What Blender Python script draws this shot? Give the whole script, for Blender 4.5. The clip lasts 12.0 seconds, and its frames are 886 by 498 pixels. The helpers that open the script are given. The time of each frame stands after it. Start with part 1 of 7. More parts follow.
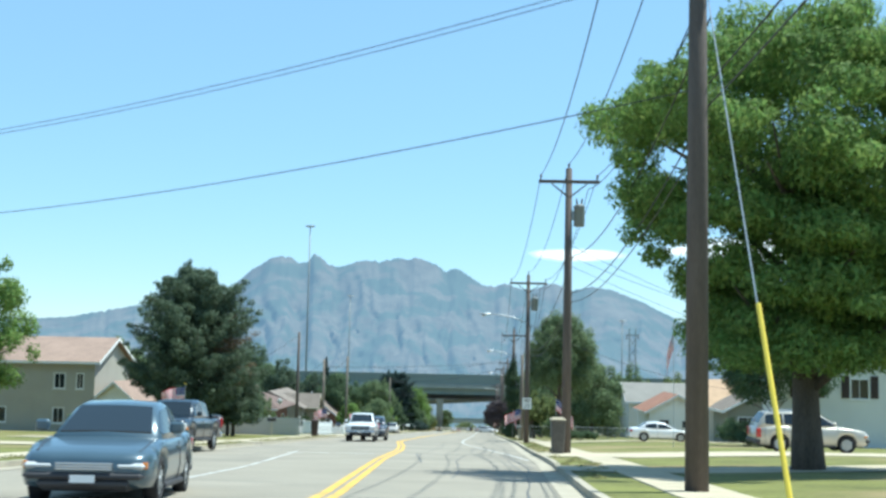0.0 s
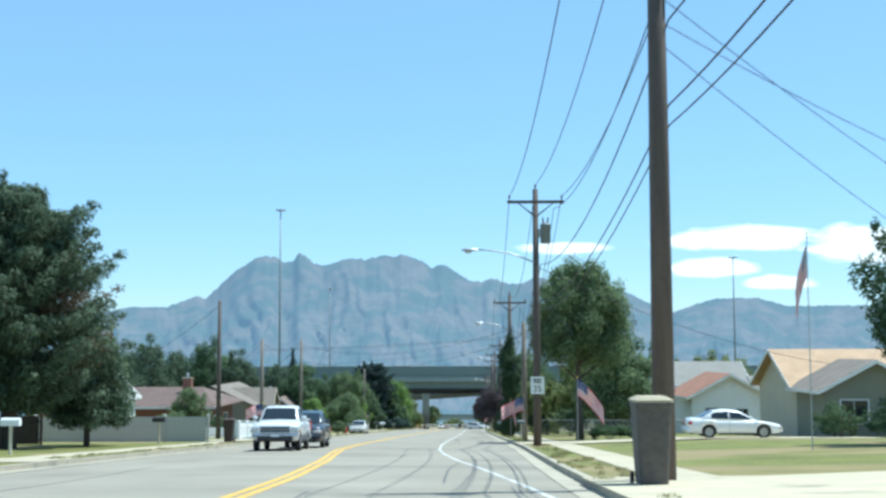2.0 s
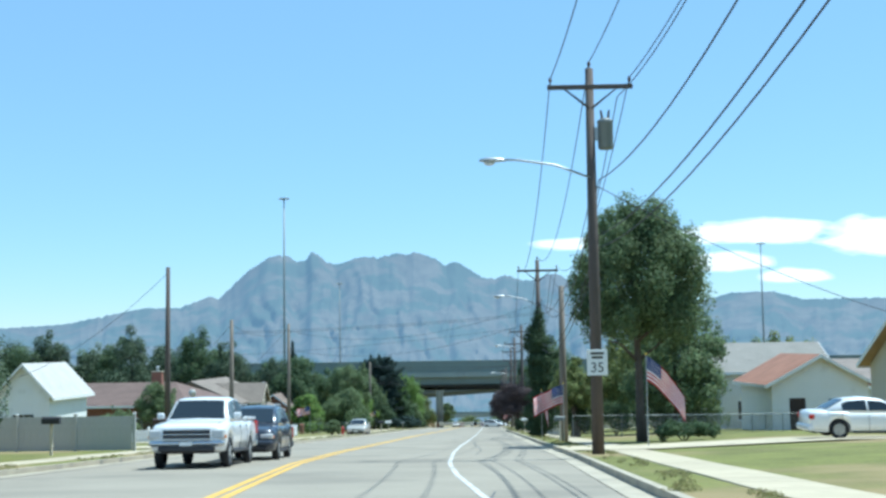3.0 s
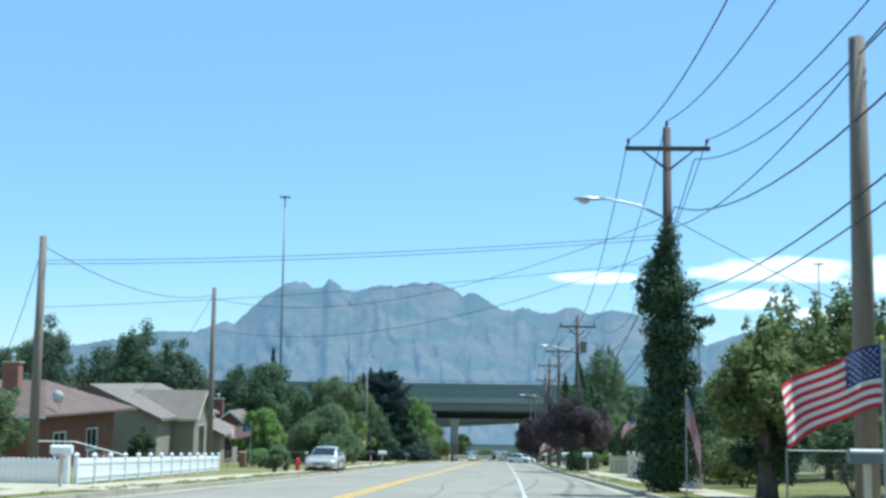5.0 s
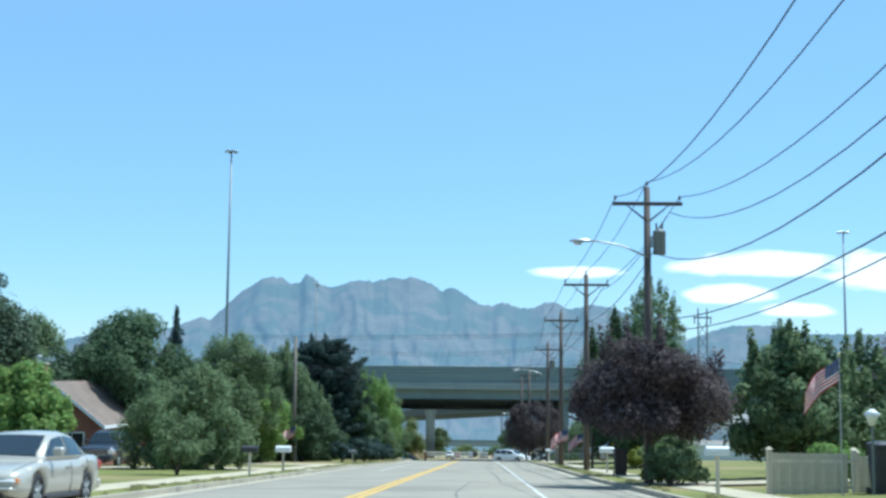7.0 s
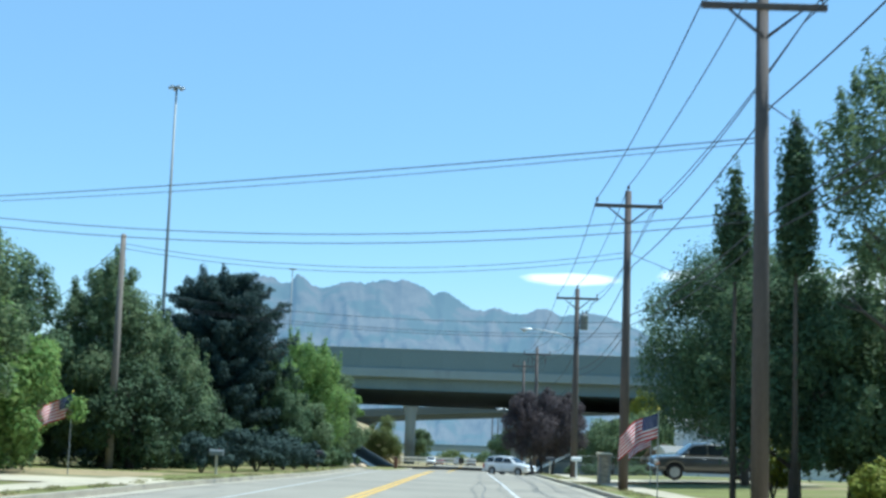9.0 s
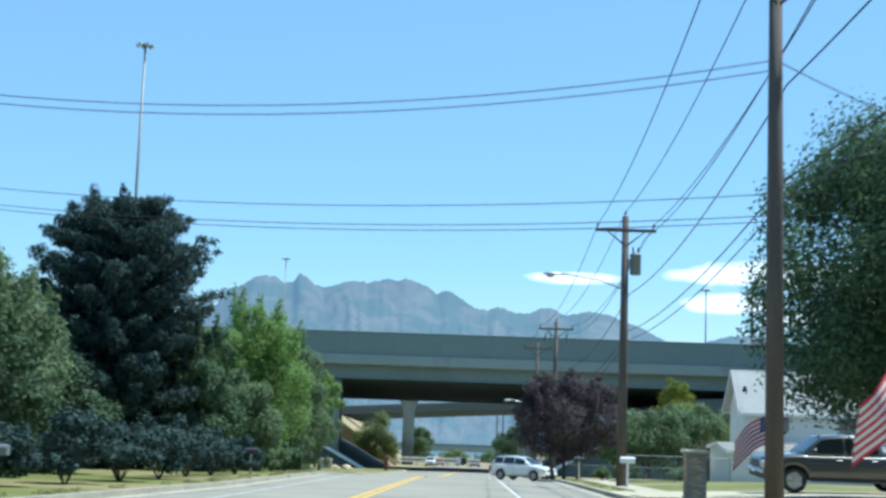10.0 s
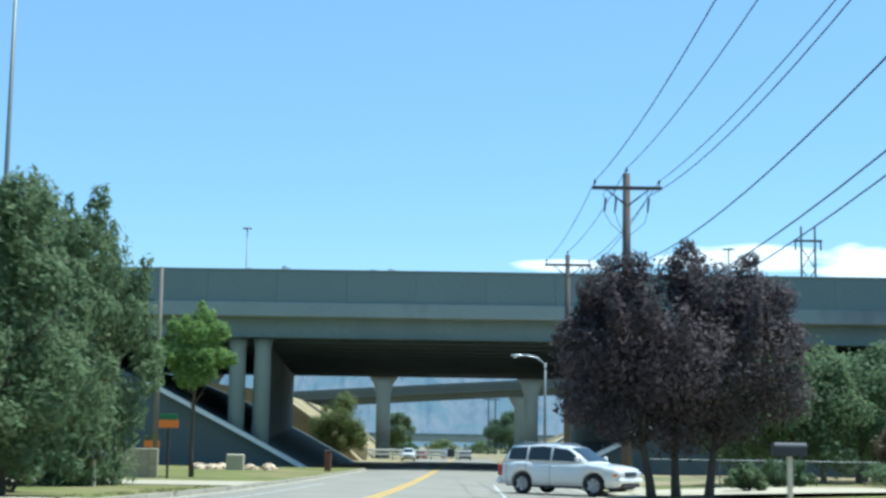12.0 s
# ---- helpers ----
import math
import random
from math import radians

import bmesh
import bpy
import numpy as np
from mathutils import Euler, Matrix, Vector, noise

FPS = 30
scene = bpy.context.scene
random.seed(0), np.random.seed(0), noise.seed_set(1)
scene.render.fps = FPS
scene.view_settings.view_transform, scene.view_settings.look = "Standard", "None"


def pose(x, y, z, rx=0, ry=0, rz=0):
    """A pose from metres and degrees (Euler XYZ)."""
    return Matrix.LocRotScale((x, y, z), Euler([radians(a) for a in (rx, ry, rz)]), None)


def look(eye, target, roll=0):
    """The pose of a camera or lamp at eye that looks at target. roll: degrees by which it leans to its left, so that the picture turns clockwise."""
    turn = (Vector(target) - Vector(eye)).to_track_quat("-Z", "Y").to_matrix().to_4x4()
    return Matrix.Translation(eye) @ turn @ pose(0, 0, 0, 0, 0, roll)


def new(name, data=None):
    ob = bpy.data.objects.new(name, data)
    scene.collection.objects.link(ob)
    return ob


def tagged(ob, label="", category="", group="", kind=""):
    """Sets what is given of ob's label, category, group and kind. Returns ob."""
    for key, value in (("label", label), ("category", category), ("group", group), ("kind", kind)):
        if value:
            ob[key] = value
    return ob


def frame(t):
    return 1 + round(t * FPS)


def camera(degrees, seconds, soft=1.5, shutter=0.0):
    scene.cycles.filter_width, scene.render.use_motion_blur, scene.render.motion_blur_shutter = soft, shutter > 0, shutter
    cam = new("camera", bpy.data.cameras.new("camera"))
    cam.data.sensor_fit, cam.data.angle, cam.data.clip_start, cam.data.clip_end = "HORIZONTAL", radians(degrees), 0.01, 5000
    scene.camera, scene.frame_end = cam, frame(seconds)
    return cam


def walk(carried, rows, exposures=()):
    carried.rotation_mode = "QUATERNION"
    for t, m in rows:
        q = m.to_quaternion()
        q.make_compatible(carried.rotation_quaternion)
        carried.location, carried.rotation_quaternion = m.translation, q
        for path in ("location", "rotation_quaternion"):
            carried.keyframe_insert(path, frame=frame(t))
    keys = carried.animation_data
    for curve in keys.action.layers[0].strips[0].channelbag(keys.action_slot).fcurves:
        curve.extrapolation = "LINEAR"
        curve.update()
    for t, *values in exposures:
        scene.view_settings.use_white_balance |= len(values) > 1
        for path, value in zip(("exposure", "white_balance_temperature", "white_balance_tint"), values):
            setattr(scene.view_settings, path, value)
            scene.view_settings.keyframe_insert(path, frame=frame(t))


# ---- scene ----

# ---------------------------------------------------------------- camera
SLOPE = math.tan(radians(3.5))      # the street falls away ahead
EYE = 1.19                          # the camera's height over the road


def gz(y):
    """Height of the road at y; it dips a little more towards the bridge."""
    return -SLOPE * y - 0.9 * (1 - math.exp(-max(0.0, y - 262.0) / 35))


cam = camera(2 * math.degrees(math.atan(784 / 2100)), 12.0, soft=2.8, shutter=0.16)
ROWS = [  # seconds, x, y, yaw, pitch, roll
    (0.0, 0.17, 0.00, 1.33, 4.98, 1.20),
    (0.5, 0.36, 6.62, 0.56, 4.19, 1.19),
    (1.0, 0.49, 13.67, 0.46, 4.17, 0.33),
    (1.5, 0.54, 21.18, 0.49, 4.23, 0.80),
    (2.0, 0.66, 29.56, 0.65, 4.84, -0.15),
    (2.5, 0.65, 38.75, 1.26, 4.59, -0.85),
    (4.5, -0.35, 77.46, 2.02, 6.04, 0.04),
    (5.0, -0.68, 87.71, 2.18, 6.27, 0.78),
    (5.5, -0.95, 98.14, 1.76, 6.32, 0.82),
    (6.0, -1.04, 108.67, 1.65, 6.64, 1.49),
    (6.5, -1.02, 119.43, 1.93, 6.47, 0.72),
    (7.0, -0.92, 130.38, 1.15, 6.11, 0.56),
    (9.0, -0.16, 175.10, 0.84, 6.37, 2.05),
    (9.5, 0.04, 186.33, 1.07, 6.38, 2.27),
    (10.0, 0.20, 197.60, 1.00, 6.36, 1.97),
    (10.5, 0.31, 209.03, 0.91, 6.34, 2.49),
    (11.0, 0.41, 220.47, 0.65, 6.05, 1.60),
    (11.5, 0.55, 232.17, 0.44, 6.16, 1.70),
    (12.0, 0.74, 243.90, 0.28, 5.95, 0.85),
]


def heading(x, y, yaw, pitch, roll):
    eye = Vector((x, y, EYE - SLOPE * y))
    a, b = radians(yaw), radians(pitch)
    way = Vector((-math.sin(a) * math.cos(b), math.cos(a) * math.cos(b), math.sin(b)))
    return look(eye, eye + way, roll)


walk(cam, [(t, heading(*row)) for t, *row in ROWS], exposures=[(0.0, 0.88, 5880, -2), (1.0, 0.82, 5730, -2), (2.5, 0.76, 5560, -2), (5.0, 0.70, 5410, -2), (12.0, 0.72, 5410, -2)])

# ---------------------------------------------------------------- world, sun
SUN_ELEVATION, SUN_BEARING = radians(66), radians(68)   # bearing from straight ahead towards the right
world = bpy.data.worlds.new("sky")
scene.world = world
world.use_nodes = True
wn = world.node_tree
wn.nodes.clear()
sky = wn.nodes.new("ShaderNodeTexSky")
sky.sky_type = "NISHITA"
sky.sun_disc = False
sky.sun_elevation, sky.sun_rotation = SUN_ELEVATION, SUN_BEARING
sky.altitude, sky.air_density, sky.dust_density, sky.ozone_density = 5000, 1.9, 0.0, 5.0
bg = wn.nodes.new("ShaderNodeBackground")
bg.inputs["Strength"].default_value = 0.097
wo = wn.nodes.new("ShaderNodeOutputWorld")
haze = wn.nodes.new("ShaderNodeMix")            # thin even summer haze over the clear sky
haze.data_type = "RGBA"
haze.inputs["Factor"].default_value = 0.46
haze.inputs["B"].default_value = (2.75, 4.4, 5.85, 1)
wn.links.new(sky.outputs[0], haze.inputs["A"])
wn.links.new(haze.outputs["Result"], bg.inputs["Color"])
wn.links.new(bg.outputs[0], wo.inputs["Surface"])

sun_data = bpy.data.lights.new("sun", "SUN")
sun_data.energy, sun_data.angle, sun_data.color = 4.2, radians(0.6), (1.0, 0.95, 0.87)
sun = new("sun", sun_data)
to_sun = Vector((math.sin(SUN_BEARING) * math.cos(SUN_ELEVATION), math.cos(SUN_BEARING) * math.cos(SUN_ELEVATION), math.sin(SUN_ELEVATION)))
sun.matrix_world = look(to_sun * 60, (0, 0, 0))


# ---------------------------------------------------------------- materials
def paint(name, rgb, rough=0.7, metal=0.0, var=0.25, fine=30.0, coarse=1.5, bump=0.15, spec=0.4, dirt=None, island=0.0, per_object=0.0, stretch=(1, 1, 1)):
    """A surface with grain at two scales, relief and, where given, stains of another colour."""
    m = bpy.data.materials.new(name)
    m.use_nodes = True
    t = m.node_tree
    b = t.nodes["Principled BSDF"]
    b.inputs["Roughness"].default_value, b.inputs["Metallic"].default_value = rough, metal
    b.inputs["Specular IOR Level"].default_value = spec
    co = t.nodes.new("ShaderNodeTexCoord")
    mp = t.nodes.new("ShaderNodeMapping")
    mp.inputs["Scale"].default_value = stretch
    t.links.new(co.outputs["Object"], mp.inputs["Vector"])
    n1, n2 = t.nodes.new("ShaderNodeTexNoise"), t.nodes.new("ShaderNodeTexNoise")
    n1.inputs["Scale"].default_value, n2.inputs["Scale"].default_value = fine, coarse
    n1.inputs["Detail"].default_value, n2.inputs["Detail"].default_value = 4, 5
    for n in (n1, n2):
        t.links.new(mp.outputs[0], n.inputs["Vector"])
    mid = t.nodes.new("ShaderNodeMath")
    mid.operation = "ADD"
    t.links.new(n1.outputs["Fac"], mid.inputs[0])
    t.links.new(n2.outputs["Fac"], mid.inputs[1])
    last = mid.outputs[0]
    amount = None
    if island or per_object:
        if island:
            src = t.nodes.new("ShaderNodeNewGeometry").outputs["Random Per Island"]
        else:
            src = t.nodes.new("ShaderNodeObjectInfo").outputs["Random"]
        mul = t.nodes.new("ShaderNodeMath")
        mul.operation = "MULTIPLY_ADD"
        t.links.new(src, mul.inputs[0])
        mul.inputs[1].default_value, mul.inputs[2].default_value = (island or per_object), -(island or per_object) / 2
        ad = t.nodes.new("ShaderNodeMath")
        ad.operation = "ADD"
        t.links.new(last, ad.inputs[0])
        t.links.new(mul.outputs[0], ad.inputs[1])
        last = ad.outputs[0]
    ramp = t.nodes.new("ShaderNodeMapRange")
    ramp.inputs[1].default_value, ramp.inputs[2].default_value = 0.6, 1.4
    ramp.inputs[3].default_value, ramp.inputs[4].default_value = 1 - var, 1 + var
    t.links.new(last, ramp.inputs[0])
    mix = t.nodes.new("ShaderNodeVectorMath")
    mix.operation = "SCALE"
    mix.inputs[0].default_value = rgb
    t.links.new(ramp.outputs[0], mix.inputs["Scale"])
    colour = mix.outputs[0]
    if dirt:
        n3 = t.nodes.new("ShaderNodeTexNoise")
        n3.inputs["Scale"].default_value, n3.inputs["Detail"].default_value = dirt[1], 6
        t.links.new(mp.outputs[0], n3.inputs["Vector"])
        r3 = t.nodes.new("ShaderNodeMapRange")
        r3.inputs[1].default_value, r3.inputs[2].default_value = dirt[2], dirt[2] + 0.12
        t.links.new(n3.outputs["Fac"], r3.inputs[0])
        mx = t.nodes.new("ShaderNodeMix")
        mx.data_type = "RGBA"
        t.links.new(r3.outputs[0], mx.inputs["Factor"])
        t.links.new(colour, mx.inputs["A"])
        mx.inputs["B"].default_value = (*dirt[0], 1)
        colour = mx.outputs["Result"]
    t.links.new(colour, b.inputs["Base Color"])
    if bump:
        bu = t.nodes.new("ShaderNodeBump")
        bu.inputs["Strength"].default_value, bu.inputs["Distance"].default_value = bump, 0.02
        t.links.new(n1.outputs["Fac"], bu.inputs["Height"])
        t.links.new(bu.outputs[0], b.inputs["Normal"])
    return m


def foliage(name, rgb, var=0.36, through_light=0.35):
    """Leaves: diffuse with light coming through, each clump of its own tone."""
    m = bpy.data.materials.new(name)
    m.use_nodes = True
    t = m.node_tree
    t.nodes.clear()
    out = t.nodes.new("ShaderNodeOutputMaterial")
    rnd = t.nodes.new("ShaderNodeNewGeometry").outputs["Random Per Island"]
    rg = t.nodes.new("ShaderNodeMapRange")
    rg.inputs[3].default_value, rg.inputs[4].default_value = 1 - var, 1 + var
    t.links.new(rnd, rg.inputs[0])
    sc = t.nodes.new("ShaderNodeVectorMath")
    sc.operation = "SCALE"
    sc.inputs[0].default_value = rgb
    t.links.new(rg.outputs[0], sc.inputs["Scale"])
    hue = t.nodes.new("ShaderNodeHueSaturation")
    hr = t.nodes.new("ShaderNodeMapRange")
    hr.inputs[3].default_value, hr.inputs[4].default_value = 0.475, 0.52
    ml = t.nodes.new("ShaderNodeMath")
    ml.operation = "MULTIPLY"
    ml.inputs[1].default_value = 17.3
    fr = t.nodes.new("ShaderNodeMath")
    fr.operation = "FRACT"
    t.links.new(rnd, ml.inputs[0])
    t.links.new(ml.outputs[0], fr.inputs[0])
    t.links.new(fr.outputs[0], hr.inputs[0])
    t.links.new(hr.outputs[0], hue.inputs["Hue"])
    t.links.new(sc.outputs[0], hue.inputs["Color"])
    d = t.nodes.new("ShaderNodeBsdfPrincipled")
    d.inputs["Roughness"].default_value = 0.7
    d.inputs["Specular IOR Level"].default_value = 0.15
    tr = t.nodes.new("ShaderNodeBsdfTranslucent")
    mixs = t.nodes.new("ShaderNodeMixShader")
    mixs.inputs[0].default_value = through_light
    t.links.new(hue.outputs[0], d.inputs["Base Color"])
    t.links.new(hue.outputs[0], tr.inputs["Color"])
    t.links.new(d.outputs[0], mixs.inputs[1])
    t.links.new(tr.outputs[0], mixs.inputs[2])
    t.links.new(mixs.outputs[0], out.inputs["Surface"])
    return m


def pane_glass(name, rgb=(0.02, 0.025, 0.03), rough=0.06):
    m = bpy.data.materials.new(name)
    m.use_nodes = True
    b = m.node_tree.nodes["Principled BSDF"]
    b.inputs["Base Color"].default_value = (*rgb, 1)
    b.inputs["Roughness"].default_value = rough
    b.inputs["Specular IOR Level"].default_value = 0.7
    return m


def car_paint(name, rgb, metal=0.25):
    m = paint(name, rgb, rough=0.32, metal=metal, var=0.08, fine=60, coarse=3, bump=0.0, spec=0.5)
    b = m.node_tree.nodes["Principled BSDF"]
    b.inputs["Coat Weight"].default_value, b.inputs["Coat Roughness"].default_value = 0.8, 0.06
    return m


ASPHALT = paint("asphalt", (0.265, 0.238, 0.19), 0.9, var=0.22, fine=45, coarse=0.35, bump=0.3, dirt=((0.205, 0.185, 0.15), 0.22, 0.56))
TAR = paint("tar_seal", (0.115, 0.108, 0.10), 0.6, var=0.2, fine=20, bump=0.1)
YELLOW = paint("yellow_road_paint", (0.58, 0.36, 0.07), 0.75, var=0.2, fine=14, coarse=2, dirt=((0.26, 0.22, 0.15), 2.2, 0.6))
WHITE_LINE = paint("white_road_paint", (0.5, 0.49, 0.46), 0.75, var=0.2, fine=14, dirt=((0.27, 0.25, 0.21), 2.0, 0.53))
CONCRETE = paint("pale_concrete", (0.42, 0.365, 0.26), 0.9, var=0.2, fine=25, coarse=0.8, dirt=((0.30, 0.26, 0.19), 0.9, 0.6), per_object=0.35)
KERB = paint("kerb_concrete", (0.37, 0.33, 0.255), 0.9, var=0.24, fine=22, coarse=1.2, dirt=((0.22, 0.21, 0.18), 1.1, 0.58))
BRIDGE_GREY = paint("bridge_concrete", (0.18, 0.225, 0.215), 0.85, var=0.14, fine=6, coarse=0.12, bump=0.15, dirt=((0.14, 0.175, 0.17), 0.10, 0.58), stretch=(1, 1, 0.5))
BRIDGE_PALE = paint("bridge_pale_concrete", (0.26, 0.30, 0.285), 0.85, var=0.14, fine=6, coarse=0.2, dirt=((0.20, 0.21, 0.21), 0.15, 0.6))
# bridge concrete again, with shade put into a darker base colour
BRIDGE_SHADED = paint("bridge_shaded_concrete", (0.105, 0.13, 0.13), 0.85, var=0.14, fine=6, coarse=0.15)
GIRDER = paint("girder_steel", (0.10, 0.135, 0.155), 0.6, var=0.2, fine=4, coarse=0.3)
LAWN = paint("lawn", (0.142, 0.147, 0.036), 0.95, var=0.5, fine=9, coarse=0.5, bump=0.8, dirt=((0.235, 0.185, 0.085), 0.16, 0.50))
DRY = paint("dry_ground", (0.30, 0.24, 0.13), 0.95, var=0.3, fine=6, coarse=0.12, bump=0.6, dirt=((0.15, 0.16, 0.06), 0.07, 0.52))
STRAW = paint("straw_slope", (0.31, 0.24, 0.125), 0.95, var=0.4, fine=3, coarse=0.2, bump=0.8, dirt=((0.19, 0.175, 0.09), 0.25, 0.52))
WOOD_POLE = paint("weathered_pole_wood", (0.105, 0.085, 0.075), 0.85, var=0.35, fine=30, coarse=2, bump=0.5, stretch=(3, 3, 0.25))
POLE_GREY = paint("grey_pole_wood", (0.20, 0.17, 0.14), 0.85, var=0.3, fine=30, coarse=2, bump=0.5, stretch=(3, 3, 0.25))
BARK = paint("bark", (0.10, 0.08, 0.065), 0.95, var=0.4, fine=18, coarse=2.5, bump=0.8, stretch=(2, 2, 0.5))
GALV = paint("galvanised_steel", (0.42, 0.44, 0.45), 0.42, metal=0.7, var=0.15, fine=20)
STEEL_GREY = paint("grey_steel", (0.19, 0.21, 0.21), 0.5, metal=0.3, var=0.12)
BLACK = paint("black_rubber", (0.02, 0.02, 0.022), 0.75, var=0.2)
CABLE = paint("black_cable", (0.03, 0.03, 0.035), 0.6, var=0.1, bump=0)
PORCELAIN = paint("brown_porcelain", (0.10, 0.06, 0.045), 0.25, var=0.1, bump=0)
WHITE_PAINT = paint("white_paint", (0.76, 0.76, 0.74), 0.6, var=0.06, fine=12, coarse=0.8, dirt=((0.6, 0.59, 0.55), 0.7, 0.62))
VINYL = paint("white_vinyl", (0.80, 0.81, 0.81), 0.45, var=0.05, fine=8, coarse=0.7)
GREY_VINYL = paint("grey_vinyl", (0.45, 0.45, 0.43), 0.6, var=0.08, fine=8, coarse=0.5)
BROWN_WOOD = paint("dark_stained_wood", (0.05, 0.035, 0.03), 0.8, var=0.3, fine=20, coarse=2, stretch=(4, 4, 0.4))
GREY_WOOD = paint("weathered_grey_wood", (0.58, 0.51, 0.40), 0.85, var=0.3, fine=20, coarse=1.5, stretch=(4, 4, 0.4), per_object=0.4)
STUCCO_TAN = paint("tan_stucco", (0.27, 0.235, 0.19), 0.9, var=0.1, fine=30, coarse=0.6, bump=0.4)
STUCCO_WHITE = paint("white_stucco", (0.66, 0.66, 0.63), 0.9, var=0.08, fine=30, coarse=0.6, bump=0.3)
STUCCO_OLIVE = paint("olive_siding", (0.23, 0.23, 0.18), 0.85, var=0.12, fine=20, coarse=0.7)
STUCCO_BEIGE = paint("beige_siding", (0.55, 0.48, 0.38), 0.85, var=0.1, fine=20, coarse=0.7)
TAUPE = paint("taupe_blind", (0.27, 0.235, 0.21), 0.7, var=0.1, fine=20, coarse=1.5)
STUCCO_GREY = paint("grey_beige_stucco", (0.36, 0.34, 0.29), 0.9, var=0.12, fine=30, coarse=0.6, bump=0.3)
BRICK = paint("red_brick", (0.23, 0.105, 0.075), 0.9, var=0.3, fine=12, coarse=1.2, bump=0.4, per_object=0.8)
MORTAR = paint("mortar", (0.33, 0.30, 0.27), 0.95, var=0.15, fine=25)
ROOF_GREY = paint("grey_shingles", (0.20, 0.17, 0.15), 0.9, var=0.3, fine=9, coarse=1.0, bump=0.5, per_object=0.3)
ROOF_BROWN = paint("brown_shingles", (0.19, 0.145, 0.12), 0.9, var=0.3, fine=9, coarse=1.0, bump=0.5, per_object=0.3)
ROOF_MAROON = paint("red_brown_old_shingles", (0.135, 0.092, 0.078), 0.9, var=0.3, fine=9, coarse=1.0, bump=0.5, per_object=0.3)
ROOF_TAN = paint("tan_shingles", (0.18, 0.15, 0.125), 0.9, var=0.25, fine=9, coarse=1.0, bump=0.5, per_object=0.3)
ROOF_RED = paint("red_brown_shingles", (0.30, 0.15, 0.10), 0.9, var=0.25, fine=9, coarse=1.0, bump=0.5, per_object=0.3)
ROOF_ROSE = paint("faded_rose_shingles", (0.27, 0.19, 0.15), 0.9, var=0.25, fine=9, coarse=1.0, bump=0.5, per_object=0.3)
ROOF_PEACH = paint("peach_shingles", (0.44, 0.30, 0.19), 0.9, var=0.2, fine=9, coarse=1.0, bump=0.5, per_object=0.25)
ROOF_ASH = paint("ash_grey_shingles", (0.21, 0.20, 0.18), 0.9, var=0.2, fine=9, coarse=1.0, bump=0.4, per_object=0.25)
ROOF_WHITE = paint("pale_shingles", (0.40, 0.39, 0.37), 0.9, var=0.15, fine=9, coarse=1.0, bump=0.4, per_object=0.25)
GLASS = pane_glass("window_glass")
CAR_GLASS = pane_glass("car_glass", (0.015, 0.02, 0.025), 0.03)
CHROME = paint("chrome", (0.6, 0.6, 0.62), 0.18, metal=1.0, var=0.05, bump=0)
LAMP_CLEAR = pane_glass("headlight_lens", (0.55, 0.56, 0.56), 0.1)
LAMP_AMBER = pane_glass("amber_lens", (0.6, 0.2, 0.03), 0.15)
LAMP_RED = pane_glass("red_lens", (0.4, 0.02, 0.02), 0.15)
PLASTIC_DARK = paint("dark_plastic", (0.045, 0.045, 0.05), 0.6, var=0.15)
BIN_GREY = paint("grey_brown_bin_plastic", (0.10, 0.09, 0.08), 0.65, var=0.3, fine=8, coarse=1.2)
FLAG_RED, FLAG_WHITE, FLAG_BLUE = (paint("flag_" + n, c, 0.85, var=0.1, fine=20, coarse=2) for n, c in (("red", (0.50, 0.035, 0.05)), ("white", (0.75, 0.72, 0.70)), ("blue", (0.03, 0.045, 0.16))))
SIGN_WHITE = paint("sign_white", (0.78, 0.78, 0.77), 0.4, var=0.04)
SIGN_BLACK = paint("sign_black", (0.02, 0.02, 0.02), 0.5, var=0.05)
SIGN_ORANGE = paint("sign_orange", (0.75, 0.20, 0.03), 0.5, var=0.05)
SIGN_GREEN = paint("sign_green", (0.03, 0.16, 0.06), 0.5, var=0.08)
RUST_STEEL = paint("rusty_steel", (0.15, 0.065, 0.04), 0.85, var=0.35, fine=14, coarse=2)
GUARD_YELLOW = paint("yellow_plastic", (0.72, 0.55, 0.06), 0.5, var=0.1)
STONE = paint("sandstone", (0.50, 0.38, 0.25), 0.9, var=0.3, fine=9, coarse=1.5, bump=0.6, per_object=0.7)
LEAF_BRIGHT = foliage("bright_leaves", (0.203, 0.305, 0.091), through_light=0.5)
LEAF_MID = foliage("green_leaves", (0.165, 0.222, 0.112), through_light=0.5)
LEAF_OLIVE = foliage("olive_leaves", (0.187, 0.225, 0.086), through_light=0.45)
LEAF_DARK = foliage("dark_leaves", (0.105, 0.158, 0.082), through_light=0.45)
LEAF_BLUE = foliage("blue_green_needles", (0.042, 0.068, 0.06), through_light=0.15)
LEAF_PINE = foliage("pine_needles", (0.096, 0.134, 0.083), through_light=0.28)
LEAF_PLUM = foliage("plum_leaves", (0.116, 0.092, 0.094), through_light=0.4)
LEAF_RUST = foliage("rust_brown_leaves", (0.155, 0.12, 0.075))
LEAF_IVY = foliage("ivy_leaves", (0.065, 0.10, 0.05), through_light=0.25)
LEAF_YELLOW = foliage("yellow_green_leaves", (0.22, 0.24, 0.04))
GRASS_BLADES = foliage("dry_grass_blades", (0.26, 0.25, 0.11), var=0.3)


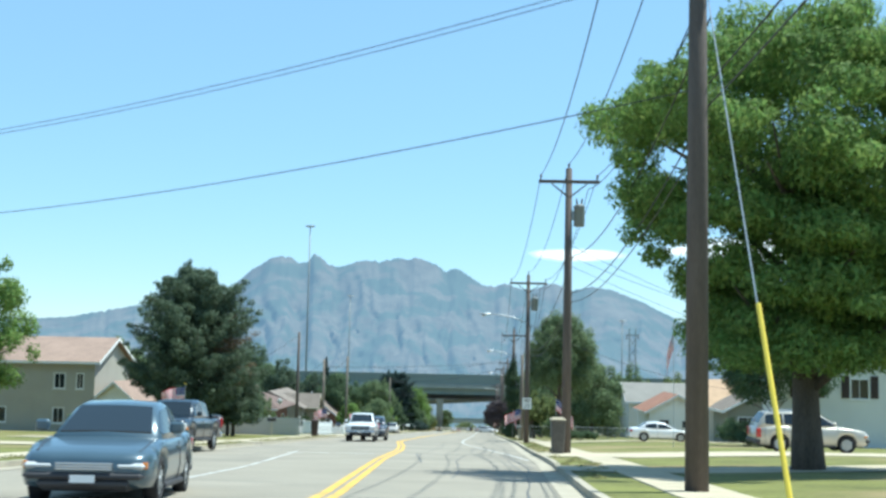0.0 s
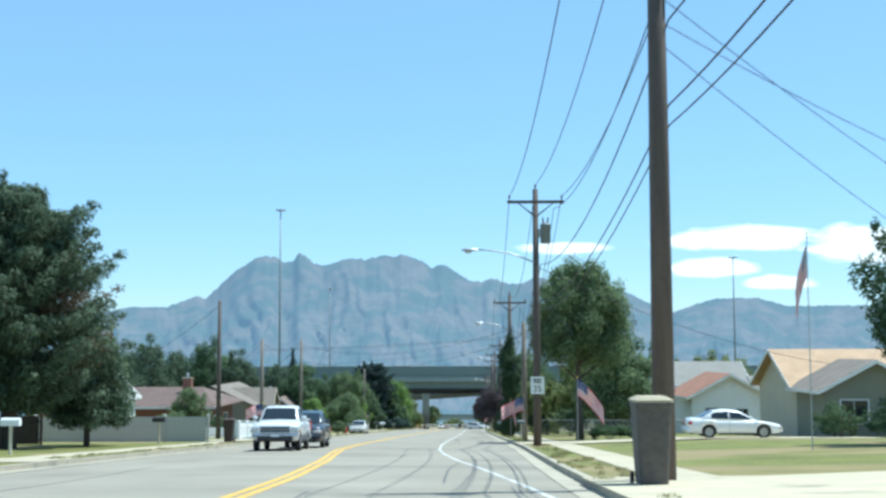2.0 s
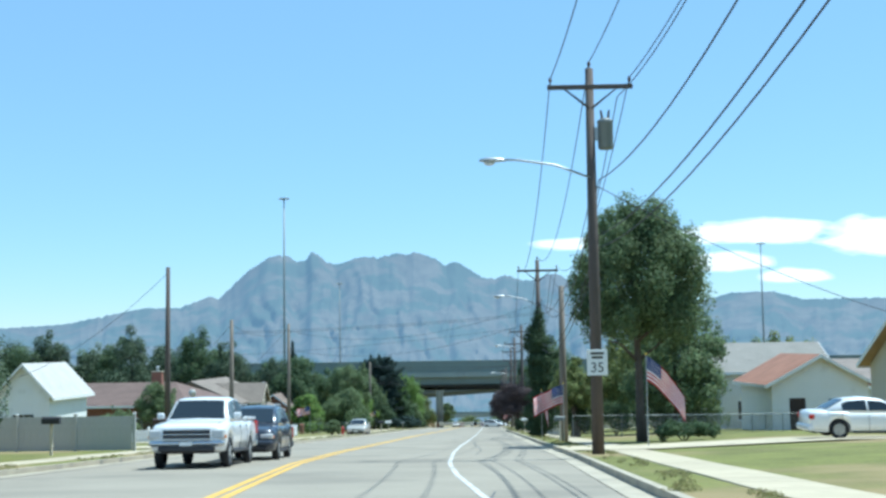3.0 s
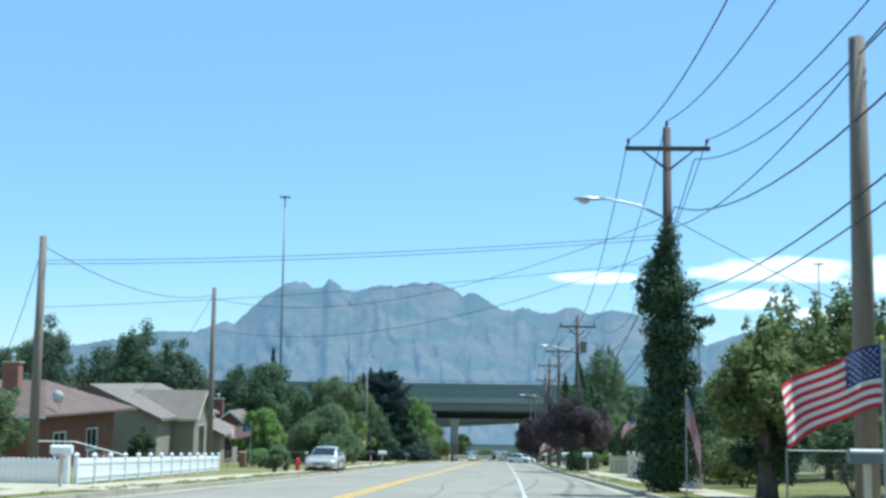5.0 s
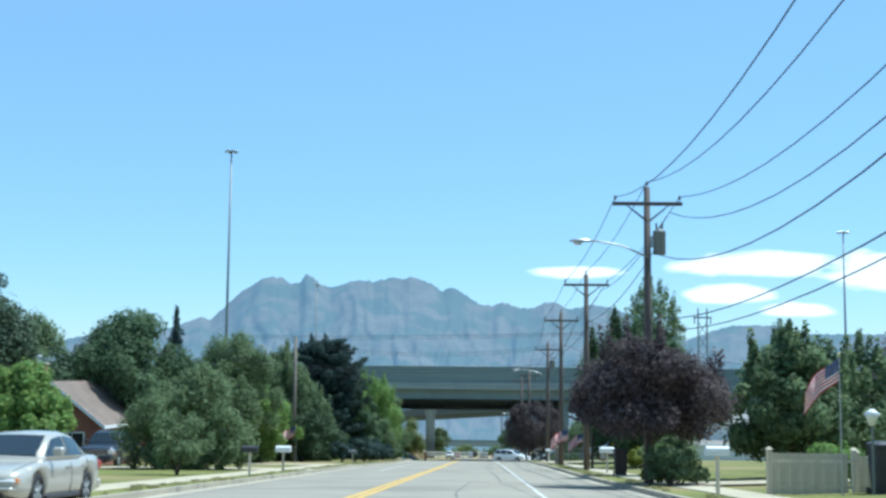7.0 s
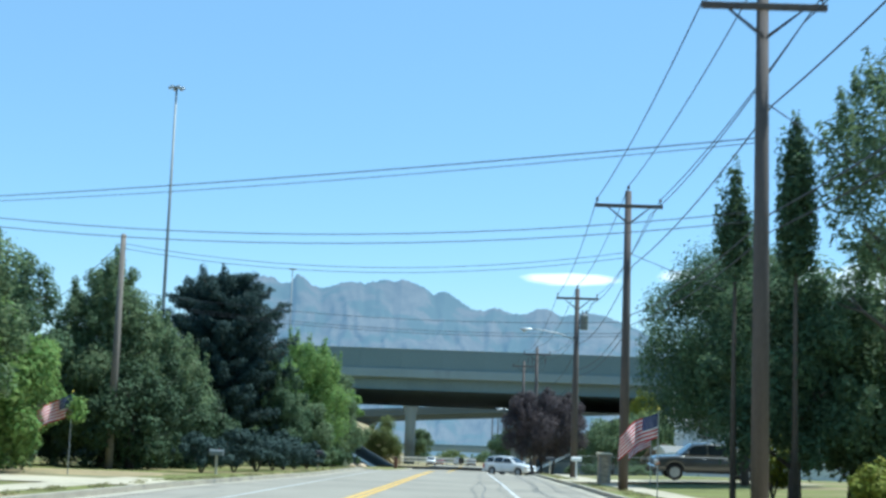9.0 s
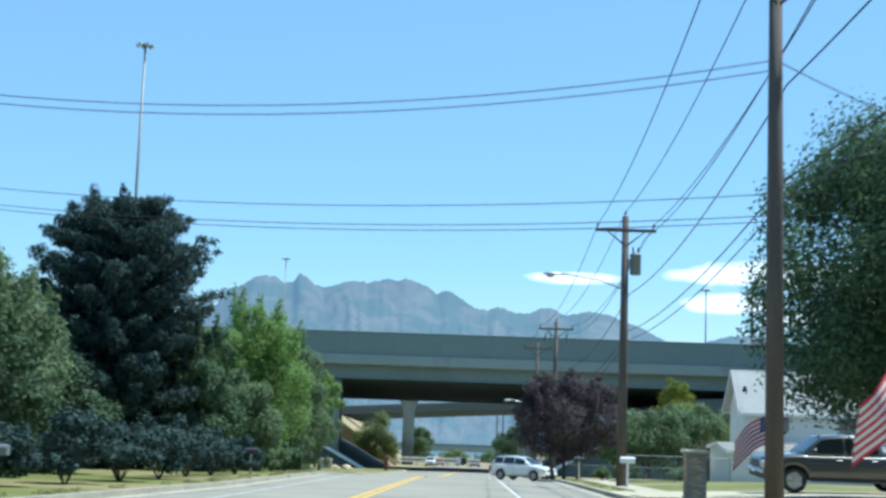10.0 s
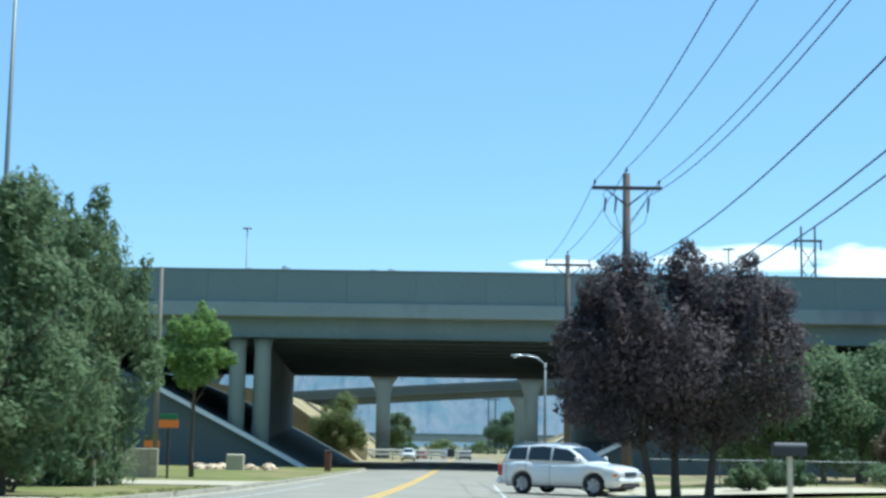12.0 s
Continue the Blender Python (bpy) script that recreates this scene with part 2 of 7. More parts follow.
# ---------------------------------------------------------------- mesh helpers
class Shape:
    """Collects vertices and faces of one mesh."""

    def __init__(self):
        self.v, self.f, self.m = [], [], []

    def add(self, verts, faces, mat=0):
        n = len(self.v)
        self.v += [tuple(p) for p in verts]
        self.f += [tuple(i + n for i in q) for q in faces]
        self.m += [mat] * len(faces)
        return self

    def convex(self, verts, faces, mat=0):
        """Faces of a convex solid, turned outwards."""
        vs = [Vector(p) for p in verts]
        c = sum(vs, Vector()) / len(vs)
        fixed = []
        for q in faces:
            a = [vs[i] for i in q]
            n = Vector()
            for i in range(len(a)):
                n += (a[i] - c).cross(a[(i + 1) % len(a)] - c)
            mid = sum(a, Vector()) / len(a)
            fixed.append(tuple(q) if n.dot(mid - c) >= 0 else tuple(reversed(q)))
        return self.add(verts, fixed, mat)

    def box(self, x0, x1, y0, y1, z0, z1, mat=0, c=0.0):
        lo, hi = (min(x0, x1), min(y0, y1), min(z0, z1)), (max(x0, x1), max(y0, y1), max(z0, z1))
        if c <= 0:
            vs = [(x, y, z) for x in (lo[0], hi[0]) for y in (lo[1], hi[1]) for z in (lo[2], hi[2])]
            return self.convex(vs, [(0, 1, 3, 2), (4, 5, 7, 6), (0, 1, 5, 4), (2, 3, 7, 6), (0, 2, 6, 4), (1, 3, 7, 5)], mat)
        idx, vs = {}, []
        for s in [(a, b, d) for a in (0, 1) for b in (0, 1) for d in (0, 1)]:
            for ax in range(3):
                p = [hi[k] if s[k] else lo[k] for k in range(3)]
                for k in range(3):
                    if k != ax:
                        p[k] += -c if s[k] else c
                idx[s, ax] = len(vs)
                vs.append(tuple(p))
        fs = []
        for ax in range(3):
            o = [k for k in range(3) if k != ax]
            for s in (0, 1):
                q = []
                for a, b in ((0, 0), (1, 0), (1, 1), (0, 1)):
                    k = [0, 0, 0]
                    k[ax], k[o[0]], k[o[1]] = s, a, b
                    q.append(idx[tuple(k), ax])
                fs.append(tuple(q))
            for a, b in ((0, 0), (0, 1), (1, 0), (1, 1)):      # edges along ax
                k0, k1 = [0, 0, 0], [0, 0, 0]
                k0[o[0]] = k1[o[0]] = a
                k0[o[1]] = k1[o[1]] = b
                k1[ax] = 1
                fs.append((idx[tuple(k0), o[0]], idx[tuple(k1), o[0]], idx[tuple(k1), o[1]], idx[tuple(k0), o[1]]))
        for s in [(a, b, d) for a in (0, 1) for b in (0, 1) for d in (0, 1)]:
            fs.append((idx[s, 0], idx[s, 1], idx[s, 2]))
        return self.convex(vs, fs, mat)

    def rod(self, p0, p1, r0, r1=None, n=8, mat=0):
        """A tapered round bar."""
        p0, p1 = Vector(p0), Vector(p1)
        r1 = r0 if r1 is None else r1
        d = (p1 - p0).normalized()
        a = d.orthogonal().normalized()
        b = d.cross(a)
        vs = []
        for p, r in ((p0, r0), (p1, r1)):
            for i in range(n):
                w = 2 * math.pi * i / n
                vs.append(tuple(p + (a * math.cos(w) + b * math.sin(w)) * r))
        fs = [(i, (i + 1) % n, n + (i + 1) % n, n + i) for i in range(n)] + [tuple(range(n - 1, -1, -1)), tuple(range(n, 2 * n))]
        return self.add(vs, fs, mat)

    def tube(self, path, radii, n=6, mat=0):
        """A round bar along a path, with a radius at each point."""
        pts = [Vector(p) for p in path]
        if not isinstance(radii, (list, tuple)):
            radii = [radii] * len(pts)
        vs, a = [], None
        for i, p in enumerate(pts):
            d = (pts[min(i + 1, len(pts) - 1)] - pts[max(i - 1, 0)]).normalized()
            a = d.orthogonal().normalized() if a is None else (a - d * a.dot(d)).normalized()
            b = d.cross(a)
            for k in range(n):
                w = 2 * math.pi * k / n
                vs.append(tuple(p + (a * math.cos(w) + b * math.sin(w)) * radii[i]))
        fs = []
        for i in range(len(pts) - 1):
            for k in range(n):
                fs.append((i * n + k, i * n + (k + 1) % n, (i + 1) * n + (k + 1) % n, (i + 1) * n + k))
        e = (len(pts) - 1) * n
        fs += [tuple(range(n - 1, -1, -1)), tuple(range(e, e + n))]
        return self.add(vs, fs, mat)

    def loft(self, rings, mat=0, caps=True):
        """Skin over rings of equal length."""
        n = len(rings[0])
        vs = [p for r in rings for p in r]
        fs = []
        for i in range(len(rings) - 1):
            for k in range(n):
                fs.append((i * n + k, i * n + (k + 1) % n, (i + 1) * n + (k + 1) % n, (i + 1) * n + k))
        if caps:
            e = (len(rings) - 1) * n
            fs += [tuple(range(n - 1, -1, -1)), tuple(range(e, e + n))]
        return self.add(vs, fs, mat)

    def slab(self, quad, t, mat=0):
        """A flat board: four corners, thickened downwards along its normal."""
        q = [Vector(p) for p in quad]
        n = (q[1] - q[0]).cross(q[3] - q[0]).normalized() * t
        vs = [tuple(p) for p in q] + [tuple(p - n) for p in q]
        return self.convex(vs, [(0, 1, 2, 3), (4, 5, 6, 7), (0, 1, 5, 4), (1, 2, 6, 5), (2, 3, 7, 6), (3, 0, 4, 7)], mat)

    def prism(self, outline, y0, y1, mat=0):
        """An outline in x and z, drawn out along y."""
        n = len(outline)
        vs = [(x, y0, z) for x, z in outline] + [(x, y1, z) for x, z in outline]
        fs = [tuple(range(n)), tuple(range(2 * n - 1, n - 1, -1))] + [(i, n + i, n + (i + 1) % n, (i + 1) % n) for i in range(n)]
        return self.add(vs, fs, mat)

    def mesh(self, name, mats, smooth=False):
        me = bpy.data.meshes.new(name)
        me.from_pydata(self.v, [], self.f)
        for m in mats if isinstance(mats, (list, tuple)) else [mats]:
            me.materials.append(m)
        if any(self.m):
            me.polygons.foreach_set("material_index", self.m)
        if smooth:
            me.polygons.foreach_set("use_smooth", [True] * len(self.f))
        me.update()
        return me


def part(name, shape, mats, parent=None, label="", smooth=False, at=None):
    ob = new(name, shape.mesh(name, mats, smooth) if isinstance(shape, Shape) else shape)
    if at is not None:
        ob.matrix_basis = at
    if parent is not None:
        ob.parent = parent
    if label:
        tagged(ob, label)
    return ob


def thing(name, label, category, at, group="", kind=""):
    ob = new(name)
    ob.empty_display_size = 0.2
    ob.matrix_basis = at
    return tagged(ob, label, category, group, kind)


def upright(x, y, h=0.0, turn=0.0):
    """A pose on the street, standing plumb."""
    return pose(x, y, gz(y) + h, 0, 0, turn)


def laid(x, y, h=0.0, turn=0.0):
    """A pose on the street, lying along its slope."""
    return pose(x, y, gz(y) + h, -3.5, 0, 0) @ pose(0, 0, 0, 0, 0, turn)


def curve_at(table, y):
    """Smooth value between the rows (y, x) of a plan line."""
    if y <= table[0][0]:
        return table[0][1]
    for (y0, a), (y1, b) in zip(table, table[1:]):
        if y <= y1:
            return a + (b - a) * (y - y0) / (y1 - y0)
    (y0, a), (y1, b) = table[-2:]
    return b + (b - a) * (y - y1) / (y1 - y0)


def strip(left, right, y0, y1, h, step=3.0, side=0.0):
    """A band of ground between two plan lines; h is a number or a function of (u, y). side: depth of the skirts."""
    s = Shape()
    n = max(2, int((y1 - y0) / step) + 1)
    ys = [y0 + (y1 - y0) * i / (n - 1) for i in range(n)]
    cols = 2 if not callable(h) else 6
    vs = []
    for y in ys:
        a, b = (p(y) for p in (left, right))
        for k in range(cols):
            u = k / (cols - 1)
            vs.append((a + (b - a) * u, y, gz(y) + (h(u, y) if callable(h) else h)))
    fs = [(i * cols + k, i * cols + k + 1, (i + 1) * cols + k + 1, (i + 1) * cols + k) for i in range(n - 1) for k in range(cols - 1)]
    s.add(vs, fs)
    if side:
        for k in (0, cols - 1):
            for i in range(n - 1):
                p, q = vs[i * cols + k], vs[(i + 1) * cols + k]
                quad = [p, q, (q[0], q[1], q[2] - side), (p[0], p[1], p[2] - side)]
                s.add(quad if k == 0 else quad[::-1], [(0, 1, 2, 3)])
        for i in (0, n - 1):
            p, q = vs[i * cols], vs[i * cols + cols - 1]
            s.add([p, q, (q[0], q[1], q[2] - side), (p[0], p[1], p[2] - side)], [(0, 1, 2, 3)])
    return s


# ---------------------------------------------------------------- plan lines, as x by y
KERB_RIGHT = [(-60, 1.6), (20, 2.25), (40, 2.95), (60, 3.2), (85, 3.7), (140, 4.1), (181, 4.3), (227, 5.3), (262, 5.7), (300, 6.6), (460, 9.0)]
KERB_LEFT = [(-60, -10.2), (50, -10.6), (95, -10.9), (120, -9.7), (150, -8.6), (175, -8.4), (212, -8.2), (235, -6.9), (262, -6.9), (300, -6.6), (460, -3.8)]
YELLOW_LINE = [(-60, -1.5), (20, -2.05), (40, -2.7), (55, -2.9), (66, -3.4), (74, -3.95), (82, -4.45), (95, -4.6), (107, -4.4), (137, -4.05), (161, -3.5), (216, -2.45), (243, -2.05), (275, -1.4), (460, 2.3)]
WHITE_RIGHT = [(44, 2.45), (52, 1.95), (61, 1.25), (66, 0.75), (74, 0.2), (81, -0.1), (92, -0.15), (104, 0.0), (116, 0.3), (142, 0.8), (172, 1.25), (230, 2.05), (256, 2.3), (275, 2.45), (300, 3.0)]
WHITE_LEFT = [(10, -5.2), (31, -5.5), (49, -6.75)]
WHITE_LEFT_FAR = [(195, -5.5), (250, -5.4), (300, -4.9)]


def line(table, off=0.0):
    return lambda y: curve_at(table, y) + off


# ---------------------------------------------------------------- ground, road, kerbs, walks
g = Shape()
gx = [-4200, -1500, -500, -200, -90, -45, -11.5, 9.8, 45, 90, 200, 500, 1500, 4200]
gy = [-700, -300, -100, -40, 0, 40, 80, 120, 160, 200, 240, 262, 275, 290, 310, 340, 400, 460, 600, 900, 1600, 3000, 4600]
g.add([(x, y, gz(y) - (0.09 if -12 < x < 10 else 0.02)) for y in gy for x in gx],
      [(j * len(gx) + i, j * len(gx) + i + 1, (j + 1) * len(gx) + i + 1, (j + 1) * len(gx) + i) for j in range(len(gy) - 1) for i in range(len(gx) - 1)])
tagged(part("ground", g, DRY), "dry earth and patchy grass around the street", "ground", kind="structure")

tagged(part("road", strip(line(KERB_LEFT, 0.42), line(KERB_RIGHT, -0.42), -60, 460, lambda u, y: 0.05 * (1 - (2 * u - 1) ** 2), 4), ASPHALT),
       "worn pale grey asphalt street falling away ahead", "road", kind="structure")
for nm, tb, sg in (("gutter", KERB_RIGHT, -1), ("gutter", KERB_LEFT, 1)):
    lo, hi = sorted((0.0, sg * 0.46))
    tagged(part(nm, strip(line(tb, lo), line(tb, hi), -60, 343, 0.012, 4), KERB), "pale concrete gutter along the kerb", "gutter", kind="structure")
for nm, tb, sg in (("kerb", KERB_RIGHT, 1), ("kerb", KERB_LEFT, -1)):
    lo, hi = sorted((0.0, sg * 0.16))
    tagged(part(nm, strip(line(tb, lo), line(tb, hi), -60, 343, 0.15, 3, side=0.3), KERB), "worn concrete kerb", "kerb", kind="structure")
tagged(part("verge", strip(line(KERB_RIGHT, 0.16), line(KERB_RIGHT, 1.35), -60, 300, 0.135, 4), LAWN), "mown grass strip between kerb and footpath", "verge", kind="structure")
tagged(part("lawn", strip(line(KERB_RIGHT, 2.6), lambda y: 46, -60, 300, lambda u, y: 0.13 + 0.27 * min(1.0, 6 * u), 4), LAWN), "patchy sunlit lawns of the front yards", "lawn", kind="structure")
tagged(part("verge", strip(line(KERB_LEFT, -1.1), line(KERB_LEFT, -0.16), -60, 343, 0.135, 4), LAWN), "weedy grass strip behind the kerb", "verge", kind="structure")
tagged(part("lawn", strip(lambda y: -50, line(KERB_LEFT, -1.1), 262.05, 343, 0.13, 4), LAWN), "yellowed grass beside the overpass", "lawn", kind="structure")
tagged(part("lawn", strip(lambda y: -50, line(KERB_LEFT, -1.1), 213.05, 262, 0.13, 4), LAWN), "shaded lawn running to the kerb under tall trees", "lawn", kind="structure")
tagged(part("lawn", strip(lambda y: -50, line(KERB_LEFT, -2.3), -60, 213, 0.13, 4), LAWN), "green and yellowed lawns of the front yards", "lawn", kind="structure")
tagged(part("dry_lawn", strip(lambda y: -23 + math.sin(y), lambda y: -10.5 - 0.25 * math.sin(y * 1.7) - 0.1 * math.sin(y * 4.1), 211.3, 222.0, 0.137, 0.5), STRAW), "bleached straw-coloured dry grass of a front yard", "lawn", kind="structure")

# markings lie on the crowned road
def road_h(x, y):
    a, b = curve_at(KERB_LEFT, y) + 0.42, curve_at(KERB_RIGHT, y) - 0.42
    u = (x - a) / (b - a)
    k = 5 * u
    i = min(4, max(0, int(k)))
    f = lambda w: 0.05 * (1 - (2 * w - 1) ** 2)
    return f(i / 5) + (f((i + 1) / 5) - f(i / 5)) * (k - i)


def marking(name, table, off, width, y0, y1, mat, label, gaps=None):
    s = Shape()
    y = y0
    while y < y1 - 0.05:
        z = min(y1, y + 2.0)
        if not gaps or (y - y0) % gaps[1] < gaps[0]:
            vs = []
            for yy in (y, z):
                x = curve_at(table, yy) + off
                for w in (-width / 2, width / 2):
                    vs.append((x + w, yy, gz(yy) + road_h(x + w, yy) + 0.006))
            s.add(vs, [(0, 1, 3, 2)])
        y = z
    return tagged(part(name, s, mat), label, "road marking", kind="structure")


for off in (-0.125, 0.125):
    marking("yellow_line", YELLOW_LINE, off, 0.16, 6, 440, YELLOW, "faded double yellow centre line")
marking("white_line", WHITE_RIGHT, 0, 0.12, 44, 300, WHITE_LINE, "worn white edge line curving into the lane")
marking("white_line", WHITE_LEFT, 0, 0.11, 10, 49, WHITE_LINE, "worn white edge line of the far lane")
marking("white_line", WHITE_LEFT_FAR, 0, 0.10, 195, 300, WHITE_LINE, "faint white edge line of the far lane")
s = Shape()
for x0, x1 in ((-6.9, -5.2), (-4.9, -3.5)):
    s.add([(x, y, gz(y) + road_h(x, y) + 0.006) for y in (46.7, 47.05) for x in (x0, x1)], [(0, 1, 3, 2)])
tagged(part("stop_line", s, WHITE_LINE), "worn white stop line across the far lane", "road marking", kind="structure")

# tar-sealed cracks wander along the lanes
rng = random.Random(5)
for k, (x, y, n, drift) in enumerate([(1.15, 18, 26, 0.02), (1.75, 30, 22, 0.0), (-0.2, 26, 22, 0.015), (-1.2, 36, 14, -0.03), (0.4, 52, 16, 0.03), (2.2, 24, 20, 0.02), (-7.5, 40, 22, 0.0), (0.6, 88, 26, 0.0), (-2.2, 118, 24, 0.0), (-1.0, 150, 26, 0.01), (-6.4, 180, 28, 0.01), (0.8, 205, 24, 0.015)]):
    s, vs = Shape(), []
    for i in range(n):
        x += drift + 0.035 * math.sin(i * 0.28 + k) + rng.uniform(-0.02, 0.02)
        y += 1.0
        w = rng.uniform(0.013, 0.028)
        vs += [(x - w, y, gz(y) + road_h(x - w, y) + 0.004), (x + w, y, gz(y) + road_h(x + w, y) + 0.004)]
    s.add(vs, [(2 * i, 2 * i + 1, 2 * i + 3, 2 * i + 2) for i in range(n - 1)])
    tagged(part("tar_seam", s, TAR), "dark tar sealing a crack along the lane", "tar seam", kind="structure")
s = Shape()
s.add([(x, y, gz(y) + road_h(x, y) + 0.004) for y in (44.5, 44.62) for x in (-3.2, -1.2, 0.6, 2.4)], [(0, 1, 5, 4), (1, 2, 6, 5), (2, 3, 7, 6)])
tagged(part("tar_seam", s, TAR), "dark tar joint across the lane", "tar seam", kind="structure")

# driveways: pale concrete across verge and lawn
def driveway(x0, x1, y0, y1, h=0.16):
    s = Shape()
    n = 6
    for i in range(n):
        a, b = x0 + (x1 - x0) * i / n, x0 + (x1 - x0) * (i + 1) / n
        rise_a, rise_b = h + 0.26 * min(1, max(0, (abs(a) - 6) / 7)) * (x1 > 0), h + 0.26 * min(1, max(0, (abs(b) - 6) / 7)) * (x1 > 0)
        s.add([(a, y0, gz(y0) + rise_a), (b, y0, gz(y0) + rise_b), (b, y1, gz(y1) + rise_b), (a, y1, gz(y1) + rise_a)], [(0, 1, 2, 3)])
    return tagged(part("driveway", s, CONCRETE), "pale concrete driveway", "driveway", kind="structure")


for y0, y1, far in ((45.0, 52.6, 24), (88.5, 94.5, 22), (30, 34, 12), (150.5, 154.5, 16), (168.5, 172, 14), (233.5, 240, 18), (279, 287, 22)):
    driveway(curve_at(KERB_RIGHT, y0) + 0.02, far, y0, y1)
for y0, y1, far in ((45, 50, -24), (62, 66, -24), (102, 107, -24), (117, 121.5, -24), (188, 193, -22), (206, 211, -20), (262, 270, -20), (287, 295, -22)):
    driveway(far, curve_at(KERB_LEFT, y0) - 0.02, y0, y1)


# ---------------------------------------------------------------- far mountains
RANGE = 4850.0            # distance of the crest
MIDWAY = (122.0, -6.3)    # the place along the street, and eye height, from which bearings are counted


def mountains():
    """A rocky range. RIDGE: its skyline as bearing and height over the eye, in degrees; spurs and gullies fall from it."""
    RIDGE = [(-36, 0.7), (-22.5, 1.17), (-19.4, 1.35), (-17.6, 1.7), (-15.7, 2.1), (-14.0, 2.1), (-12.6, 2.65), (-12.2, 2.5), (-10.8, 3.85), (-9.85, 4.48), (-9.35, 4.62), (-8.82, 4.56), (-8.5, 4.3), (-8.05, 4.33), (-7.7, 4.82), (-7.4, 4.62), (-7.0, 4.25),
             (-6.5, 4.15), (-5.3, 4.52), (-4.5, 4.46), (-3.5, 4.68), (-3.05, 4.58), (-2.7, 4.73), (-1.68, 4.4), (-1.2, 4.02), (-0.85, 4.22), (-0.5, 4.16), (0.6, 3.44), (1.2, 3.34), (1.75, 3.54), (2.6, 3.25), (3.3, 3.28), (3.75, 3.52), (4.25, 3.56),
             (4.9, 3.2), (6.0, 3.43), (6.95, 3.3), (8.5, 2.7), (10.4, 1.75), (11.5, 2.15), (12.5, 2.45), (14.5, 2.45), (15.8, 2.05), (18.3, 2.05), (36, 1.6)]
    s = Shape()
    cols, rows = 620, 64
    vs = []
    for j in range(rows):
        r = j / (rows - 1)
        for i in range(cols):
            a = -34 + 70 * i / (cols - 1)
            for (a0, e0), (a1, e1) in zip(RIDGE, RIDGE[1:]):
                if a0 <= a <= a1:
                    top = e0 + (e1 - e0) * (a - a0) / (a1 - a0)
                    break
            top += 0.07 * noise.noise((a * 5.2, 9.0, 0)) + 0.05 * noise.noise((a * 12.0, 1.0, 0)) + 0.02
            warp = a + 0.9 * noise.noise((a * 0.9, r * 3.0, 5.0))
            spur = 1 - abs(noise.noise((warp * 0.50 - 0.5 * r, r * 1.5, 4.0)))
            rib = 1 - abs(noise.noise((warp * 1.25 + r * 1.1, r * 3.4, 8.0)))
            crag = noise.fractal((warp * 2.2, r * 8.0, 2.0), 0.7, 2.1, 5)
            k = (r * (1 - r) * 4) ** 0.8
            dist = RANGE - 1750 * (1 - r) ** 1.15 - k * ((spur - 0.6) * 260 + (rib - 0.6) * 90 + crag * 50)
            e = -3.9 + (top + 3.9) * r ** 0.9 + (1 - r) * 0.12 * crag
            vs.append((math.sin(radians(a)) * dist, MIDWAY[0] + math.cos(radians(a)) * dist, MIDWAY[1] + dist * math.tan(radians(e))))
    fs = [(j * cols + i, j * cols + i + 1, (j + 1) * cols + i + 1, (j + 1) * cols + i) for j in range(rows - 1) for i in range(cols - 1)]
    s.add(vs, fs)
    return s


m = paint("mountain_rock_haze_glow", (0.070, 0.063, 0.050), 0.95, var=0.36, fine=0.02, coarse=0.006, bump=0.0, spec=0.05, dirt=((0.038, 0.050, 0.038), 0.0075, 0.46))
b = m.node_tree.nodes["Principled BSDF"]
# blue glow laid over the rock colour in place of distance haze
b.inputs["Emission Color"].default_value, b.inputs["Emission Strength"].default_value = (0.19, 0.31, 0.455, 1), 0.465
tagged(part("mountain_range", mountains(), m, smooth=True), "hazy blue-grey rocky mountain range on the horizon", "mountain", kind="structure")


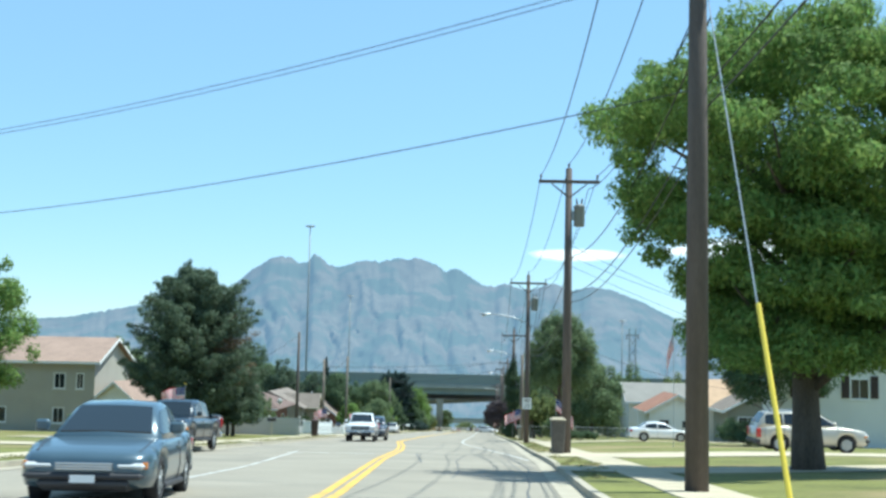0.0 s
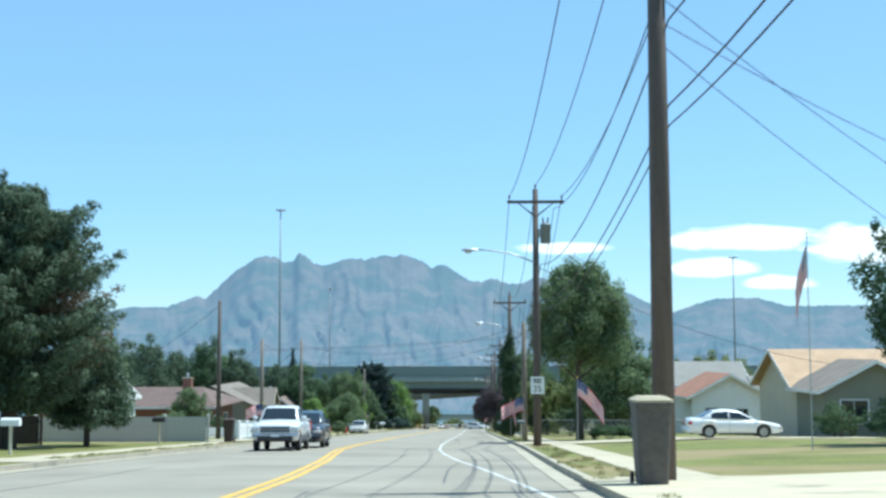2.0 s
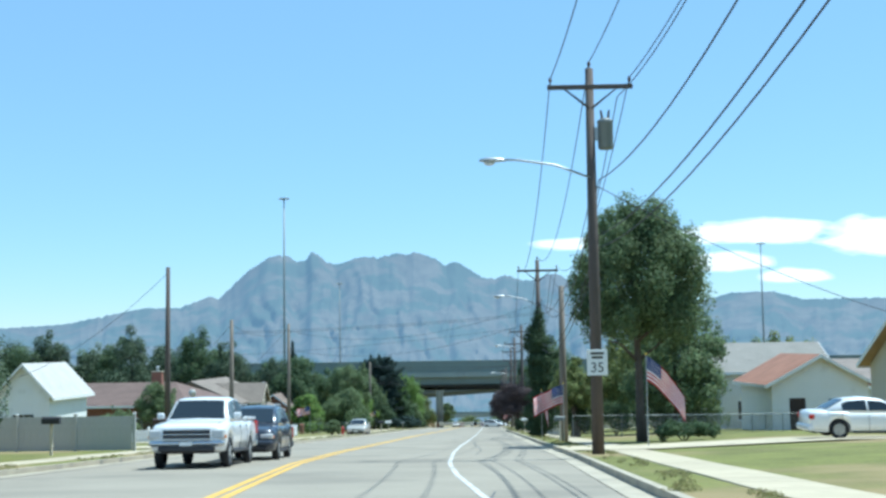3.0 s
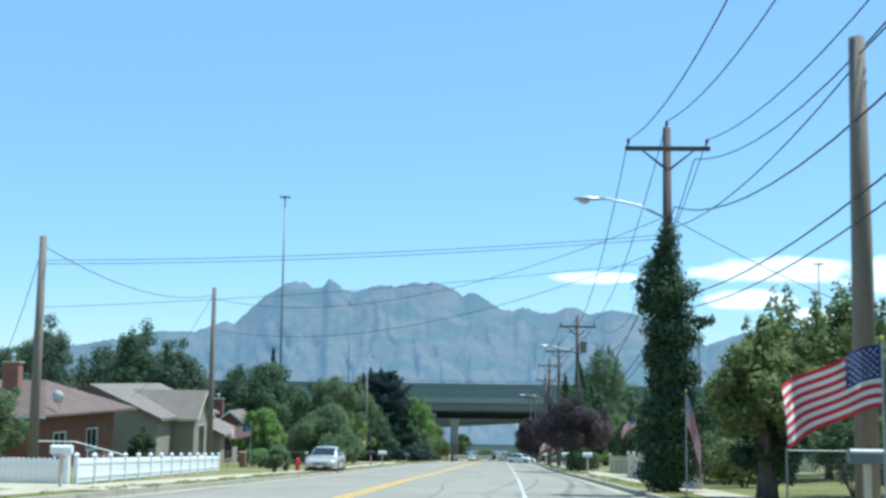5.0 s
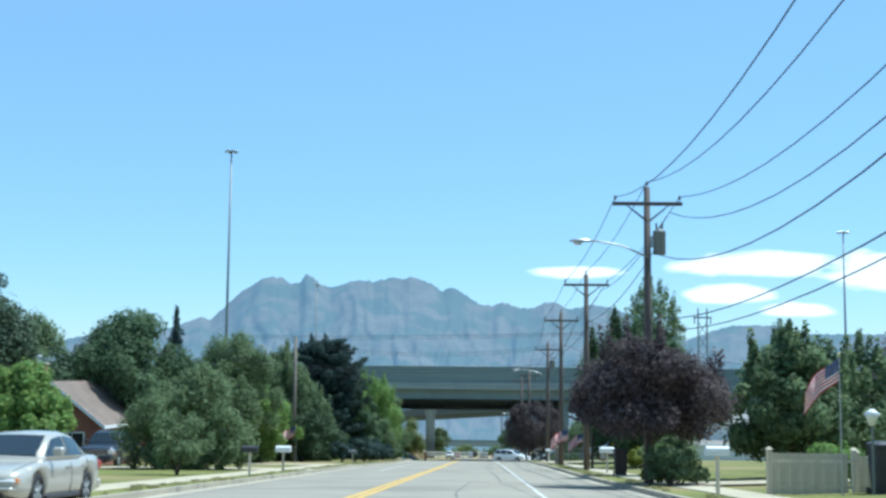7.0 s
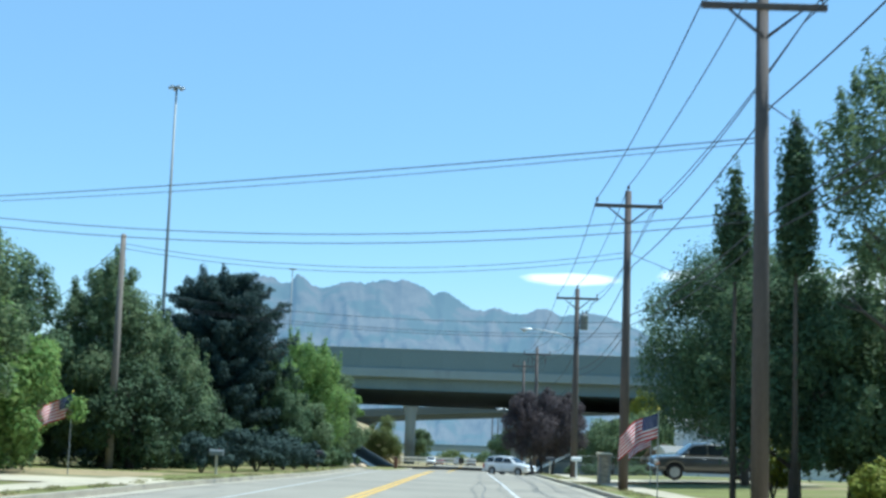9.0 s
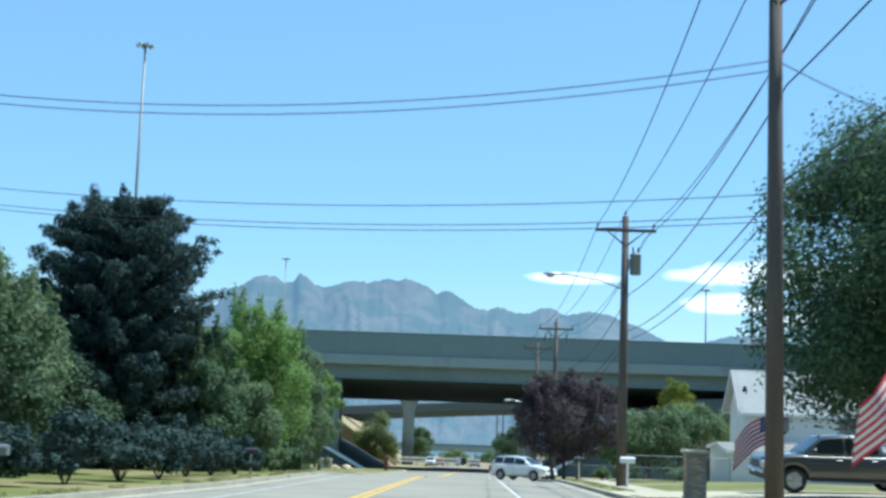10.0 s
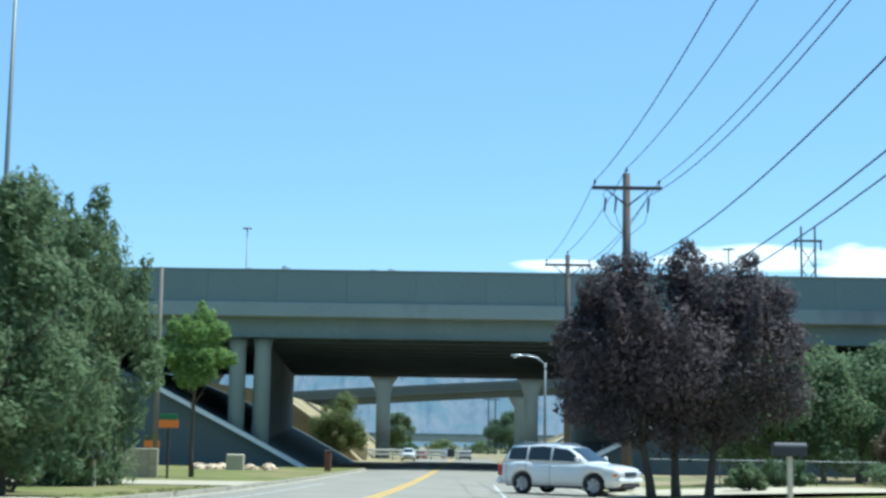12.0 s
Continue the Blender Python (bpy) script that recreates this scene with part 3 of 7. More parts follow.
# ---------------------------------------------------------------- clouds low over the range
def cloud_material():
    m = bpy.data.materials.new("glowing_cloud")
    m.use_nodes = True
    t = m.node_tree
    t.nodes.clear()
    out = t.nodes.new("ShaderNodeOutputMaterial")
    # the cloud's white is emitted, standing for sunlight scattered in it
    em = t.nodes.new("ShaderNodeEmission")
    em.inputs["Color"].default_value, em.inputs["Strength"].default_value = (0.93, 0.97, 1.0, 1), 0.85
    tr = t.nodes.new("ShaderNodeBsdfTransparent")
    mix = t.nodes.new("ShaderNodeMixShader")
    uv = t.nodes.new("ShaderNodeTexCoord")
    mp = t.nodes.new("ShaderNodeMapping")
    mp.inputs["Location"].default_value = (-1, -1, 0)
    mp.inputs["Scale"].default_value = (2, 2, 1)
    t.links.new(uv.outputs["UV"], mp.inputs["Vector"])
    ln = t.nodes.new("ShaderNodeVectorMath")
    ln.operation = "LENGTH"
    t.links.new(mp.outputs[0], ln.inputs[0])
    nz = t.nodes.new("ShaderNodeTexNoise")
    nz.inputs["Scale"].default_value, nz.inputs["Detail"].default_value = 0.0035, 6
    st = t.nodes.new("ShaderNodeMapping")
    st.inputs["Scale"].default_value = (1, 1, 3.2)
    t.links.new(uv.outputs["Object"], st.inputs["Vector"])
    t.links.new(st.outputs[0], nz.inputs["Vector"])
    md = t.nodes.new("ShaderNodeMath")
    md.operation = "MULTIPLY_ADD"
    t.links.new(nz.outputs["Fac"], md.inputs[0])
    md.inputs[1].default_value = -1.5
    t.links.new(ln.outputs["Value"], md.inputs[2])
    rg = t.nodes.new("ShaderNodeMapRange")
    rg.inputs[1].default_value, rg.inputs[2].default_value = 0.12, -0.12
    rg.inputs[3].default_value, rg.inputs[4].default_value = 0.0, 0.92
    t.links.new(md.outputs[0], rg.inputs[0])
    t.links.new(rg.outputs[0], mix.inputs[0])
    t.links.new(tr.outputs[0], mix.inputs[1])
    t.links.new(em.outputs[0], mix.inputs[2])
    t.links.new(mix.outputs[0], out.inputs["Surface"])
    return m


CLOUD = cloud_material()


def cloud(bearing, rise_deg, wide, high, dist=4868):
    me = bpy.data.meshes.new("cloud")
    n = 12
    vs, uvs, fs = [], [], []
    for i in range(n + 1):
        for j in (0, 1):
            a = radians(bearing + wide * (i / n - 0.5))
            e = radians(rise_deg + high * (j - 0.5))
            vs.append((math.sin(a) * dist, MIDWAY[0] + math.cos(a) * dist, MIDWAY[1] + math.tan(e) * dist))
            uvs.append((i / n, j))
    fs = [(2 * i, 2 * i + 2, 2 * i + 3, 2 * i + 1) for i in range(n)]
    me.from_pydata(vs, [], fs)
    lay = me.uv_layers.new(name="UVMap")
    for lp in me.loops:
        lay.data[lp.index].uv = uvs[lp.vertex_index]
    me.materials.append(CLOUD)
    ob = new("cloud", me)
    ob.visible_shadow = False
    return tagged(ob, "thin flat white cloud low over the mountains", "cloud", kind="structure")


for c in ((13.2, 5.35, 9.5, 1.5), (12.2, 3.95, 5.2, 1.35), (5.6, 5.0, 6.0, 0.75), (15.5, 3.2, 4.0, 0.8), (19.8, 4.9, 7.0, 2.4), (26.0, 5.0, 8.0, 2.6)):
    cloud(*c)


# ---------------------------------------------------------------- foliage builders
def leaf_mesh(name, blobs, count, size, seed, mat, droop=0.0, stretch=1.0):
    """Many small pointed leaves spread over the outer parts of the blobs (x, y, z, rx, ry, rz)."""
    count, size = int(count * 3.9), size * 0.52
    r = np.random.RandomState(seed)
    bl = np.array(blobs, float)
    w = (bl[:, 3] * bl[:, 4] * bl[:, 5]) ** (2 / 3)
    pick = r.choice(len(bl), count, p=w / w.sum())
    d = r.normal(size=(count, 3))
    d /= np.linalg.norm(d, axis=1)[:, None]
    rad = 0.42 + 0.58 * r.rand(count) ** 0.5
    rad += r.normal(0, 0.10, count)
    c = bl[pick, :3] + d * rad[:, None] * bl[pick, 3:]
    nrm = d + r.normal(0, 0.42, (count, 3)) + np.array([0, 0, 0.35])
    nrm /= np.linalg.norm(nrm, axis=1)[:, None]
    a = np.cross(nrm, r.normal(size=(count, 3)))
    a /= np.linalg.norm(a, axis=1)[:, None]
    a[:, 2] -= droop
    b = np.cross(nrm, a)
    s = size * (0.6 + 0.8 * r.rand(count))[:, None]
    v = np.stack([c - a * s * stretch - b * s * 0.35, c + a * s * stretch, c + b * s * 0.75 - a * s * 0.2], 1).reshape(-1, 3)
    me = bpy.data.meshes.new(name)
    me.vertices.add(count * 3)
    me.vertices.foreach_set("co", v.ravel().astype(np.float32))
    me.loops.add(count * 3)
    me.loops.foreach_set("vertex_index", np.arange(count * 3, dtype=np.int32))
    me.polygons.add(count)
    me.polygons.foreach_set("loop_start", np.arange(0, count * 3, 3, dtype=np.int32))
    me.materials.append(mat)
    me.update(calc_edges=True)
    return me


def crown_blobs(h0, h1, r, n, seed, squash=1.0, top=0.75):
    """Overlapping lumps that make an uneven round crown between two heights."""
    q = random.Random(seed)
    mid, half = (h0 + h1) / 2, (h1 - h0) / 2
    out = [(0, 0, mid, r * 0.6, r * 0.6, half * 0.7)]
    for i in range(n):
        a, e = q.uniform(0, 2 * math.pi), math.asin(q.uniform(-0.85, 0.98))
        k = q.uniform(0.55, 0.80)
        taper = 1 - (1 - top) * max(0, math.sin(e))
        s = q.uniform(0.24, 0.42)
        out.append((math.cos(a) * math.cos(e) * r * k * taper, math.sin(a) * math.cos(e) * r * k * taper * squash, mid + math.sin(e) * half * k * 1.05, r * s, r * s, min(r, half) * s * 0.9))
    for i in range(int(n * 1.6)):          # sprays that stand out of the crown
        a, e = q.uniform(0, 2 * math.pi), math.asin(q.uniform(-0.7, 1.0))
        k, s = q.uniform(0.78, 1.02), q.uniform(0.09, 0.19)
        taper = 1 - (1 - top) * max(0, math.sin(e))
        out.append((math.cos(a) * math.cos(e) * r * k * taper, math.sin(a) * math.cos(e) * r * k * taper * squash, mid + math.sin(e) * half * k, r * s, r * s, r * s * 1.25))
    return out


def upright_shoots(h0, h1, r, n, seed, top=0.75):
    """Slim leafy shoots that stand up out of the top of a crown."""
    q = random.Random(seed + 500)
    mid, half, out = (h0 + h1) / 2, (h1 - h0) / 2, []
    for i in range(n):
        a, e = q.uniform(0, 2 * math.pi), math.asin(q.uniform(0.25, 1.0))
        k = r * math.cos(e) * (1 - (1 - top) * math.sin(e)) * 0.92
        z, l = mid + math.sin(e) * half * 0.92, q.uniform(0.10, 0.24) * r
        for f, w in ((0.0, 0.10), (1.0, 0.08), (2.0, 0.05)):
            out.append((math.cos(a) * k * (1 + 0.05 * f), math.sin(a) * k * (1 + 0.05 * f), z + f * l * 0.8, r * w, r * w, l * 0.7))
    return out


def trunk_shape(h, r, reach, seed, lean=0.0, limbs=7, fork=0.45):
    q = random.Random(seed)
    s = Shape()
    pts, x, y = [], 0.0, 0.0
    for i in range(6):
        t = i / 5
        pts.append((x, y, -0.3 + (h * 0.8 + 0.3) * t))
        x += q.uniform(-0.1, 0.1) * h * 0.1 + lean * h * 0.1
        y += q.uniform(-0.1, 0.1) * h * 0.1
    s.tube(pts, [r * 1.35, r, r * 0.82, r * 0.62, r * 0.4, r * 0.15], 9)
    for i in range(limbs):
        t = q.uniform(fork, 0.85)
        k = min(4, int(t * 5))
        p = Vector(pts[k]).lerp(Vector(pts[k + 1]), t * 5 - k)
        a = 2 * math.pi * (i + q.random() * 0.6) / limbs
        l = reach * q.uniform(0.6, 0.95)
        p1 = p + Vector((math.cos(a) * l * 0.5, math.sin(a) * l * 0.5, l * 0.38))
        p2 = p + Vector((math.cos(a) * l, math.sin(a) * l, l * q.uniform(0.45, 0.8)))
        s.tube([p, p1, p2], [r * 0.42, r * 0.26, r * 0.07], 6)
        for _ in range(2):
            b = a + q.uniform(-0.9, 0.9)
            p3 = p1 + Vector((math.cos(b) * l * 0.4, math.sin(b) * l * 0.4, l * q.uniform(0.1, 0.5)))
            s.tube([p1, p3], [r * 0.2, r * 0.05], 5)
    return s


def leafy_tree(x, y, h, r, mat, label, seed, clear=0.22, count=5000, size=0.26, h_off=0.13, lumps=16, girth=0.16, squash=1.0, top=0.75, droop=0.0, name="tree", limbs=7, stretch=1.0, group="", shoots=0):
    t = thing(name, label, "tree", upright(x, y, h_off), group)
    part("trunk", trunk_shape(h, girth, r * 0.8, seed, limbs=limbs, fork=max(0.2, clear)), BARK, t, smooth=True)
    part("crown", leaf_mesh("crown", crown_blobs(h * clear, h, r, lumps, seed, squash, top) + upright_shoots(h * clear, h, r, shoots, seed, top), count, size, seed, mat, droop, stretch), None, t)
    return t


def conifer(x, y, h, r, mat, label, seed, base=0.08, levels=13, count=6000, size=0.22, ragged=0.25, belly=0.85, name="conifer", h_off=0.13, girth=0.2, dead=None):
    """Whorls of drooping boughs round a straight trunk."""
    q = random.Random(seed)
    t = thing(name, label, "tree", upright(x, y, h_off))
    s = Shape()
    s.tube([(0, 0, -0.3), (0, 0, h * 0.5), (0.05, 0, h * 0.97)], [girth * 1.3, girth * 0.8, 0.03], 8)
    blobs, dry = [], []
    for i in range(levels):
        u = i / (levels - 1)
        z = h * (base + (0.97 - base) * u)
        reach = r * (1 - u) ** belly * (1 + 0.25 * math.sin(min(1, u * 3) * 1.57) - 0.2) + 0.12
        m = max(3, int(8 * (1 - u) + 3))
        for k in range(m):
            a = 2 * math.pi * (k + q.random()) / m + i
            l = reach * q.uniform(1 - ragged, 1 + ragged * 0.4)
            tip = (math.cos(a) * l, math.sin(a) * l, z + q.uniform(-0.06, 0.1) * h / levels)
            if i % 2 == 0 and l > 0.6:
                s.tube([(0, 0, z), (tip[0] * 0.8, tip[1] * 0.8, tip[2])], [girth * 0.3 * (1 - u) + 0.02, 0.02], 5)
            for f, g in ((0.78, 0.34), (0.42, 0.36)):
                (dry if dead and q.random() < dead else blobs).append((tip[0] * f, tip[1] * f, tip[2] + 0.05 * h * (1 - f) / levels * 4, max(0.15, l * g), max(0.15, l * g), max(0.24, h / levels * 0.6)))
    for k in range(6):          # the leader
        blobs.append((0.02, 0, h * (0.80 + 0.035 * k), 0.5 - 0.06 * k, 0.5 - 0.06 * k, 0.6))
    part("trunk", s, BARK, t, smooth=True)
    part("crown", leaf_mesh("crown", blobs, count, size, seed, mat, 0.15, 1.15), None, t)
    if dry:
        part("dry_bough", leaf_mesh("dry_bough", dry, int(count * len(dry) / len(blobs) * 0.8), size, seed + 1, LEAF_OLIVE, 0.15, 1.15), None, t, "yellowed dry boughs")
    return t


def boughed_tree(x, y, h, r, mat, label, seed, base=0.12, levels=12, around=8, rise=0.2, fat=0.2, widest=0.35, blunt=0.55, leaders=((0, 0, 1.0),), count=20000, size=0.16, stretch=1.6, droop=0.2, girth=0.3, ragged=0.3, name="pine_tree", h_off=0.13, browned=None):
    """A big evergreen: separate leafy boughs in rough tiers round the trunk, one or more pointed tops."""
    q = random.Random(seed)
    t = thing(name, label, "tree", upright(x, y, h_off))
    s = Shape()
    s.tube([(0, 0, -0.3), (0.05, 0, h * 0.5), (leaders[0][0], leaders[0][1], h * leaders[0][2] * 0.95)], [girth * 1.3, girth * 0.8, 0.03], 9)
    blobs, dry = [], []
    for i in range(levels):
        u = (i + 0.5) / levels
        z = h * (base + (0.93 - base) * u)
        g = (u - widest) / ((1 - widest) if u > widest else (widest + 0.35))
        reach = r * (1 - abs(g) ** 2) ** blunt
        m = max(4, round(around * (0.55 + 0.45 * reach / r)))
        for k in range(m):
            a = 2 * math.pi * (k + q.uniform(-0.35, 0.35)) / m + i * 0.83
            l = reach * q.uniform(1 - ragged, 1.04)
            zz, up = z + q.uniform(-0.35, 0.35) * h / levels, rise * q.uniform(0.4, 1.6)
            w = max(0.28, r * fat * q.uniform(0.75, 1.25))
            goes = dry if browned and q.random() < browned and u < 0.6 and math.cos(a) > 0 else blobs
            for f, b in ((0.35, 1.25), (0.6, 1.15), (0.8, 0.85), (0.95, 0.5)):
                goes.append((math.cos(a) * l * f, math.sin(a) * l * f, zz + up * l * f * f, w * b, w * b, w * b * 0.62))
            if i % 2 == 0:
                s.tube([(0, 0, zz - 0.1), (math.cos(a) * l * 0.6, math.sin(a) * l * 0.6, zz + up * l * 0.36), (math.cos(a) * l * 0.95, math.sin(a) * l * 0.95, zz + up * l * 0.9)], [girth * 0.3, girth * 0.18, 0.02], 5)
    for lx, ly, lh in leaders:
        for k in range(7):
            c = 0.11 * r * (1.5 - 0.19 * k)
            blobs.append((lx + q.uniform(-0.1, 0.1), ly, h * lh - h * 0.022 * (6 - k), c, c, h * 0.022))
    part("trunk", s, BARK, t, smooth=True)
    part("crown", leaf_mesh("crown", blobs, count, size, seed, mat, droop, stretch), None, t)
    if dry:
        part("dry_bough", leaf_mesh("dry_bough", dry, int(count * len(dry) / len(blobs) * 0.8), size, seed + 1, LEAF_RUST, droop, stretch), None, t, "browned dry boughs")
    return t


def shrub(x, y, r, h, mat, label, seed, count=1200, size=0.14, h_off=0.13):
    t = thing("shrub", label, "shrub", upright(x, y, h_off))
    q = random.Random(seed)
    s = Shape()
    for k in range(6):
        a = k * 1.05 + q.random()
        s.tube([(0, 0, -0.1), (math.cos(a) * r * 0.5, math.sin(a) * r * 0.5, h * 0.7)], [0.03, 0.01], 5)
    part("stem", s, BARK, t)
    part("leaves", leaf_mesh("leaves", crown_blobs(0.05, h, r, 8, seed), count, size, seed, mat), None, t)
    return t


# ---------------------------------------------------------------- street furniture builders
def utility_pole(x, y, top, arm=None, mat=WOOD_POLE, label="", transformer=False, lamp=None, girth=0.16, cutouts=False, base_turn=0.0, name="utility_pole"):
    t = thing(name, label, "utility pole", upright(x, y, 0.1, base_turn), "utility poles along the street")
    s = Shape()
    s.tube([(0, 0, -0.4), (0, 0, top * 0.5), (0, 0, top)], [girth * 1.12, girth * 0.95, girth * 0.72], 14)
    part("shaft", s, mat, t, smooth=True)
    if arm:
        w = 1.32
        s = Shape().box(-w, w, -0.20, -0.09, arm - 0.07, arm + 0.07, c=0.012)
        part("crossarm", s, mat, t)
        for sx in (-1, 1):
            part("brace", Shape().slab([(sx * 0.86, -0.215, arm - 0.05), (sx * 0.76, -0.215, arm - 0.08), (sx * 0.03, -0.215, arm - 0.74), (sx * 0.03, -0.215, arm - 0.64)], 0.03), mat, t)
        for sx, z in ((-1.22, arm + 0.07), (1.22, arm + 0.07), (0.0, top - 0.02)):
            s = Shape().rod((sx, -0.14 if sx else 0, z - 0.02), (sx, -0.14 if sx else 0, z + 0.12), 0.015, n=6)
            for k, rr in ((0.10, 0.05), (0.15, 0.065), (0.20, 0.045)):
                s.rod((sx, -0.14 if sx else 0, z + k), (sx, -0.14 if sx else 0, z + k + 0.045), rr, rr * 0.75, n=10)
            part("insulator", s, PORCELAIN, t, smooth=True)
    if cutouts:
        for sx in (-0.82, -0.42, 0.82):
            s = Shape().rod((sx, -0.2, arm - 0.4), (sx - 0.06, -0.26, arm - 0.95), 0.045, 0.035, n=8)
            s.tube([(sx, -0.2, arm - 0.05), (sx - 0.1, -0.25, arm - 0.3), (sx, -0.2, arm - 0.42)], 0.012, 5)
            s.tube([(sx - 0.06, -0.26, arm - 0.95), (sx * 0.8, -0.2, arm - 1.35), (sx * 0.3, -0.1, arm - 1.7), (0, -0.1, arm - 1.9)], 0.012, 5)
            part("fuse_cutout", s, PORCELAIN, t)
    if transformer:
        z, r = arm - 1.45, 0.24
        s = Shape()
        prof = [(0.0, 0.04), (r * 0.9, 0.02), (r, 0.08), (r, 0.82), (r * 1.05, 0.84), (r * 1.05, 0.9), (r * 0.6, 0.98), (0.0, 1.0)]
        s.loft([[(0.46 + math.cos(2 * math.pi * k / 16) * a, math.sin(2 * math.pi * k / 16) * a, z - 0.5 + b) for k in range(16)] for a, b in prof], caps=False)
        can = part("transformer", s, STEEL_GREY, t, "grey steel transformer can", smooth=True)
        for k in (-0.09, 0.09):
            part("bushing", Shape().rod((0.46 + k, 0, z + 0.47), (0.46 + k * 1.4, 0, z + 0.74), 0.045, 0.03, n=8), PORCELAIN, can)
        part("hanger", Shape().box(0.1, 0.26, -0.05, 0.05, z - 0.2, z + 0.2), GALV, t)
    if lamp:
        tip_x, z = lamp
        s = Shape().tube([(0, -0.1, z - 0.55), (tip_x * 0.35, -0.12, z - 0.12), (tip_x * 0.7, -0.14, z + 0.05), (tip_x * 0.82, -0.15, z + 0.06)], 0.035, 8)
        part("lamp_arm", s, GALV, t, smooth=True)
        lamp_head(t, tip_x, -0.15, z + 0.04, -1 if tip_x < 0 else 1)
    return t


def lamp_head(parent, x, y, z, sign):
    s = Shape()
    rings = []
    for u, w, hh in ((0.0, 0.05, 0.05), (0.12, 0.1, 0.08), (0.35, 0.17, 0.10), (0.6, 0.18, 0.10), (0.78, 0.12, 0.06), (0.84, 0.04, 0.03)):
        rings.append([(x - sign * (0.62 - u), y + math.cos(2 * math.pi * k / 12) * w, z + math.sin(2 * math.pi * k / 12) * hh * (1.0 if math.sin(2 * math.pi * k / 12) > 0 else 0.45)) for k in range(12)])
    s.loft(rings)
    head = part("lamp_head", s, GALV, parent, "pale cobra-head street light", smooth=True)
    s = Shape()
    cx = x - sign * 0.1
    s.loft([[(cx + math.cos(2 * math.pi * k / 12) * a * 1.4, y + math.sin(2 * math.pi * k / 12) * a, z - b) for k in range(12)] for a, b in ((0.13, 0.04), (0.12, 0.09), (0.07, 0.14), (0.01, 0.155))])
    part("refractor", s, LAMP_CLEAR, head, smooth=True)


def wire(a, b, sag, r=0.016, label="black overhead line between the poles"):
    a, b = Vector(a), Vector(b)
    pts = [a.lerp(b, i / 18) - Vector((0, 0, sag * 4 * (i / 18) * (1 - i / 18))) for i in range(19)]
    return tagged(part("overhead_wire", Shape().tube(pts, r, 5), CABLE), label, "wire", "overhead wires")


def mailbox(x, y, label, turn=0.0, mat=None, post=None, h=1.05, big=1.0):
    t = thing("mailbox", label, "mailbox", upright(x, y, 0.12, turn), "mailboxes along the kerb")
    part("post", Shape().box(-0.045, 0.045, -0.045, 0.045, -0.2, h - 0.1, c=0.008), post or GREY_WOOD, t)
    prof = [(-0.09 * big, 0), (0.09 * big, 0), (0.09 * big, 0.12 * big)] + [(math.cos(radians(a)) * 0.09 * big, 0.12 * big + math.sin(radians(a)) * 0.09 * big) for a in range(20, 180, 20)] + [(-0.09 * big, 0.12 * big)]
    s = Shape()
    n = len(prof)
    for x0, x1 in ((-0.25 * big, 0.25 * big),):
        vs = [(x0, a, h - 0.1 + b) for a, b in prof] + [(x1, a, h - 0.1 + b) for a, b in prof]
        s.add(vs, [tuple(range(n)), tuple(range(2 * n - 1, n - 1, -1))] + [(i, n + i, n + (i + 1) % n, (i + 1) % n) for i in range(n)])
    box = part("box", s, mat or WHITE_PAINT, t)
    part("flap", Shape().box(-0.265 * big, -0.252 * big, -0.08 * big, 0.08 * big, h - 0.09, h + 0.09 * big, c=0.004), mat or WHITE_PAINT, box)
    part("signal_arm", Shape().box(0.05, 0.08, 0.092 * big, 0.10 * big, h - 0.02, h + 0.16), LAMP_RED, t)
    return t


def wheelie_bin(x, y, label, turn=0.0, h=1.1, w=0.56, body=None, lid=None):
    t = thing("trash_bin", label, "trash bin", upright(x, y, 0.12, turn))
    rings = []
    for z, k in ((0.05, 0.80), (h * 0.5, 0.92), (h * 0.93, 1.0), (h * 0.95, 1.06), (h, 1.06)):
        a, b = w / 2 * k, w * 0.62 * k
        rings.append([(-a, -b + 0.05, z), (-a + 0.05, -b, z), (a - 0.05, -b, z), (a, -b + 0.05, z), (a, b - 0.05, z), (a - 0.05, b, z), (-a + 0.05, b, z), (-a, b - 0.05, z)])
    part("body", Shape().loft(rings), body or BIN_GREY, t)
    l = Shape().loft([[(p[0] * 1.03, p[1] * 1.03, h + 0.003) for p in rings[-1]], [(p[0] * 1.03, p[1] * 1.03, h + 0.04) for p in rings[-1]], [(p[0] * 0.7, p[1] * 0.7, h + 0.10) for p in rings[-1]]])
    part("lid", l, lid or body or BIN_GREY, t, "pale worn lid")
    for sx in (-1, 1):
        part("wheel", Shape().rod((sx * w * 0.44, w * 0.55, 0.11), (sx * w * 0.52, w * 0.55, 0.11), 0.12, n=14), BLACK, t)
    part("handle", Shape().tube([(-w * 0.4, w * 0.66, h - 0.06), (-w * 0.4, w * 0.74, h - 0.04), (w * 0.4, w * 0.74, h - 0.04), (w * 0.4, w * 0.66, h - 0.06)], 0.015, 6), body or BIN_GREY, t)
    return t


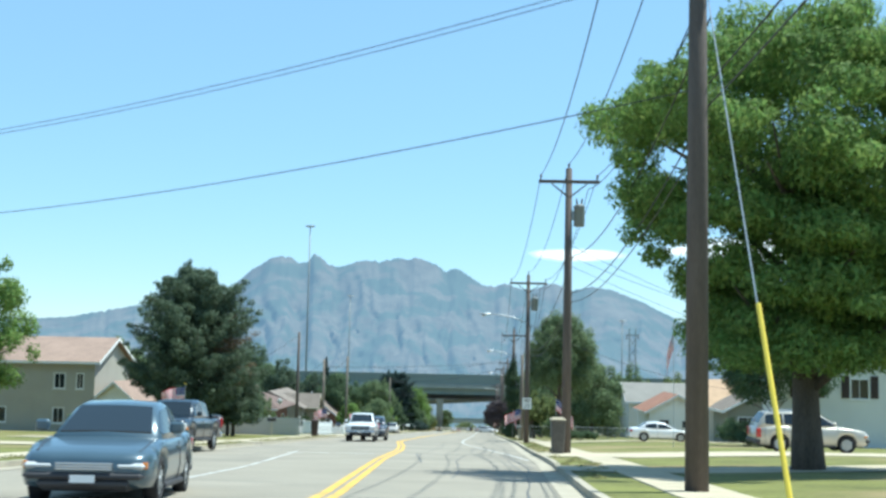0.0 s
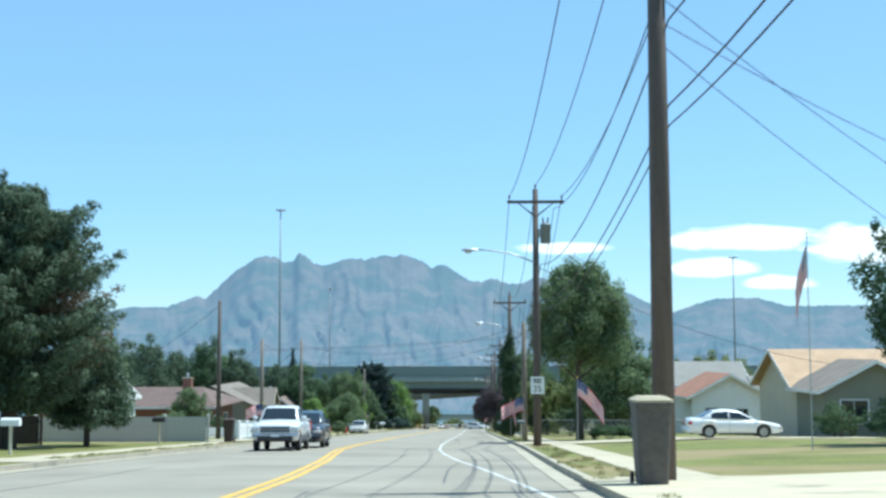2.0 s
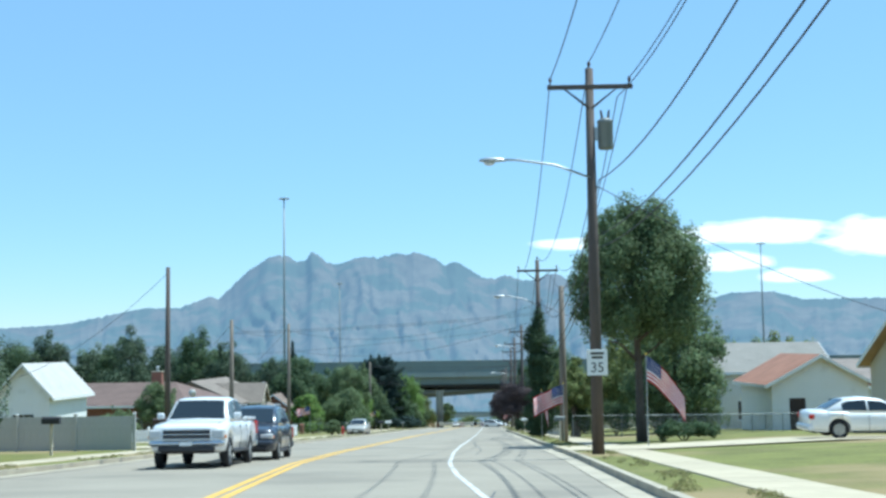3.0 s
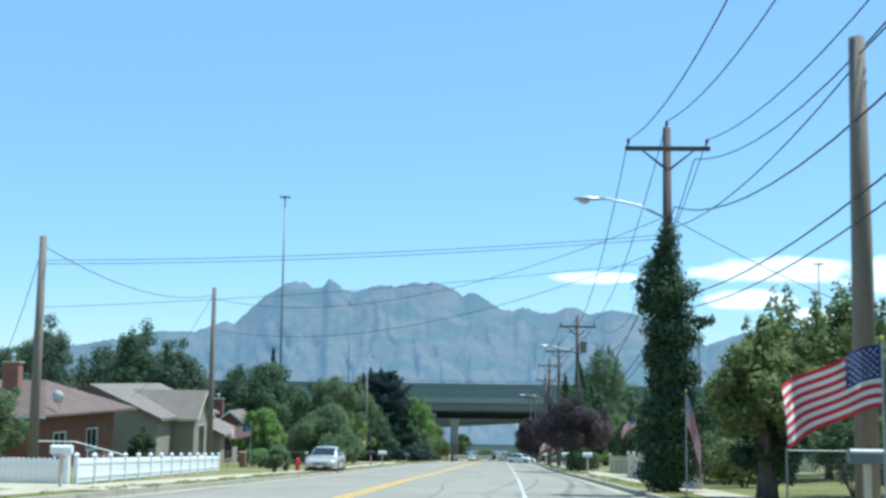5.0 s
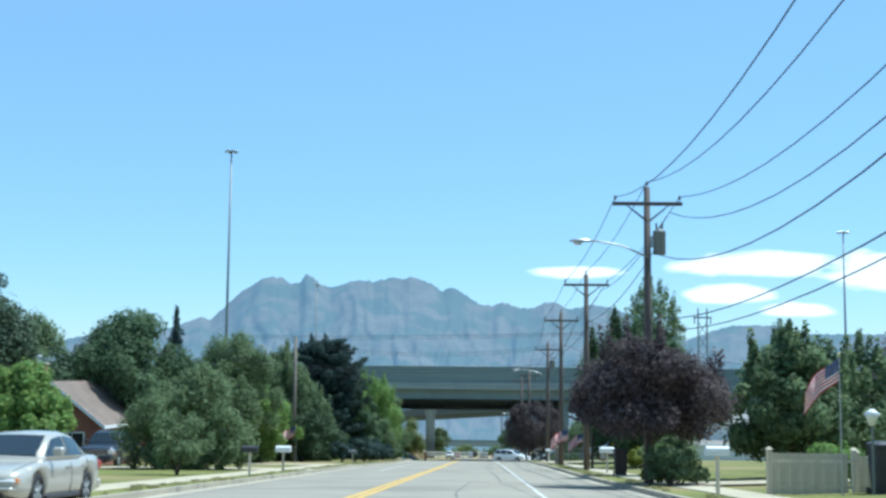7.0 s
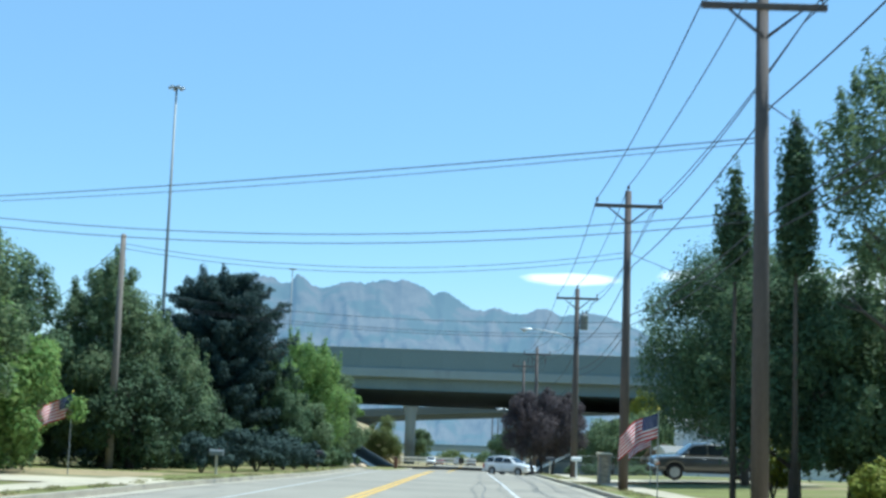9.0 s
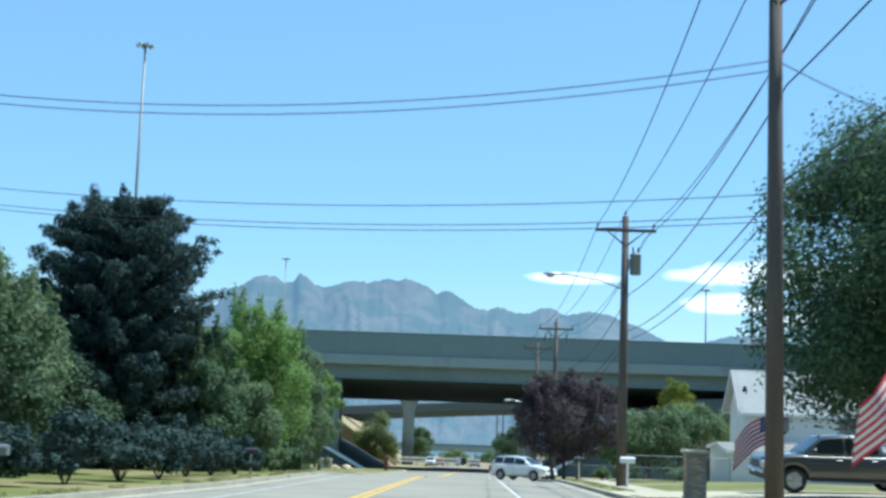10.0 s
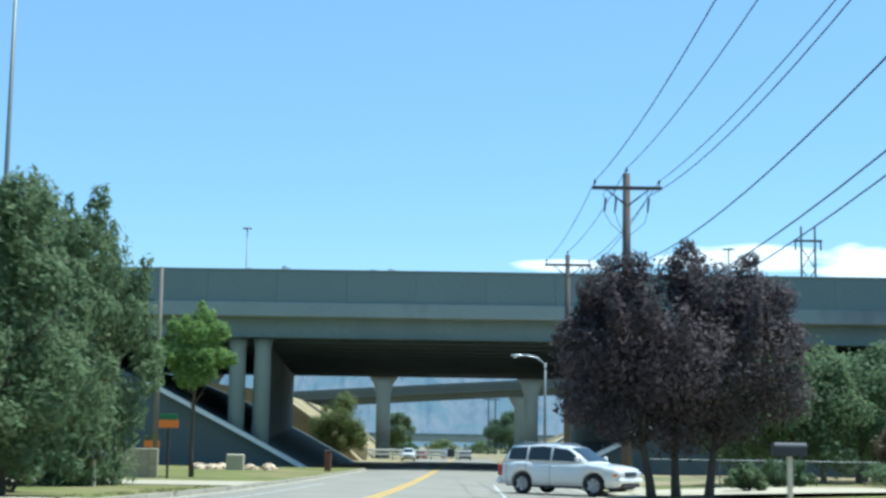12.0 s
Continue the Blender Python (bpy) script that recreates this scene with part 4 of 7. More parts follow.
def flag(x, y, h, label, fly=-1, turn=0.0, width=1.5, staff_h=None, lean=0.0, droop=0.25, seed=1, wave=0.12, staff_mat=None):
    """Striped flag with a starred blue canton on a staff; fly: the side to which it blows."""
    t = thing("flag", label, "flag", upright(x, y, 0.12, turn), "flags along the street")
    hh = width * 0.6
    top = h
    sh = staff_h or (h + 0.08)
    part("staff", Shape().rod((0, 0, -0.25), (lean, 0, sh), 0.02, 0.014, n=8), staff_mat or GALV, t)
    part("finial", Shape().loft([[(lean + math.cos(k) * a, math.sin(k) * a, sh + b) for k in np.linspace(0, 2 * math.pi, 9)[:-1]] for a, b in ((0.012, 0), (0.03, 0.02), (0.03, 0.045), (0.008, 0.07))]), GUARD_YELLOW, t)
    q = random.Random(seed)
    ph = q.uniform(0, 6)
    nx = 26

    def p(u, v):
        px = fly * u * width * (0.24 if droop > 1 else 1 - 0.12 * droop)
        pz = top - v * hh - min(droop, 0.9 if droop > 1 else 1) * width * (0.35 * u + 0.65 * u * u) + 0.03 * math.sin(7 * u + ph)
        py = wave * u ** 0.7 * math.sin(8.5 * u + 2.0 * v + ph) * width
        return (lean + px + 0.02 * fly, py, pz)

    s = Shape()
    for j in range(13):
        for i in range(nx):
            u0, u1, v0, v1 = i / nx, (i + 1) / nx, j / 13, (j + 1) / 13
            blue = i < 10 and j < 7
            s.add([p(u0, v0), p(u1, v0), p(u1, v1), p(u0, v1)], [(0, 1, 2, 3) if fly > 0 else (3, 2, 1, 0)], 2 if blue else (0 if j % 2 == 0 else 1))
    cloth = part("cloth", s, [FLAG_RED, FLAG_WHITE, FLAG_BLUE], t, smooth=True)
    s = Shape()
    for j in range(9):
        for i in range(6 if j % 2 == 0 else 5):
            u, v = (0.035 + 0.062 * i + (0.031 if j % 2 else 0)), 0.06 + 0.053 * j
            for dy in (-0.006, 0.006):
                c = Vector(p(u, v)) + Vector((0, dy, 0))
                s.add([c + Vector((math.cos(a) * k * width, 0, math.sin(a) * k * width)) for n_, (a, k) in enumerate((radians(90 + 36 * m_), 0.014 if m_ % 2 == 0 else 0.006) for m_ in range(10))], [tuple(range(10))])
    tagged(part("stars", s, FLAG_WHITE, cloth), kind="stuff")
    return t


# ---------------------------------------------------------------- house builder
def wall_panel(length, height, holes, t=0.2, gable=0.0):
    """A wall along x from 0 to length, its outer face at y = 0, pierced by holes (x0, x1, z0, z1), in one skin."""
    s = Shape()
    xs = sorted({0.0, length, *[h[0] for h in holes], *[h[1] for h in holes]})
    zs = sorted({-1.4, height, *[h[2] for h in holes], *[h[3] for h in holes]})
    nx, nz = len(xs), len(zs)
    vs = [(x, y, z) for y in (0.0, t) for z in zs for x in xs]
    V = lambda i, j, back=0: back * nx * nz + j * nx + i
    solid = lambda i, j: 0 <= i < nx - 1 and 0 <= j < nz - 1 and not any(h[0] < (xs[i] + xs[i + 1]) / 2 < h[1] and h[2] < (zs[j] + zs[j + 1]) / 2 < h[3] for h in holes)
    fs = []
    for i in range(nx - 1):
        for j in range(nz - 1):
            if not solid(i, j):
                continue
            fs += [(V(i, j), V(i + 1, j), V(i + 1, j + 1), V(i, j + 1)), (V(i, j, 1), V(i, j + 1, 1), V(i + 1, j + 1, 1), V(i + 1, j, 1))]
            for (di, dj), (p, q) in (((-1, 0), ((i, j + 1), (i, j))), ((1, 0), ((i + 1, j), (i + 1, j + 1))), ((0, -1), ((i, j), (i + 1, j))), ((0, 1), ((i + 1, j + 1), (i, j + 1)))):
                if not solid(i + di, j + dj) and not (gable and dj == 1 and j == nz - 2):
                    fs.append((V(*p), V(*p, 1), V(*q, 1), V(*q)))
    if gable:
        n = len(vs)
        vs += [(length / 2, 0.0, height + gable), (length / 2, t, height + gable)]
        top = [V(i, nz - 1) for i in range(nx)]
        topb = [V(i, nz - 1, 1) for i in range(nx)]
        fs += [tuple(top + [n]), tuple(topb[::-1] + [n + 1]), (top[0], n, n + 1, topb[0]), (top[-1], topb[-1], n + 1, n)]
    return s.add(vs, fs)


def window_parts(parent, m, x0, x1, z0, z1, frame_mat, mullions=1):
    """Frame, sill and panes in a hole of a wall; m places the wall."""
    w = new("window")
    w.parent = parent
    w.matrix_basis = m
    s = Shape()
    f = 0.07
    s.box(x0, x0 + f, -0.03, 0.1, z0, z1).box(x1 - f, x1, -0.03, 0.1, z0, z1).box(x0 + f, x1 - f, -0.03, 0.1, z1 - f, z1).box(x0 + f, x1 - f, -0.03, 0.1, z0, z0 + f)
    part("frame", s, frame_mat, w)
    part("sill", Shape().box(x0 - 0.06, x1 + 0.06, -0.08, -0.031, z0 - 0.06, z0 - 0.003), frame_mat, w)
    n = mullions + 1
    for k in range(n):
        a, b = x0 + f + (x1 - x0 - 2 * f) * k / n, x0 + f + (x1 - x0 - 2 * f) * (k + 1) / n
        part("pane", Shape().box(a + 0.004, b - 0.03, 0.03, 0.05, z0 + f, z1 - f), GLASS, w)
        if k:
            part("mullion", Shape().box(a - 0.028, a + 0.002, 0.0, 0.08, z0 + f, z1 - f), frame_mat, w)
    return w


def house(x, y, w, d, eave, rise_, axis, wall, roof, label, turn=0.0, front=(), left=(), right=(), chimney=None, trim=None, h=0.12, over=0.45, hip=0.0, name="house", door=None):
    """A gabled or hipped house; its front faces the viewer (towards -y). axis: the way of the ridge. Openings are (x0, x1, z0, z1)."""
    trim = trim or WHITE_PAINT
    t = thing(name, label, "house", upright(x, y, h, turn))
    gx_, gy_ = (rise_ if axis == "y" and not hip else 0), (rise_ if axis == "x" and not hip else 0)
    doors = [door] if door else []
    part("wall", wall_panel(w, eave, list(front) + doors, gable=gx_), wall, t, at=pose(-w / 2, -d / 2, 0))
    part("wall", wall_panel(w, eave, [], gable=gx_), wall, t, at=pose(w / 2, d / 2, 0, 0, 0, 180))
    part("wall", wall_panel(d - 0.4, eave, list(left), gable=0), wall, t, at=pose(-w / 2, d / 2 - 0.2, 0, 0, 0, -90))
    part("wall", wall_panel(d - 0.4, eave, list(right), gable=0), wall, t, at=pose(w / 2, -d / 2 + 0.2, 0, 0, 0, 90))
    if gy_:
        for sx, tr in ((-1, -90), (1, 90)):
            s = Shape().prism([(-d / 2 + 0.2, eave), (d / 2 - 0.2, eave), (0, eave + gy_)], 0, 0.2)
            part("gable", s, wall, t, at=pose(sx * w / 2, 0, 0, 0, 0, tr))
    for hole, m in [(q, pose(-w / 2, -d / 2, 0)) for q in front] + [(q, pose(-w / 2, d / 2 - 0.2, 0, 0, 0, -90)) for q in left] + [(q, pose(w / 2, -d / 2 + 0.2, 0, 0, 0, 90)) for q in right]:
        window_parts(t, m, *hole, trim)
    if door:
        dd = part("door", Shape().box(door[0] - w / 2 + 0.02, door[1] - w / 2 - 0.02, -d / 2 + 0.05, -d / 2 + 0.1, door[2], door[3] - 0.02, c=0.01), BROWN_WOOD, t)
        part("door_handle", Shape().rod((door[1] - w / 2 - 0.15, -d / 2 + 0.045, 1.0), (door[1] - w / 2 - 0.15, -d / 2 - 0.01, 1.0), 0.025, n=8), CHROME, dd)
    # roof
    def slopes(hw, hd, ax):
        k = rise_ / (hw if ax == "y" else hd)
        z0, z1 = eave - over * k, eave + rise_ + 0.02
        if ax == "y":
            e = hd + over
            a = hip * (hd * 0.9)
            return [[(-hw - over, -e, z0), (0, -e + a * 1.0, z1), (0, e - a, z1), (-hw - over, e, z0)][::-1], [(hw + over, -e, z0), (hw + over, e, z0), (0, e - a, z1), (0, -e + a, z1)][::-1]], a, e, z0, z1
        e = hw + over
        a = hip * (hw * 0.9)
        return [[(-e, -hd - over, z0), (e, -hd - over, z0), (e - a, 0, z1), (-e + a, 0, z1)], [(-e, hd + over, z0), (-e + a, 0, z1), (e - a, 0, z1), (e, hd + over, z0)]], a, e, z0, z1
    quads, a, e, z0, z1 = slopes(w / 2, d / 2, axis)
    for q in quads:
        n = (Vector(q[1]) - Vector(q[0])).cross(Vector(q[3]) - Vector(q[0]))
        q = q if n.z > 0 else q[::-1]
        part("roof", Shape().slab([(p[0], p[1], p[2] + 0.13) for p in q], 0.12), roof, t)
    if hip:
        for sg in (-1, 1):
            if axis == "x":
                tri = [(sg * e, -d / 2 - over, z0), (sg * e, d / 2 + over, z0), (sg * (e - a), 0, z1)]
            else:
                tri = [(-w / 2 - over, sg * e, z0), (w / 2 + over, sg * e, z0), (0, sg * (e - a), z1)]
            vs = [(p[0], p[1], p[2] + 0.13) for p in tri] + [(p[0], p[1], p[2] + 0.01) for p in tri]
            part("roof", Shape().convex(vs, [(0, 1, 2), (3, 4, 5), (0, 1, 4, 3), (1, 2, 5, 4), (2, 0, 3, 5)]), roof, t)
    # fascia boards
    if axis == "x":
        for sy in (-1, 1):
            part("fascia", Shape().box(-e, e, sy * (d / 2 + over) - 0.02, sy * (d / 2 + over) + 0.02, z0 - 0.06, z0 + 0.125), trim, t)
        if not hip:
            for sx in (-1, 1):
                for sy in (-1, 1):
                    part("barge_board", Shape().slab([(sx * (e + 0.02), sy * (d / 2 + over), z0 + 0.12), (sx * (e + 0.02), 0, z1 + 0.12), (sx * (e + 0.02), 0, z1 - 0.08), (sx * (e + 0.02), sy * (d / 2 + over), z0 - 0.08)], 0.03), trim, t)
    else:
        for sx in (-1, 1):
            part("fascia", Shape().box(sx * (w / 2 + over) - 0.02, sx * (w / 2 + over) + 0.02, -e, e, z0 - 0.06, z0 + 0.125), trim, t)
        if not hip:
            for sy in (-1, 1):
                for sx in (-1, 1):
                    part("barge_board", Shape().slab([(sx * (w / 2 + over), sy * (e + 0.02), z0 + 0.12), (0, sy * (e + 0.02), z1 + 0.12), (0, sy * (e + 0.02), z1 - 0.08), (sx * (w / 2 + over), sy * (e + 0.02), z0 - 0.08)], 0.03), trim, t)
    if chimney:
        cx, cy, ch, cmat = chimney
        c = part("chimney", Shape().box(cx - 0.45, cx + 0.45, cy - 0.35, cy + 0.35, eave - 0.2, ch, c=0.02), cmat, t)
        part("cap", Shape().box(cx - 0.52, cx + 0.52, cy - 0.42, cy + 0.42, ch + 0.002, ch + 0.1, c=0.02), KERB, c)
        part("flue", Shape().rod((cx, cy, ch + 0.1), (cx, cy, ch + 0.45), 0.12, n=10), GALV, c)
        part("flue_cap", Shape().rod((cx, cy, ch + 0.46), (cx, cy, ch + 0.56), 0.22, 0.03, n=10), GALV, c)
    return t


# ---------------------------------------------------------------- vehicle builder
CAR_KINDS = {   # body: (y, half width, height of the top); cab: (y, height of the roof, half width of the roof)
    "sedan": dict(W=1.78, R=0.33, axles=(1.42, -1.36), sill=0.22,
                  body=((2.37, 0.62, 0.60), (2.33, 0.74, 0.66), (2.2, 0.83, 0.715), (1.9, 0.875, 0.78), (1.2, 0.89, 0.88), (0.95, 0.89, 0.92), (-1.3, 0.89, 0.96), (-1.75, 0.885, 1.0), (-2.1, 0.86, 1.0), (-2.3, 0.80, 0.97), (-2.37, 0.70, 0.90)),
                  cab=((1.08, 0.93, 0.74), (0.24, 1.37, 0.60), (-0.4, 1.44, 0.61), (-1.05, 1.39, 0.58), (-1.78, 1.02, 0.68)), wide=0.81, sides=((0.80, -0.28), (-0.36, -1.22))),
    "suv": dict(W=1.90, R=0.37, axles=(1.47, -1.40), sill=0.28,
                body=((2.41, 0.66, 0.86), (2.36, 0.80, 0.94), (2.2, 0.89, 1.0), (1.8, 0.93, 1.06), (1.15, 0.95, 1.12), (-1.9, 0.95, 1.16), (-2.25, 0.92, 1.14), (-2.38, 0.86, 1.05)),
                cab=((1.25, 1.13, 0.79), (0.38, 1.66, 0.66), (-0.6, 1.76, 0.68), (-1.95, 1.70, 0.65), (-2.32, 1.20, 0.74)), wide=0.86, sides=((0.92, -0.2), (-0.28, -1.18), (-1.27, -2.0))),
    "pickup": dict(W=2.0, R=0.41, axles=(1.82, -1.78), sill=0.42,
                   body=((2.86, 0.80, 1.05), (2.81, 0.93, 1.12), (2.6, 0.98, 1.18), (1.5, 1.0, 1.26), (-0.85, 1.0, 1.28), (-2.75, 1.0, 1.30), (-2.88, 0.98, 1.28)),
                   cab=((1.52, 1.27, 0.84), (0.84, 1.84, 0.71), (0.0, 1.92, 0.72), (-1.02, 1.88, 0.71), (-1.22, 1.30, 0.80)), wide=0.90, sides=((1.18, 0.18), (0.08, -0.96))),
}
SECTION = ((0.78, 0.0), (0.95, 0.05), (1.0, 0.38), (0.985, 0.68), (0.955, 0.86), (0.88, 0.965), (0.60, 1.0), (0.0, 1.014))


def along(rows, y):
    """Values between rows that run from the front to the rear."""
    if y >= rows[0][0]:
        return rows[0][1:]
    for p, q in zip(rows, rows[1:]):
        if y >= q[0]:
            u = (p[0] - y) / (p[0] - q[0])
            return tuple(a + (b - a) * u for a, b in zip(p[1:], q[1:]))
    return rows[-1][1:]


def vehicle(kind, at, colour, label, front_trim=None, group=""):
    """A car built round its own middle: it faces +y. kind: sedan, suv or pickup."""
    K = CAR_KINDS[kind]
    t = thing({"sedan": "car", "suv": "suv", "pickup": "pickup_truck"}[kind], label, "pickup truck" if kind == "pickup" else "car", at, group)
    R, sill, body, cab = K["R"], K["sill"], K["body"], K["cab"]
    arch = R * 1.17
    fy, ry = body[0][0], body[-1][0]

    def under(y):
        """Lower edge of the side: it lifts over the wheels."""
        z = sill + 0.10 * max(0.0, abs(y) - fy + 0.25) / 0.25
        for ax in K["axles"]:
            if abs(y - ax) < arch:
                z = max(z, R + math.sqrt(arch * arch - (y - ax) ** 2) * 0.98)
        return z

    ys = {b[0] for b in body}
    for ax in K["axles"]:
        ys |= {round(ax + arch * math.cos(math.pi * k / 10), 4) for k in range(11)} | {ax + arch + 0.002, ax - arch - 0.002}
    rings = []
    for y in sorted((y for y in ys if ry <= y <= fy), reverse=True):
        w, zt = along(body, y)
        zb = min(under(y), zt - 0.12)
        half = [(w * fx, y, zb + (zt - zb) * fz) for fx, fz in SECTION]
        rings.append(half + [(-x, y_, z) for x, y_, z in reversed(half[:-1])])
    part("body", Shape().loft([r[::-1] for r in rings]), colour, t, smooth=True)
    part("underbody", Shape().box(-K["W"] / 2 + 0.30, K["W"] / 2 - 0.30, ry + 0.12, fy - 0.12, sill - 0.02, sill + 0.42, c=0.04), PLASTIC_DARK, t)

    # cabin: a painted shell with the panes laid into it
    def roof(y):
        z, w = along(cab, y)
        return z, w

    def belt(y):
        return along(body, y)[1] - 0.05

    def side_x(y, z):
        z1, wt = roof(y)
        z0 = belt(y)
        return K["wide"] + (wt - K["wide"]) * min(1.0, max(0.0, (z - z0) / max(0.06, z1 - 0.06 - z0)))

    shell = []
    for y, z1, wt in cab:
        z0 = belt(y)
        e = max(z0 + 0.01, z1 - 0.06)
        half = [(K["wide"], y, z0), ((K["wide"] + wt) / 2, y, (z0 + e) / 2), (wt, y, e), (wt - 0.08, y, max(z1 - 0.008, e + 0.005)), (0.0, y, z1 + 0.014)]
        shell.append((half + [(-x, y_, z) for x, y_, z in reversed(half[:-1])])[::-1])
    part("cabin", Shape().loft(shell), colour, t, smooth=True)
    for sx in (-1, 1):
        for ya, yb in K["sides"]:
            ring_s = []
            for i in range(8):
                y = ya + (yb - ya) * i / 7
                lo = belt(y) + 0.085
                hi = max(lo + 0.015, roof(y)[0] - 0.085)
                ring_s.append([(sx * (side_x(y, z) + o), y, z) for z, o in ((lo, 0.012), (hi, 0.012), (hi, -0.02), (lo, -0.02))])
            if sx > 0:
                ring_s = [r[::-1] for r in ring_s]
            part("side_window", Shape().loft(ring_s), CAR_GLASS, t)
        for ya, yb in K["sides"]:
            w, zt = along(body, yb - 0.04)
            zb = under(yb - 0.04)
            line_ = [(sx * (w * fx + 0.003), yb - 0.04, zb + (zt - zb) * fz) for fx, fz in SECTION[1:5]]
            part("door_gap", Shape().tube(line_, 0.007, 5), PLASTIC_DARK, t)
            w, zt = along(body, yb + 0.16)
            part("door_handle", Shape().box(sx * (w * 0.968), sx * (w * 0.968 + 0.035), yb + 0.06, yb + 0.26, zt - 0.19, zt - 0.155, c=0.008), colour if kind != "pickup" else CHROME, t)
        m0 = cab[0]
        arm_y = m0[0] - 0.34
        part("mirror", Shape().box(sx * (K["wide"] + 0.05), sx * (K["wide"] + 0.25), arm_y - 0.06, arm_y + 0.06, belt(arm_y) + 0.09, belt(arm_y) + 0.26, c=0.035), colour, t)
        part("sill_trim", Shape().box(sx * (K["W"] / 2 - 0.06), sx * (K["W"] / 2 - 0.012), K["axles"][1] + arch + 0.05, K["axles"][0] - arch - 0.05, sill - 0.03, sill + 0.05, c=0.015), PLASTIC_DARK, t)
    for nm, (p, q) in (("windscreen", (cab[0], cab[1])), ("rear_window", (cab[-1], cab[-2]))):
        ring_s = []
        for i in range(5):
            u = 0.07 + 0.85 * i / 4
            y, z, w = (p[k] + (q[k] - p[k]) * u for k in range(3))
            row = [(c * (w - 0.085), y, z + 0.014 * (1 - c * c) + 0.012) for c in (-1, -0.5, 0, 0.5, 1)]
            ring_s.append(row + [(x, y_, z_ - 0.03) for x, y_, z_ in reversed(row)])
        part(nm, Shape().loft(ring_s), CAR_GLASS, t)
    # wheels
    for ax in K["axles"]:
        for sx in (-1, 1):
            x1 = sx * (K["W"] / 2 - 0.02)
            w = new("wheel")
            w.parent = t
            w.matrix_basis = pose(x1, ax, R, 0, 90 * sx, 0)
            prof = [(R * 0.62, -0.2), (R * 0.93, -0.2), (R, -0.15), (R, -0.03), (R * 0.95, 0.0), (R * 0.68, 0.0), (R * 0.65, -0.03)]
            part("tyre", Shape().loft([[(math.cos(2 * math.pi * k / 24) * a, math.sin(2 * math.pi * k / 24) * a, b) for k in range(24)] for a, b in prof], caps=False), BLACK, w, smooth=True)
            s = Shape().rod((0, 0, -0.09), (0, 0, -0.08), R * 0.66, n=20)
            for k in range(6):
                a = 2 * math.pi * k / 6
                s.slab([(math.cos(a + q) * rr, math.sin(a + q) * rr, -0.012) for q, rr in ((-0.5, 0.07), (-0.2, R * 0.66), (0.2, R * 0.66), (0.5, 0.07))], 0.03)
            s.rod((0, 0, -0.05), (0, 0, -0.002), 0.07, 0.05, n=12)
            part("rim", s, GALV, w)
    # front and rear
    fw, ft = body[1][1], body[0][2]
    fb = sill + 0.10
    tall = (ft - fb) * (0.50 if kind == "pickup" else 0.36)
    gw = fw * (0.66 if kind == "pickup" else 0.50)
    part("grille", Shape().box(-gw, gw, fy - 0.03, fy + 0.025, ft - tall - 0.02, ft - 0.02, c=0.015), PLASTIC_DARK, t)
    for k in range(3):
        z = ft - 0.035 - (tall - 0.03) * k / 2
        part("grille_bar", Shape().box(-gw, gw, fy + 0.02, fy + 0.045, z - 0.014, z + 0.014, c=0.005), CHROME, t)
    bz = ft - tall - 0.05
    part("front_bumper", Shape().box(-fw * 1.06, fw * 1.06, fy - 0.16, fy + 0.075, fb + (bz - fb) * 0.30, bz, c=0.06), front_trim or colour, t)
    part("air_intake", Shape().box(-fw * 0.8, fw * 0.8, fy - 0.16, fy + 0.04, fb - 0.06, fb + (bz - fb) * 0.28, c=0.03), PLASTIC_DARK, t)
    part("number_plate", Shape().box(-0.16, 0.16, fy + 0.076, fy + 0.085, bz - 0.13, bz - 0.03), SIGN_WHITE, t)
    for sx in (-1, 1):
        lh = min(tall, 0.26)
        lamp = part("headlight", Shape().box(sx * (gw + 0.03), sx * fw * 1.06, fy - 0.20, fy + 0.02, ft - lh - 0.01, ft - 0.02, c=0.04), LAMP_CLEAR, t)
        part("indicator", Shape().box(sx * fw * 0.98, sx * fw * 1.09, fy - 0.24, fy - 0.06, ft - lh, ft - lh + 0.09, c=0.01), LAMP_AMBER, lamp)
        rw, rt = body[-2][1], body[-1][2]
        part("tail_light", Shape().box(sx * rw * 0.80, sx * rw * 1.03, ry - 0.02, ry + 0.16, rt - (0.42 if kind != "sedan" else 0.2), rt - 0.03, c=0.025), LAMP_RED, t)
    rw = body[-2][1]
    part("rear_bumper", Shape().box(-rw * 1.03, rw * 1.03, ry - 0.08, ry + 0.14, sill + 0.06, sill + 0.28, c=0.05), front_trim or colour, t)
    for sx in (-1, 1):
        part("bonnet_gap", Shape().tube([(sx * along(body, y)[0] * 0.80, y, along(body, y)[1] - 0.004) for y in (cab[0][0] + 0.05, (cab[0][0] + fy) / 2, fy - 0.22)], 0.007, 5), PLASTIC_DARK, t)
    if kind == "pickup":
        part("bed_floor", Shape().box(-0.8, 0.8, -2.72, cab[-1][0] - 0.12, 1.322, 1.33), PLASTIC_DARK, t)
        for sx in (-1, 1):
            part("bed_rail", Shape().box(sx * 0.82, sx * 0.97, -2.76, cab[-1][0] - 0.05, 1.28, 1.37, c=0.02), colour, t)
        part("tailgate", Shape().box(-0.81, 0.81, -2.87, -2.79, 1.26, 1.37, c=0.02), colour, t)
    if kind == "suv":
        for sx in (-1, 1):
            part("roof_rail", Shape().tube([(sx * 0.56, 0.15, 1.70), (sx * 0.58, -0.1, 1.78), (sx * 0.58, -1.5, 1.80), (sx * 0.55, -1.8, 1.72)], 0.02, 6), GALV, t)
    return t


